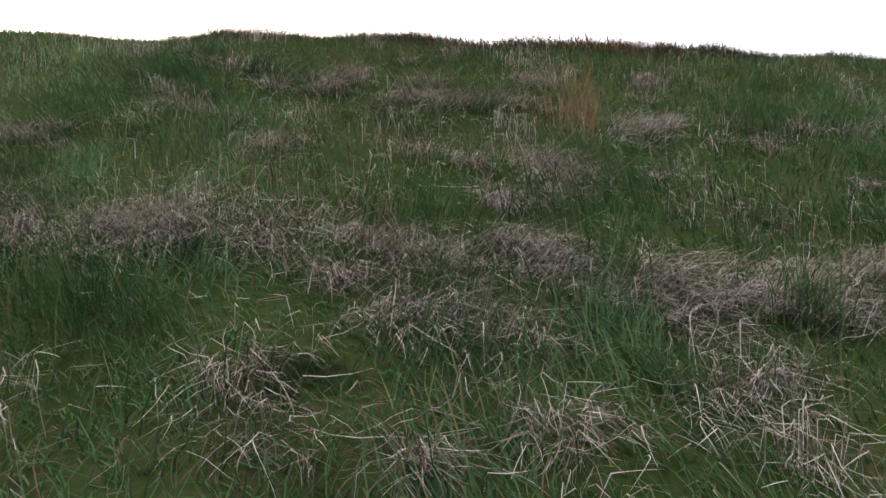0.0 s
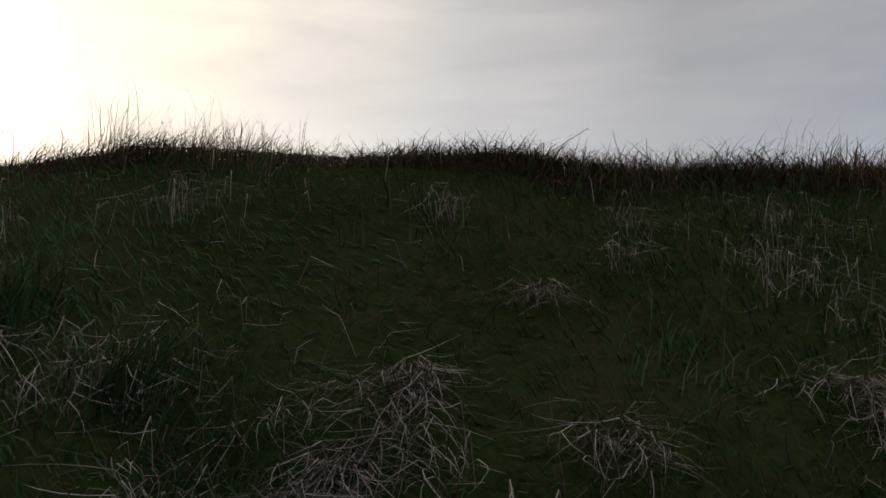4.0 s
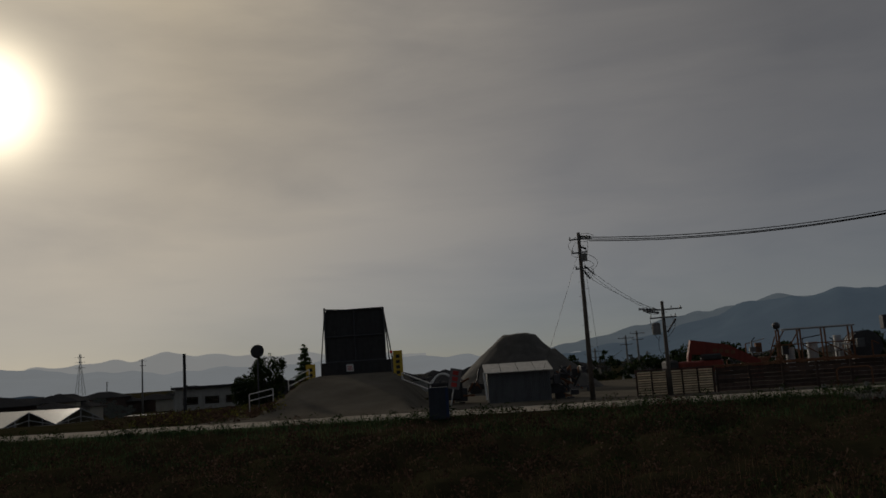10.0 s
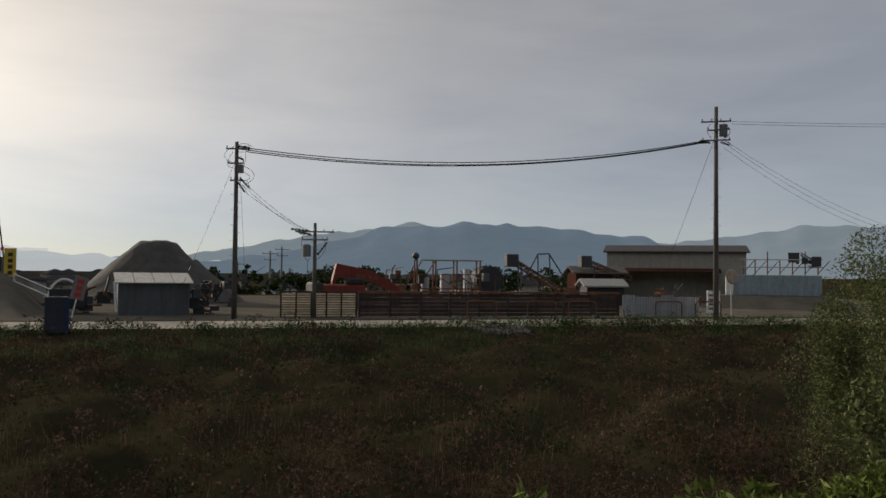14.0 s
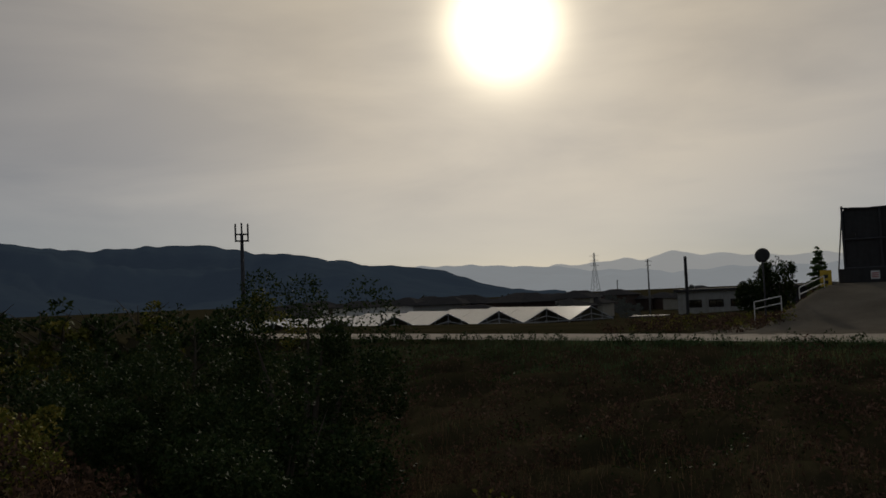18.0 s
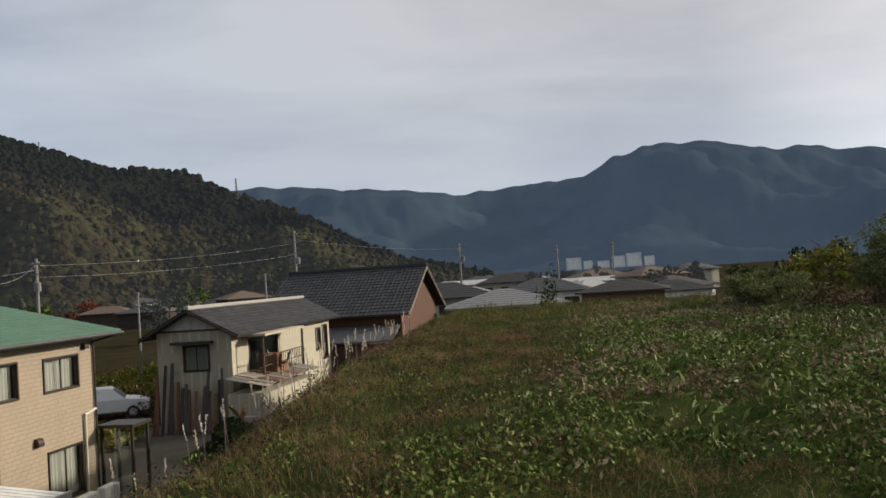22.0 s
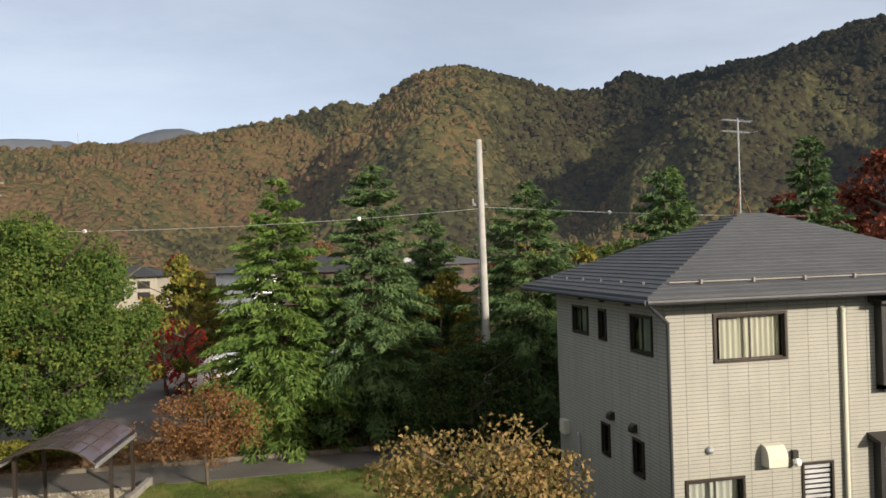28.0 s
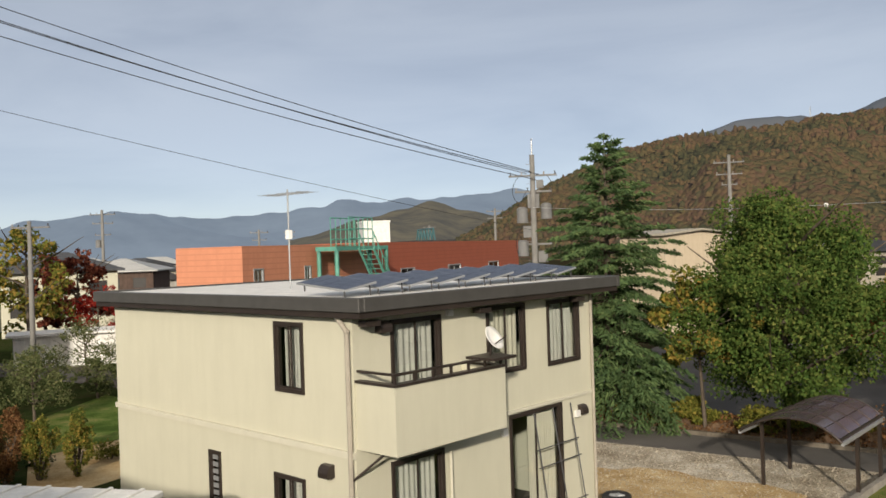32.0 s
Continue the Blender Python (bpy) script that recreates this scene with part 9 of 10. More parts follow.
CARWHITE = plain("white_car_paint", (0.72, 0.72, 0.72), 0.04, rough=0.25, bump=0, specular=0.6)
car(-42.6, 107.5, -4.72, 15, CARWHITE, "white car parked beside the glasshouse")
bush(-17.0, 74, 3.6, 3.0, 4.6, "dark", "dark evergreen bush beside the ramp", 5200, 0.15, seed=60)
bush(-19.6, 76, 3.4, 3.0, 3.0, "dark", "low dark bush beside the ramp", 3600, 0.15, seed=61)
conifer(-14.2, 77, 5.6, 1.7, "conifer", "small dark pointed conifer beside the ramp", n_whorl=16, z0=float(height(-14.2, 77)), seed=20)
rgr = np.random.default_rng(62)
flank = np.stack([rgr.uniform(-24, -11.3, 190), rgr.uniform(49, 70, 190)], 1)
weed_clumps("ramp_weeds", flank, 40, 0.5, 0.5, 0.1, BROWNWEED, "withered brown weeds over the flank of the ramp", 62)
weed_clumps("ramp_green_weeds", flank[:70] + 0.7, 36, 0.45, 0.5, 0.1, LEAF["hedge"], "low green scrub over the flank of the ramp", 63)


def cell_tower(x, y, z, h):
    th = thing("mobile_mast", pose(x, y, z), "slim steel mobile phone mast with antennas", "mast")
    bm = B()
    bar(bm, (0, 0, 0), (0, 0, h - 1.4), 0.38, 0.24, 12)
    part("shaft", bm, DARKSTEEL, th)
    bm = B()
    for zz in (h - 2.4, h - 1.4):
        for i in range(12):
            a, b = 6.2832 * i / 12, 6.2832 * (i + 1) / 12
            bar(bm, (1.05 * math.cos(a), 1.05 * math.sin(a), zz), (1.05 * math.cos(b), 1.05 * math.sin(b), zz), 0.06, sides=5)
            if i % 3 == 0:
                bar(bm, (0, 0, zz), (1.05 * math.cos(a), 1.05 * math.sin(a), zz), 0.05, sides=5)
    bmesh.ops.create_cone(bm, cap_ends=True, segments=12, radius1=0.95, radius2=0.95, depth=0.08, matrix=Matrix.Translation((0, 0, h - 2.4)))
    part("platform", bm, DARKSTEEL, th)
    for i in range(6):
        a = 6.2832 * i / 6 + 0.3
        bm = B()
        box(bm, 1.05 * math.cos(a) - 0.09, 1.05 * math.cos(a) + 0.09, 1.05 * math.sin(a) - 0.09, 1.05 * math.sin(a) + 0.09, h - 2.5, h + 0.25 * (i % 2))
        part("panel_antenna", bm, DARKSTEEL, th)


cell_tower(-96.7, 89.1, -4.7, 18.2)


def pylon(x, y, z, h, w, label, turn=0.0, mat=None):
    th = thing("lattice_pylon", pose(x, y, z, 0, 0, turn), label, "pylon", "far pylons")
    bm = B()
    n = 9
    r = max(0.12, h * 0.004)
    at = lambda i, k: Vector((w / 2 * (1 - 0.86 * min(i / (n * 0.8), 1)) * (1 if k in (0, 1) else -1), w / 2 * (1 - 0.86 * min(i / (n * 0.8), 1)) * (1 if k in (0, 3) else -1), h * i / n))
    for i in range(n):
        for k in range(4):
            bar(bm, at(i, k), at(i + 1, k), r, sides=4, cap=False)
            bar(bm, at(i, k), at(i + 1, (k + 1) % 4), r * 0.6, sides=4, cap=False)
    part("lattice", bm, mat or STEEL, th)
    for f in (0.72, 0.83, 0.93):
        bm = B()
        bar(bm, (-w * 0.55, 0, h * f), (w * 0.55, 0, h * f), r, sides=4)
        part("arm", bm, mat or STEEL, th)


pylon(-245, 549, -4.7, 32, 6, "distant lattice pylon on the plain")


# ---- the old white house, the barn and the roofs beyond ----
TILE = plain("black_roof_tiles", (0.036, 0.037, 0.04), 0.3, scale=2, fine=30, rough=0.65, bump=0.4, by_island=0.5)
PALEWALL = lined("pale_board_wall", (0.46, 0.42, 0.32), 3.0, 0.45, line=0.75, bump=0.5)
GREYBOARD = plain("weathered_grey_boards", (0.22, 0.19, 0.16), 0.3, rough=0.9, by_object=0.5, stain=0.3)
BARNWOOD = lined("red_brown_boards", (0.115, 0.048, 0.026), 3.0, 0.22, line=0.6, bump=0.6)


def tiled_slope(th, a, b, c, d, rows, cols, mat, name="roof_slope"):
    """A slope of overlapping pan tiles between eaves a-b and ridge d-c, every tile a raised piece."""
    a, b, c, d = map(Vector, (a, b, c, d))
    n = (b - a).cross(d - a).normalized()
    if n.z < 0:
        n = -n
    v, f = [], []
    for i in range(rows):
        for j in range(cols):
            s0, s1, t0, t1 = i / rows, (i + 1.12) / rows, j / cols, (j + 0.94) / cols
            s1 = min(s1, 1.0)
            p = lambda s, t: a.lerp(b, t).lerp(d.lerp(c, t), s)
            k = len(v)
            tm = (t0 + t1) / 2
            v += [p(s0, t0) + n * 0.05, p(s0, tm) + n * 0.02, p(s0, t1) + n * 0.06, p(s1, t1) + n * 0.02, p(s1, tm), p(s1, t0) + n * 0.015, p(s0, t0), p(s0, t1)]
            f += [(k, k + 1, k + 4, k + 5), (k + 1, k + 2, k + 3, k + 4), (k + 6, k + 7, k + 2, k + 1), (k + 6, k + 1, k)]
    k = len(v)
    v += [a - n * 0.1, b - n * 0.1, c - n * 0.1, d - n * 0.1, a + n * 0.005, b + n * 0.005, c + n * 0.005, d + n * 0.005]
    f += [(k, k + 3, k + 2, k + 1), (k + 4, k + 5, k + 6, k + 7), (k, k + 1, k + 5, k + 4), (k + 1, k + 2, k + 6, k + 5), (k + 2, k + 3, k + 7, k + 6), (k + 3, k, k + 4, k + 7)]
    return link_mesh(name, v, f, mat, th)


def gable_house(name, x0, x1, y0, y1, wall_top, ridge_z, axis_, label, wallm, roofm, base=G, over=0.6, rows=11, per=0.3, ends=None, openings=None, ridge_mat=None, category="house"):
    """A gabled house on world axes; the ridge runs along axis_."""
    th = thing(name, pose((x0 + x1) / 2, (y0 + y1) / 2, base), label, category)
    cx, cy = (x0 + x1) / 2, (y0 + y1) / 2
    X0, X1, Y0, Y1, H, R = x0 - cx, x1 - cx, y0 - cy, y1 - cy, wall_top - base, ridge_z - base
    op = openings or {}
    for side, fixed, lo, hi in (("N", Y1, X0, X1), ("S", Y0, X0, X1), ("E", X1, Y0 + 0.141, Y1 - 0.141), ("W", X0, Y0 + 0.141, Y1 - 0.141)):
        wall(th, side, fixed, lo, hi, 0, H, op.get(side, []), wallm)
        for o in op.get(side, []):
            window(th, side, fixed, *o, width=0.07, curtain=None if o[1] - o[0] > 2.2 else CURTAIN)
    for s in (-1, 1):
        bm = B()
        if axis_ == "x":
            xx = X0 + 0.02 if s < 0 else X1 - 0.02
            bm.faces.new([bm.verts.new(p) for p in ((xx, Y0, H), (xx, Y1, H), (xx, 0, R - 0.12))])
        else:
            yy = Y0 + 0.02 if s < 0 else Y1 - 0.02
            bm.faces.new([bm.verts.new(p) for p in ((X0, yy, H), (X1, yy, H), (0, yy, R - 0.12))])
        bm.normal_update()
        bmesh.ops.solidify(bm, geom=bm.faces[:], thickness=0.08)
        part("gable", bm, ends or wallm, th)
    k = (R - H) / ((Y1 - Y0) / 2 if axis_ == "x" else (X1 - X0) / 2)
    o, d = over, over * k
    if axis_ == "x":
        e = [((X0 - o, Y0 - o, H - d), (X1 + o, Y0 - o, H - d), (X1 + o, 0, R), (X0 - o, 0, R)), ((X1 + o, Y1 + o, H - d), (X0 - o, Y1 + o, H - d), (X0 - o, 0, R), (X1 + o, 0, R))]
        cols = int((X1 - X0 + 2 * o) / per)
    else:
        e = [((X1 + o, Y0 - o, H - d), (X1 + o, Y1 + o, H - d), (0, Y1 + o, R), (0, Y0 - o, R)), ((X0 - o, Y1 + o, H - d), (X0 - o, Y0 - o, H - d), (0, Y0 - o, R), (0, Y1 + o, R))]
        cols = int((Y1 - Y0 + 2 * o) / per)
    for q in e:
        tiled_slope(th, *q, rows, cols, roofm)
    bm = B()
    if axis_ == "x":
        box(bm, X0 - o, X1 + o, -0.11, 0.11, R - 0.02, R + 0.16, bevel=0.03)
    else:
        box(bm, -0.13, 0.13, Y0 - o, Y1 + o, R - 0.02, R + 0.22, bevel=0.03)
    part("ridge_cap", bm, ridge_mat or roofm, th)
    # barge boards
    for s in (-1, 1):
        for t in (-1, 1):
            bm = B()
            if axis_ == "x":
                xx = (X0 - o + 0.03) if s < 0 else (X1 + o - 0.03)
                bar(bm, (xx, t * (Y1 + o), H - d - 0.08), (xx, 0, R - 0.08), 0.07, sides=4)
            else:
                yy = (Y0 - o + 0.03) if s < 0 else (Y1 + o - 0.03)
                bar(bm, (t * (X1 + o), yy, H - d - 0.08), (0, yy, R - 0.08), 0.09, sides=4)
            part("barge_board", bm, GREYBOARD if axis_ == "y" else BROWNBOARD, th)
    return th


def old_white_house():
    z = lambda v: v - G
    th = gable_house("old_white_house", -51.6, -36.9, -18.7, -15.1, -0.1, 0.85, "x", "old pale boarded house with a black tiled roof and cluttered balcony", PALEWALL, TILE,
                     openings={"E": [(-0.55, 0.75, z(-2.0), z(-0.78))], "N": [(1.6, 5.4, z(-2.5), z(-0.75)), (-5.6, -4.6, z(-2.3), z(-0.9)), (-6.9, -5.9, z(-2.9), z(-0.8))]}, ridge_mat=plain("pale_ridge_tiles", (0.26, 0.25, 0.235), rough=0.6, by_object=0.2), rows=10, ends=plain("white_gable_plaster", (0.48, 0.47, 0.44), rough=0.85, stain=0.3))
    bm = B()
    box(bm, 7.45, 7.9, -0.9, 1.0, z(-0.72), z(-0.6))
    part("window_awning", bm, DARKPANEL, th)
    bm = B()
    box(bm, 0.7, 6.3, 1.82, 3.0, z(-0.6), z(-0.48))
    part("balcony_roof", bm, plain("cream_awning", (0.36, 0.31, 0.23), rough=0.7), th)
    bm = B()
    box(bm, 0.7, 6.3, 1.82, 2.9, z(-2.65), z(-2.5))
    bal = part("balcony_floor", bm, BROWNBOARD, th)
    bm = B()
    for x in np.arange(0.75, 6.3, 0.26):
        bar(bm, (x, 2.85, z(-2.5)), (x, 2.85, z(-1.55)), 0.018, sides=4)
    for zz in (-1.55, -2.0):
        bar(bm, (0.7, 2.85, z(zz)), (6.3, 2.85, z(zz)), 0.03, sides=5)
    part("railing", bm, BROWNBOARD, bal)
    for x in (0.75, 6.25):
        bm = B()
        bar(bm, (x, 2.85, 0), (x, 2.85, z(-0.55)), 0.06, sides=6)
        part("balcony_post", bm, BROWNBOARD, th)
    bm = B()
    box(bm, 7.36, 7.39, -1.8, 1.8, z(-0.18), z(-0.08))
    part("eave_board", bm, BROWNBOARD, th)
    # patched lean-to roof
    ln = thing("patched_lean_to", pose(-38.5, -13.6, G, 0, 0, 0), "low lean-to with a patched roof of boards and sheets", "lean-to")
    rg = np.random.default_rng(12)
    bm = B()
    box(bm, -4.2, 2.6, -1.35, 0.5, 0, 1.75)
    part("wall", bm, PALEWALL, ln)
    for i in range(13):
        for j in range(2):
            bm = B()
            x = -4.6 + i * 0.57
            y0 = -1.4 + j * 0.95
            dz = rg.uniform(0, 0.06)
            vs = [bm.verts.new(p) for p in ((x, y0, 2.42 - j * 0.19 + dz), (x + 0.55, y0, 2.42 - j * 0.19 + dz), (x + 0.55, y0 + 1.0, 2.22 - j * 0.19 + dz), (x, y0 + 1.0, 2.22 - j * 0.19 + dz))]
            up = [bm.verts.new(v.co + Vector((0, 0, 0.03))) for v in vs]
            bm.faces.new(vs[::-1]), bm.faces.new(up)
            for q in range(4):
                bm.faces.new((vs[q], vs[(q + 1) % 4], up[(q + 1) % 4], up[q]))
            part("roof_sheet", bm, (GREYBOARD, SHEDMETAL, RUST, BROWNBOARD, GREYBOARD)[int(rg.integers(0, 5))], ln)
    # planks and pipes leaning on the gable wall
    for i in range(16):
        y = -18.6 + i * 0.22
        th = thing("leaning_plank", pose(-36.2 + rg.uniform(0, 0.3), y, G, rg.uniform(-4, 4), -12 + rg.uniform(-4, 4), 0), "weathered plank leaning against the wall", "plank", "leaning planks")
        bm = B()
        hgt = rg.uniform(1.6, 3.3)
        box(bm, -0.02, 0.02, -0.07, 0.07, 0, hgt)
        part("board", bm, (BROWNBOARD, RUST, BROWNBOARD, DARKSTEEL)[i % 4], th)
    machine_heap(-35.2, -13.4, G, "pile of junk and timber beside the house", 21, 26, (3.6, 2.2, 1.2), GREYBOARD)
    machine_heap(-40.0, -13.9, G + 2.2, "clutter stacked on the balcony", 22, 12, (2.6, 0.7, 0.8), RUST)
    machine_heap(-36.0, -10.4, G + 0.2, "stack of old boards at the foot of the slope", 23, 16, (2.2, 1.6, 0.9), GREYBOARD)


old_white_house()


def barn():
    z = lambda v: v - G
    th = gable_house("wooden_barn", -68.2, -55.0, -20.4, -11.2, -0.3, 2.52, "y", "red-brown boarded barn with a black tiled roof", BARNWOOD, TILE, rows=16, over=0.7, openings={"N": [(2.8, 4.6, z(-2.48), z(-1.84))]}, category="barn")
    bm = B()
    box(bm, 6.61, 8.8, -4.1, 4.1, 0, z(-2.35))
    part("annex", bm, BROWNBOARD, th)
    bm = B()
    vs = [bm.verts.new(p) for p in ((6.61, -4.5, z(-1.4)), (6.61, 4.5, z(-1.4)), (9.3, 4.5, z(-2.22)), (9.3, -4.5, z(-2.22)))]
    bm.faces.new(vs)
    bm.normal_update()
    bmesh.ops.solidify(bm, geom=bm.faces[:], thickness=0.1)
    part("annex_roof", bm, SHEDMETAL, th)


barn()
PALEROOF = plain("pale_metal_roof", (0.40, 0.40, 0.39), 0.15, rough=0.5, stain=0.2)
for i, (x, y, w, d, h, rise, wm, rm, turn, label) in enumerate([
        (-159, -16, 20, 12, 4.6, 0.8, PALEWALL, PALEROOF, 88, "long white factory hall in the valley"), (-150, -2, 16, 10, 4.0, 0.7, PALEWALL, PALEROOF, 88, "white factory hall in the valley")]):
    low_shed(x, y, G, w, d, h, rise, label, wm, rm, turn, "building", "valley_building")


def block(x, y, z, w, d, h, turn, floors, cols, label, wallm, name="apartment_block"):
    th = thing(name, pose(x, y, z, 0, 0, turn), label, "building")
    bm = B()
    box(bm, -w / 2, w / 2, -d / 2, d / 2, 0, h)
    part("wall", bm, wallm, th)
    bm = B()
    box(bm, -w / 2 - 0.2, w / 2 + 0.2, -d / 2 - 0.2, d / 2 + 0.2, h, h + 0.5)
    part("roof", bm, wallm, th)
    fh = h / floors
    for i in range(floors):
        for j in range(cols):
            bm = B()
            x0 = -w / 2 + w * (j + 0.2) / cols
            box(bm, x0, x0 + w / cols * 0.6, -d / 2 - 0.08, -d / 2, fh * i + fh * 0.35, fh * i + fh * 0.85)
            part("window", bm, BAYBLACK, th)


# a faint blue glow of the walls stands in for the haze before them
APTWHITE = distant("hazed_white_concrete", (0.62, 0.62, 0.6), (0.5, 0.6, 0.7), 0.06, 0.05)
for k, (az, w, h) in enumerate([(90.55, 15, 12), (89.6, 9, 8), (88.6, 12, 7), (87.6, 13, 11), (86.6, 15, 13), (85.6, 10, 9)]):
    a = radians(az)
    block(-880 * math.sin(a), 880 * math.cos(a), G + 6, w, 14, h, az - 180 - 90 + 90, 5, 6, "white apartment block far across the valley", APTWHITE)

# ---- lines of poles behind the houses ----
utility_pole(-54.1, -36.7, G, 9.4, "concrete utility pole with crossarms behind the green roof", [(9.0, 0.9, 4), (8.3, 0.7, 2)], [(7.4, 0.3)], 55, 0.16)
utility_pole(-85.8, -29.0, G, 12.2, "concrete utility pole crowded with fittings", [(11.8, 1.2, 5), (11.0, 1.0, 4), (9.8, 0.8, 3)], [(9.0, 0.4), (9.0, -0.4)], 70, 0.18)
utility_pole(-109.7, -15.0, G, 10.6, "utility pole beyond the barn", [(10.2, 1.1, 4), (9.4, 0.8, 3)], [(8.6, 0.4)], 80, 0.18)
utility_pole(-53.2, -28.7, G, 6.6, "slim steel lamp pole behind the houses", [(6.5, 0.3, 1)], None, 60, 0.09, steps=False)
utility_pole(-130, -3, G, 10.2, "utility pole far beyond the barn", [(9.9, 1.0, 4), (9.2, 0.8, 3)], None, 85, 0.18)
utility_pole(-150, 6, G, 10.6, "utility pole far across the valley", [(10.3, 1.0, 4), (9.6, 0.8, 3)], None, 85, 0.18)
utility_pole(-120, -30, G, 8.5, "utility pole far behind the white house", [(8.3, 0.9, 4)], None, 75, 0.16)
utility_pole(-100, -38, G, 8.2, "utility pole far behind the white house", [(8.0, 0.9, 4)], None, 70, 0.16)
wp = utility_pole(-7.82, -25.47, G, 9.75, "plain pale concrete pole among the cedars", [(7.7, 0.25, 2)], None, 10, 0.145, lean=0.5, mat=PALE_POLE)
wire("stay", ((0.2, 0.1, 7.4), (0.42, 0.25, 0.2)), 0.015, WIRE, wp)
p9 = utility_pole(17.1, -32.1, G, 10.2, "concrete utility pole loaded with transformers and switches", [(9.3, 1.05, 5), (8.6, 0.8, 4), (6.3, 0.75, 3), (5.2, 0.7, 3)], [(7.7, -0.55), (7.55, 0.5), (6.1, 0.5)], 25, 0.17, boxes=((7.9, 0.0, 0.5, 0.6), (6.6, 0.3, 0.35, 0.5), (5.5, -0.35, 0.4, 0.5), (8.75, -0.3, 0.3, 0.35), (4.6, 0.3, 0.3, 0.4)))
bm = B()
bar(bm, (0, 0, 10.1), (0, 0, 10.9), 0.03, sides=6)
part("top_spike", bm, STEEL, p9)
loops(p9, [((-0.6, -0.1, 9.3), (-0.5, -0.1, 8.1), (-0.3, 0, 0)), ((0.6, -0.1, 9.3), (0.5, -0.1, 7.9), (0.35, 0, 0)), ((0.3, -0.1, 8.6), (0.2, -0.1, 7.0), (0.3, 0, 0)), ((-0.4, 0, 7.4), (-0.3, 0, 5.3), (-0.45, 0, 0)), ((0.4, 0, 7.2), (0.4, 0, 5.4), (0.4, 0, 0))])
utility_pole(15.8, -57.3, G, 11.9, "utility pole behind the big oak", [(11.4, 1.0, 4), (10.6, 0.85, 4), (9.9, 0.5, 2)], None, 20, 0.17)
utility_pole(38.7, -21.5, G, 8.2, "plain concrete pole at the garden's edge", [(7.9, 0.9, 2)], None, 40, 0.15)
utility_pole(66.3, -43.5, G, 10.6, "utility pole among the far houses", [(10.2, 1.1, 5), (9.4, 0.9, 4), (8.4, 0.7, 3)], [(7.6, 0.4)], 40, 0.18)
utility_pole(60, -56, G, 8.6, "utility pole among the far houses", [(8.3, 0.9, 4), (7.6, 0.7, 3)], None, 30, 0.16)
utility_pole(95, -95, G, 9.8, "utility pole among the far roofs", [(9.5, 0.9, 4), (8.8, 0.8, 3)], None, 30, 0.18)
utility_pole(75, -105, G, 9.8, "utility pole among the far roofs", [(9.5, 0.9, 4), (8.8, 0.8, 3)], None, 30, 0.18)
utility_pole(45, -75, G, 10.2, "utility pole behind the red building", [(9.9, 0.9, 4), (9.2, 0.8, 3)], None, 30, 0.17)
for k, (x, y, h) in enumerate([(24.8, 122.3, 9.2), (26.4, 122.0, 9.8), (20.3, 123.1, 7.6), (29, 128, 6.8), (-62, 165, 12), (-100, 240, 9), (-45, 190, 9), (-20, 210, 9), (9, 150, 7.5), (-30, 170, 8)]):
    utility_pole(x, y, G, h, "far utility pole on the plain", [(h - 0.4, 1.2, 4), (h - 1.3, 0.9, 3)], None, 20 * k, 0.2, steps=False)
marker_runs = [((-7.74, -25.4, 2.91), (-54, -36.6, 3.9), 0.85), ((-7.74, -25.4, 2.86), (17.1, -32, 3.2), 0.5), ((-54.1, -36.7, 4.2), (-85.8, -29, 6.2), 0.4), ((-85.8, -29, 6.6), (-109.7, -15, 5.2), 0.4), ((-54.1, -36.7, 3.4), (-85.8, -29, 5.0), 0.4), ((-54.1, -36.7, 4.3), (-21.8, -17.4, 2.6), 0.8)]
cable_set("thin pale wire strung behind the roofs", marker_runs, 0.009, mat=STEEL)
for k, s in ((0, 0.105), (0, 0.43), (0, 0.8), (1, 0.152), (1, 0.5), (2, 0.3), (2, 0.7)):
    a, b, sag = marker_runs[k]
    x, y, zz = Vector(a).lerp(Vector(b), s) - Vector((0, 0, sag * 4 * s * (1 - s)))
    th = thing("ball_marker", pose(x, y, zz), "small white ball marker on the wire", "marker", "ball markers")
    bm = B()
    bmesh.ops.create_uvsphere(bm, u_segments=10, v_segments=6, radius=0.07)
    part("ball", bm, WHITEPAINT, th)
utility_pole(42, 14, -1.5, 23.4, "tall concrete pole beyond the cream house", [(23.0, 0.9, 3), (21.4, 0.7, 2)], None, 30, 0.2)
cable_set("power line passing over the cream house", [((17.1, -32.1, 4.75), (42, 14, 21.2), 1.3), ((17.5, -32.3, 4.72), (42.4, 14, 20.4), 1.3), ((16.7, -31.9, 4.6), (41.6, 14, 19.8), 1.3), ((16.9, -32.0, 4.4), (42, 14.2, 19.2), 1.3)], 0.016)
cable_set("thin telephone wire passing over the cream house", [((17.1, -32.1, 2.2), (42, 14, 15.2), 0.8)], 0.009)

# ---- behind the cream house ----
REDWALL = lined("red_brick_cladding", (0.33, 0.095, 0.055), 0.3, 0.0, line=0.85, bump=0.2)
PINKWALL = lined("salmon_cladding", (0.52, 0.22, 0.13), 0.3, 0.0, line=0.85, bump=0.2)


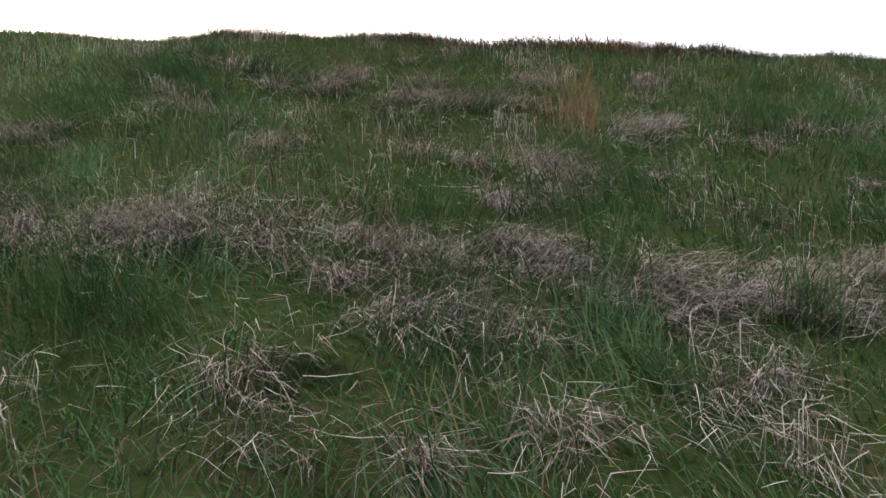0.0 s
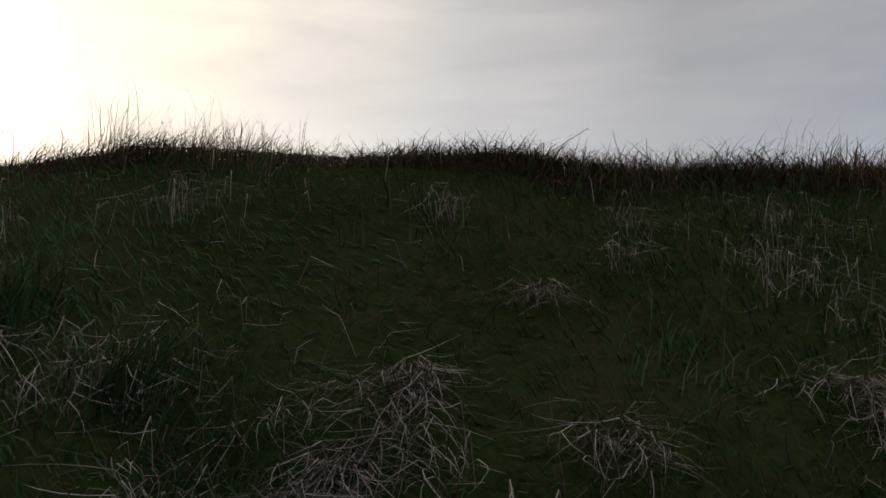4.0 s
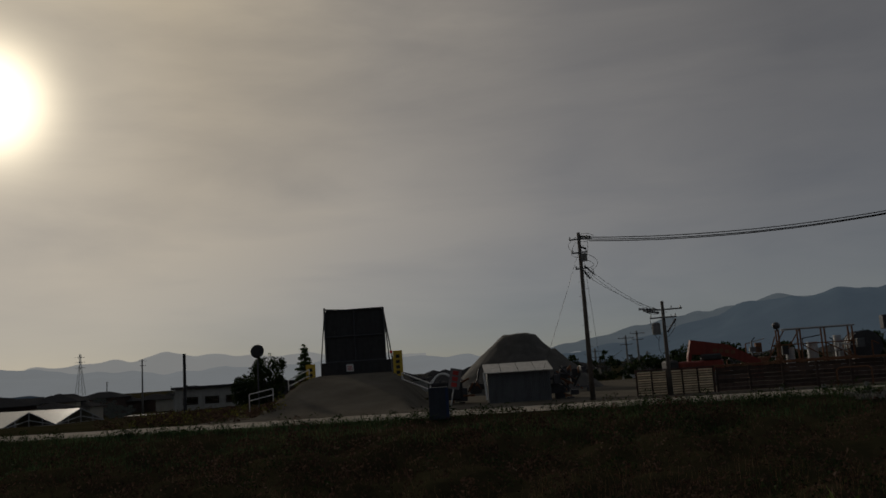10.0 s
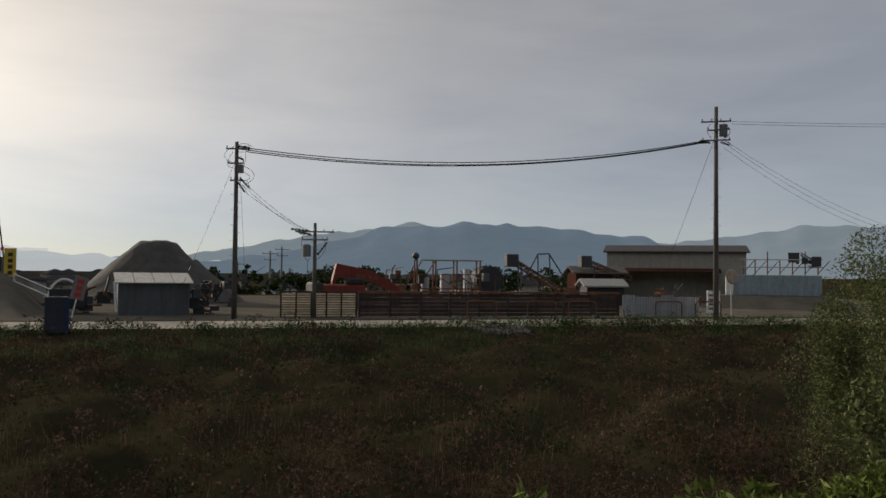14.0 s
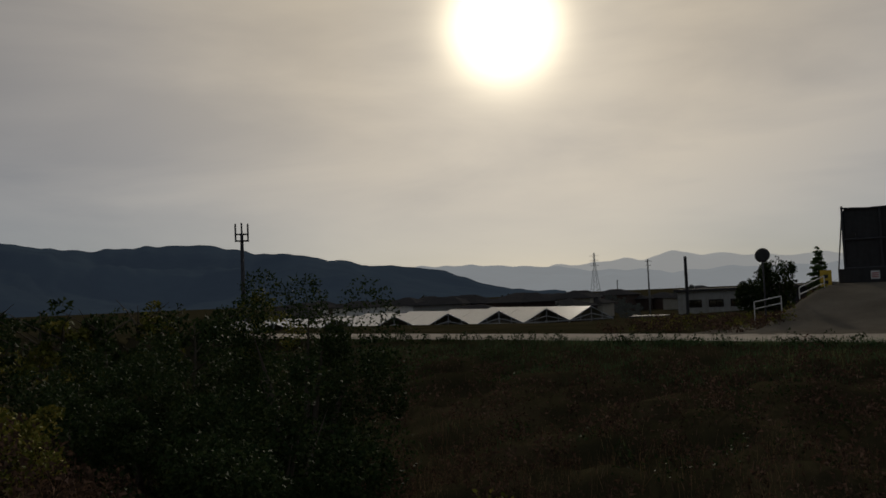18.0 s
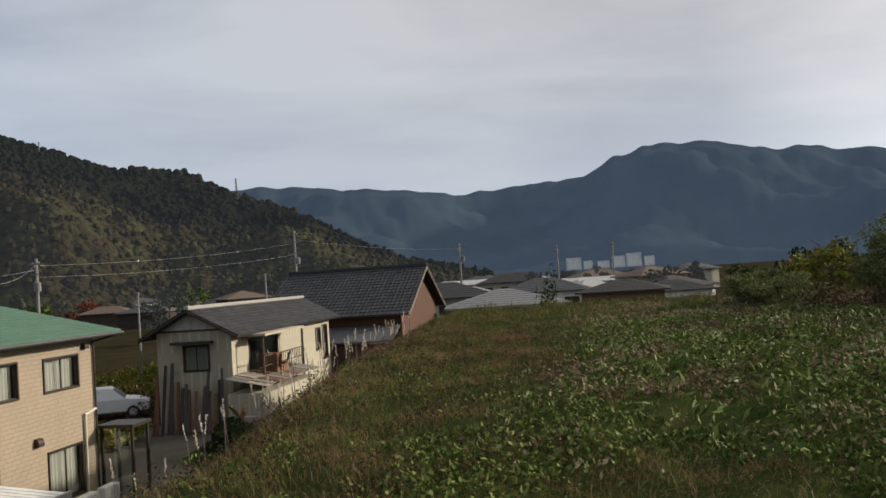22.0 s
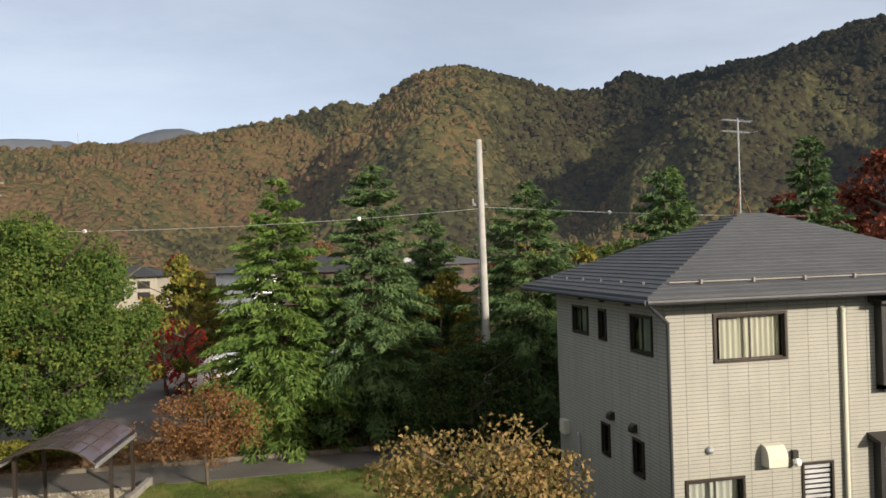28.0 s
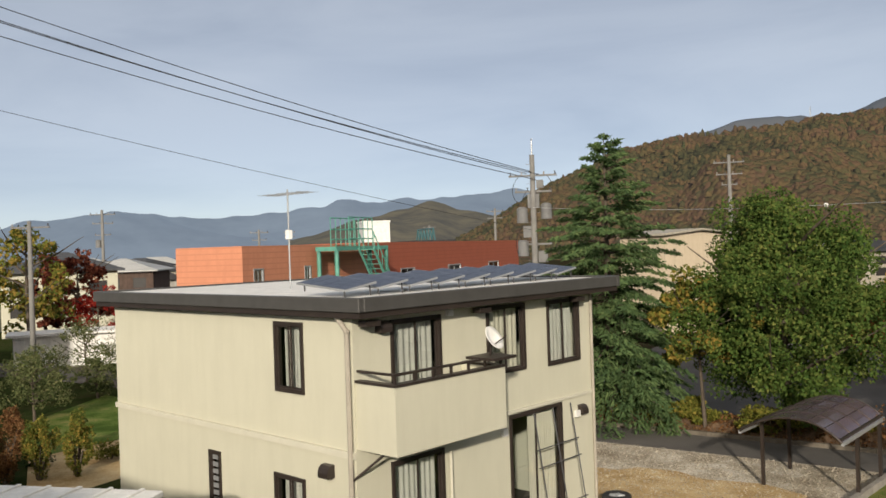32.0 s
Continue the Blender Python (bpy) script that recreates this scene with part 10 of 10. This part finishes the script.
def red_building():
    at = pose(35.6, -42.4, G, 0, 0, 101.5)
    ops = [(-17.2, -14.4, 4.2, 4.9), (-26.8, -24.0, 4.2, 4.9), (-8.0, -5.6, 4.2, 4.9)]
    th = thing("red_factory", at, "long flat-roofed red brick building", "building")
    wall(th, "N", 0.0, -33, 0, 0, 6.8, ops, REDWALL)
    wall(th, "W", -33, -14, -0.141, 0, 6.8, [], REDWALL)
    wall(th, "E", 0.0, -14, -0.141, 0, 6.8, [], REDWALL)
    wall(th, "S", -14, -32.859, -0.141, 0, 6.8, [], REDWALL)
    for o in ops:
        window(th, "N", 0.0, *o, frame=STEEL, curtain=None, width=0.08)
    bm = B()
    box(bm, -32.8, -0.2, -13.8, -0.2, 6.3, 6.5)
    part("roof", bm, DARKROOF, th)
    th = thing("salmon_annex", at, "salmon-coloured flat-roofed annex beside the red factory", "building")
    ops = [(11.6, 12.5, 4.6, 5.5), (6.9, 7.6, 4.6, 5.5)]
    wall(th, "N", 0.3, 0.02, 13.4, 0, 6.7, ops, PINKWALL)
    for o in ops:
        window(th, "N", 0.3, *o, frame=STEEL, curtain=None, width=0.07)
    wall(th, "W", 0.02, -4, 0.159, 0, 6.7, [], PINKWALL)
    wall(th, "E", 13.4, -4, 0.159, 0, 6.7, [], PINKWALL)
    wall(th, "S", -4, 0.161, 13.259, 0, 6.7, [], PINKWALL)
    bm = B()
    box(bm, 0.2, 13.2, -3.8, 0.1, 6.3, 6.5)
    part("roof", bm, DARKROOF, th)
    GREENSTEEL = plain("green_stair_paint", (0.10, 0.30, 0.24), rough=0.5, stain=0.2)
    st = thing("outside_stair", at, "green steel outside stair and landing", "stair")
    for x in (0.3, 6.6):
        for y in (0.7, 1.9):
            bm = B()
            bar(bm, (x, y, 0), (x, y, 6.3), 0.13, sides=6)
            part("column", bm, GREENSTEEL, st)
    bm = B()
    box(bm, 0.2, 6.8, 0.6, 2.0, 6.3, 6.55)
    part("landing", bm, GREENSTEEL, st)
    for k in range(13):
        bm = B()
        box(bm, 3.9 - 0.25 * k, 4.2 - 0.25 * k, 2.1, 3.0, 6.3 - 0.3 * k, 6.34 - 0.3 * k)
        part("tread", bm, GREENSTEEL, st)
    for y in (2.05, 3.05):
        bm = B()
        bar(bm, (4.2, y, 6.4), (0.9, y, 2.4), 0.09, sides=5)
        part("stringer", bm, GREENSTEEL, st)
        bm = B()
        bar(bm, (4.2, y, 7.4), (0.9, y, 3.4), 0.04, sides=5)
        for k in range(7):
            bar(bm, (4.1 - 0.5 * k, y, 6.3 - 0.6 * k), (4.1 - 0.5 * k, y, 7.3 - 0.6 * k), 0.03, sides=4)
        part("handrail", bm, GREENSTEEL, st)
    for y in (0.7, 1.95):
        bm = B()
        for a in np.arange(2.2, 5.3, 0.6):
            bar(bm, (a, y, 6.55), (a, y, 8.3), 0.035, sides=4)
        for zz in (7.0, 7.6, 8.3):
            bar(bm, (2.2, y, zz), (5.2, y, zz), 0.04, sides=5)
        part("guard_rail", bm, GREENSTEEL, st)


red_building()
th = thing("steel_roof_truss", pose(69.8, -96.8, G, 0, 0, -36), "dark steel roof truss on a far building", "building")
bm = B()
box(bm, -4.4, 4.4, -3, 3, 0, 7.4)
part("wall", bm, DARKPANEL, th)
blue_steel = plain("blue_green_steel", (0.05, 0.12, 0.13), rough=0.5)
members = [((-3.6, 0, 9.0), (3.6, 0, 9.0))]
for i in range(6):
    x = -4.2 + 1.4 * i
    members += [((x, 0, 7.4), (x + 0.7, 0, 9.0)), ((x + 0.7, 0, 9.0), (x + 1.4, 0, 7.4))]
for a, b in members:
    bm = B()
    bar(bm, a, b, 0.1, sides=5)
    part("truss_member", bm, blue_steel, th)
block(158, -192.5, G, 9, 8, 14.3, -40, 4, 4, "white concrete tower block beyond the red building", WHITEPAINT, "white_block")
low_shed(19.7, -57.5, G, 3.9, 7, 6.6, 0.3, "beige windowless hall behind the oak", plain("beige_hall", (0.50, 0.42, 0.31), 0.06, rough=0.8, stain=0.12), BEIGE, -20, "building", "beige_hall")


def hip_house(x, y, turn, w, d, h, rise, wallm, roofm, label, group="", wins=True, name="house"):
    th = thing(name, pose(x, y, G, 0, 0, turn), label, "house", group)
    ops = []
    if wins:
        n = max(2, int(w / 2.6))
        for lv in (0.3, 0.62):
            if h < 4 and lv > 0.5:
                continue
            for i in range(n):
                s = -w / 2 + w * (i + 0.28) / n
                ops.append((s, s + w / n * 0.5, h * lv, h * lv + min(1.1, h * 0.22)))
    wall(th, "N", d / 2, -w / 2, w / 2, 0, h, ops, wallm)
    wall(th, "S", -d / 2, -w / 2, w / 2, 0, h, [], wallm)
    wall(th, "E", w / 2, -d / 2 + 0.141, d / 2 - 0.141, 0, h, [], wallm)
    wall(th, "W", -w / 2, -d / 2 + 0.141, d / 2 - 0.141, 0, h, [], wallm)
    for o in ops:
        bm = B()
        sbox(bm, "N", d / 2, o[0], o[1], -0.1, -0.06, o[2], o[3])
        part("window", bm, BAYBLACK, th)
    hip_roof(th, -w / 2 - 0.6, w / 2 + 0.6, -d / 2 - 0.6, d / 2 + 0.6, h, h + rise, max(w - d, 0.5), roofm, 8, "x", 0.03)
    return th


hip_house(69.5, -41.5, 57, 9.0, 8.0, 5.4, 1.6, CREAMPAINT, SLATE, "cream two-storey house with a slate hipped roof")
th = flat_building(45.5, -17.0, G, 8, 6, 5.3, -120, "dark timber house with deep eaves and a balcony", BROWNBOARD, [(-3, -1, 3, 4.2), (0.5, 2.6, 3, 4.2)], 0.6, "dark_house")
low_shed(46.6, -28.9, G, 7.2, 2.4, 1.9, 0.12, "low white garden store", WHITEPAINT, WHITEPAINT, 57, "shed", "garden_store")
MATTROOF = plain("dull_dark_roof_tiles", (0.06, 0.058, 0.058), 0.2, rough=1.0, bump=0, specular=0.0)
rgf = np.random.default_rng(77)
far_wall = [PALEWALL, GREYWALL, BEIGE, WHITEPAINT, BROWNBOARD]
far_roof = [SLATE, DARKROOF, TILE, PALEROOF, plain("brown_roof_tiles", (0.14, 0.10, 0.075), rough=0.7)]
spots = [(58, -54), (80, -38), (84, -56), (52, -58), (92, -66), (92, -44), (104, -72), (118, -58), (96, -88), (80, -78), (64, -66), (130, -96), (110, -110), (150, -80), (140, -130), (170, -110), (120, -150), (95, -130), (180, -150),
         (-170, -75), (-190, -96), (-205, -82), (-150, -62), (-215, -118), (-180, -105), (-230, -70), (-165, -88), (-240, -110), (-95, -10), (-118, 4), (-140, 14), (-100, 12),
         (-60, 190), (-85, 175), (-110, 200), (-70, 230), (-130, 170), (-45, 220), (-20, 180), (0, 200), (25, 170), (50, 190), (75, 165), (95, 150), (60, 220), (-150, 150), (-95, 150), (-120, 140), (-150, 210), (15, 140), (-10, 150)]
for i in range(92):
    a, d = (radians(rgf.uniform(82, 101)), rgf.uniform(110, 330)) if i < 18 else (radians(rgf.uniform(4, 44)), rgf.uniform(170, 280)) if i > 62 else (radians(rgf.uniform(-38, 46)), rgf.uniform(150, 330))
    spots.append((-math.sin(a) * d, math.cos(a) * d))
for i, (x, y) in enumerate(spots):
    two_st = rgf.uniform() < 0.5
    hip_house(x + rgf.uniform(-3, 3), y + rgf.uniform(-3, 3), rgf.uniform(-25, 25) + (180 if y > 60 else 45 if x > 0 else -65), rgf.uniform(7, 11), rgf.uniform(6, 8), 4.9 if two_st and y < 0 else 4.6 if two_st else 3.2, rgf.uniform(1.2, 1.8), far_wall[int(rgf.integers(0, 5))], far_roof[int(rgf.integers(0, 5))] if y < 60 else MATTROOF,
              "far house with a dark hipped roof" , "far houses", wins=(y < 0))
for i in range(16):
    a, d = radians(rgf.uniform(146, 198)), rgf.uniform(75, 190)
    hip_house(-math.sin(a) * d, math.cos(a) * d, rgf.uniform(-40, 40), rgf.uniform(7, 11), rgf.uniform(6, 8), rgf.uniform(3.2, 5.0), rgf.uniform(1.2, 1.8), far_wall[int(rgf.integers(0, 5))], far_roof[int(rgf.integers(0, 5))], "house with a tiled roof at the foot of the hill", "far houses")
for i in range(64):
    a, d = radians(rgf.uniform(112, 202)), rgf.uniform(110, 330)
    broad_tree(-math.sin(a) * d, math.cos(a) * d, rgf.uniform(4, 8.5) * (0.6 + d / 400), rgf.uniform(6, 11) * (0.6 + d / 400), ("orange", "green", "yellow", "dark", "red", "hedge")[int(rgf.integers(0, 6))], "autumn tree at the foot of the hill", n=900, size=0.5, clumps=26, low=0.04, seed=900 + i)
hip_house(-72.6, -6.0, -82, 9.0, 8.0, 3.7, 1.3, GREYWALL, plain("grey_metal_roof", (0.20, 0.20, 0.20), 0.2, rough=0.6, stain=0.3), "low house with a pale metal hipped roof beyond the field")
hip_house(-84.0, 4.4, -94, 7.6, 6.0, 4.0, 1.0, plain("brown_house_wall", (0.15, 0.085, 0.055), rough=0.85, stain=0.2), DARKROOF, "long brown house with a dark roof beyond the field")
hip_house(-84, -13, -78, 9.0, 7.0, 4.3, 1.5, BEIGE, TILE, "house with a dark roof beyond the field")
hip_house(-92, -3.5, -90, 9.0, 7.0, 4.2, 1.4, WHITEPAINT, SLATE, "pale house with a slate roof beyond the field")
# dark tree belts over the plain, gardens, yellow ginkgo
for i, (x, y, w, h, leaf) in enumerate([(52.0, -28.8, 5.5, 9.0, "yellow"), (54.8, -34, 4.5, 7.0, "red"), (57.5, -33, 3.5, 6.6, "red"), (47, -39.5, 4, 4.6, "scarlet"), (72, -40, 6, 6, "green"), (85, -50, 6, 6.5, "green")]):
    broad_tree(x, y, h, w, leaf, {"yellow": "tall yellow ginkgo-like tree among the houses", "red": "dark red tree among the houses", "scarlet": "small red tree before the far houses", "green": "green tree among the houses"}[leaf], n=2600, size=0.24, clumps=40, low=0.2, seed=80 + i)
rgb = np.random.default_rng(79)
for i in range(20):
    x = 8 + i * 3.6 + rgb.uniform(-1.5, 1.5)
    broad_tree(x, 112 - 0.45 * x + rgb.uniform(-4, 4), rgb.uniform(3.4, 5.2), rgb.uniform(4, 6.5), "dark", "dark tree behind the works", n=1300, size=0.3, clumps=30, low=0.05, seed=400 + i, z0=-2.6)
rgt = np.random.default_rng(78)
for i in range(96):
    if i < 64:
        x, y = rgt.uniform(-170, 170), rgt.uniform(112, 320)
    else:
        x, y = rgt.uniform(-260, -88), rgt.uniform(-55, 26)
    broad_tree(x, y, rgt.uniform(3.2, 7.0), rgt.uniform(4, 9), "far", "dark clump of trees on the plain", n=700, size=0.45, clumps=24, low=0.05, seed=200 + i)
for i, (x, y, w, h, leaf, n) in enumerate([(23.9, -11.2, 1.5, 2.0, "orange", 5000), (23.4, -12.0, 1.3, 2.0, "orange", 5000), (22.8, -12.7, 1.0, 1.85, "yellow", 4200), (22.2, -13.5, 0.8, 1.8, "yellow", 4000), (24.6, -13.6, 1.1, 0.7, "dark", 1200), (23.2, -15.2, 1.2, 0.6, "hedge", 1200)]):
    bush(x, y, w, w, h, leaf, "upright orange and yellow autumn hedge in the garden" if h > 1 else "low green plants in the garden bed", n, 0.055, z0=G, seed=200 + i)
for i, (x, y, h, w) in enumerate([(33.5, -15.6, 2.9, 3.4), (31.4, -17.4, 2.6, 3.2), (35.5, -19.8, 2.6, 3.0), (38.6, -24.2, 3.4, 3.8), (34.0, -21.8, 1.8, 2.2), (37.5, -17.0, 2.4, 3.2)]):
    broad_tree(x, y, h, w, "willow", "low spreading fruit tree with dull green leaves", n=3600, size=0.075, clumps=50, low=0.15, seed=210 + i, base_r=0.07)
store = thing("pale_roofed_store", pose(10.4, -7.7, -4.6, 0, 0, 22), "low store with a flat pale sheet roof below the bank", "shed")
bm = B()
box(bm, 0.12, 5.0, 0.12, 1.35, 0, 2.5)
part("body", bm, GREYWALL, store)
bm = B()
box(bm, 0, 5.2, 0, 1.5, 2.5, 2.6, bevel=0.015)
part("roof", bm, WHITEPAINT, store)
for k in range(9):
    bm = B()
    box(bm, 0.3 + 0.55 * k, 0.36 + 0.55 * k, 0.02, 1.48, 2.602, 2.63)
    part("roof_rib", bm, WHITEPAINT, store)
strip("garden_lawn", [(25.6, -14.6), (31, -16.5), (34.5, -22.5), (29.5, -22.0), (25.4, -18.6)], LAWN, "green lawn of the garden beyond the cream house", z=G, lift=0.016)
strip("garden_soil", [(20.5, -11.0), (25.4, -13.8), (25.6, -14.5), (25.3, -18.7), (21.5, -19.5)], SAND, "bare yellowish soil of the garden", z=G, lift=0.012)
for i in range(26):
    a, d = radians(rgt.uniform(217, 245)), rgt.uniform(85, 240)
    hip_house(-math.sin(a) * d, math.cos(a) * d, rgt.uniform(20, 70), rgt.uniform(7, 11), rgt.uniform(6, 8), rgt.uniform(3.0, 5.0), rgt.uniform(1.2, 1.8), far_wall[int(rgt.integers(0, 5))], far_roof[int(rgt.integers(0, 5))], "house with a dark tiled roof in the town", "far houses")
for i, (x, y, w, d, h) in enumerate([(-29, -26, 10, 6, 1.2), (-40, -30, 14, 8, 1.4), (-52, -22, 12, 6, 1.2), (-33, -19.5, 6, 3, 0.9), (-29.5, -11.2, 3.4, 2.4, 1.6), (-31, -12.5, 3, 2, 1.4), (-56, -30, 16, 8, 1.4), (-25.5, -27.5, 8, 6, 2.0)]):
    bush(x, y, w, d, h, "hedge" if i not in (4, 5) else "dark", "rough green orchard scrub behind the houses" if i not in (4, 5) else "dark garden shrub beside the house", 3500, 0.14, z0=G, seed=320 + i)
strip("garden_path", [(20, -24), (38, -30), (60, -24), (60, -20), (38, -25.5), (24, -18)], DUST, "pale earth lane beyond the gardens", z=G, lift=0.02)
car(-42.0, -24.5, G, 118, CARWHITE, "white estate car parked behind the houses")
for x, y, t, c, lab in ((1.5, -41, 10, CARWHITE, "white car in the car park behind the trees"), (-4.5, -42, 5, CARWHITE, "white car in the car park behind the trees"), (-8.5, -41, 0, plain("red_car_paint", (0.4, 0.03, 0.03), rough=0.25, bump=0), "red car in the car park behind the trees")):
    car(x, y, G, t, c, lab)
# glass porch beside the green-roofed house
th = thing("porch_frame", pose(-25.3, -13.65, G), "dark framed glass porch at the side of the house", "porch")
for x in (-0.45, 0.45):
    for y in (-0.5, 0.5):
        bm = B()
        box(bm, x - 0.04, x + 0.04, y - 0.04, y + 0.04, 0, 2.3)
        part("post", bm, BRONZE, th)
bm = B()
box(bm, -0.55, 0.55, -0.6, 0.6, 2.3, 2.4)
part("roof", bm, BRONZE, th)
bm = B()
bm.faces.new([bm.verts.new(p) for p in ((0.45, -0.46, 0.1), (0.45, 0.46, 0.1), (0.45, 0.46, 2.2), (0.45, -0.46, 2.2))])
part("pane", bm, GLASS, th)
# pylons on the crest of the wooded hill
POLE_GREY = plain("weathered_pylon_steel", (0.13, 0.13, 0.13), rough=0.8, bump=0)
hill = np.array([v.co[:] for v in bpy.data.objects["wooded_hill"].data.vertices])
hill_az = np.degrees(np.arctan2(-hill[:, 0], hill[:, 1])) % 360
for az, h, tall in ((138.0, 20, 1), (127.0, 24, 1), (132.4, 20, 0.86), (112.7, 14, 0.9), (124.8, 10, 0.75)):
    near = hill[np.abs(hill_az - az) < 0.4]
    at = near[np.argmin(np.abs(near[:, 2] - near[:, 2].max() * tall))]
    pylon(at[0], at[1], at[2] - 1.0, h, h * 0.16, "steel lattice pylon on the wooded hill", mat=POLE_GREY)
pylon(274, -1420, 175, 30, 4, "mast on the far ridge")
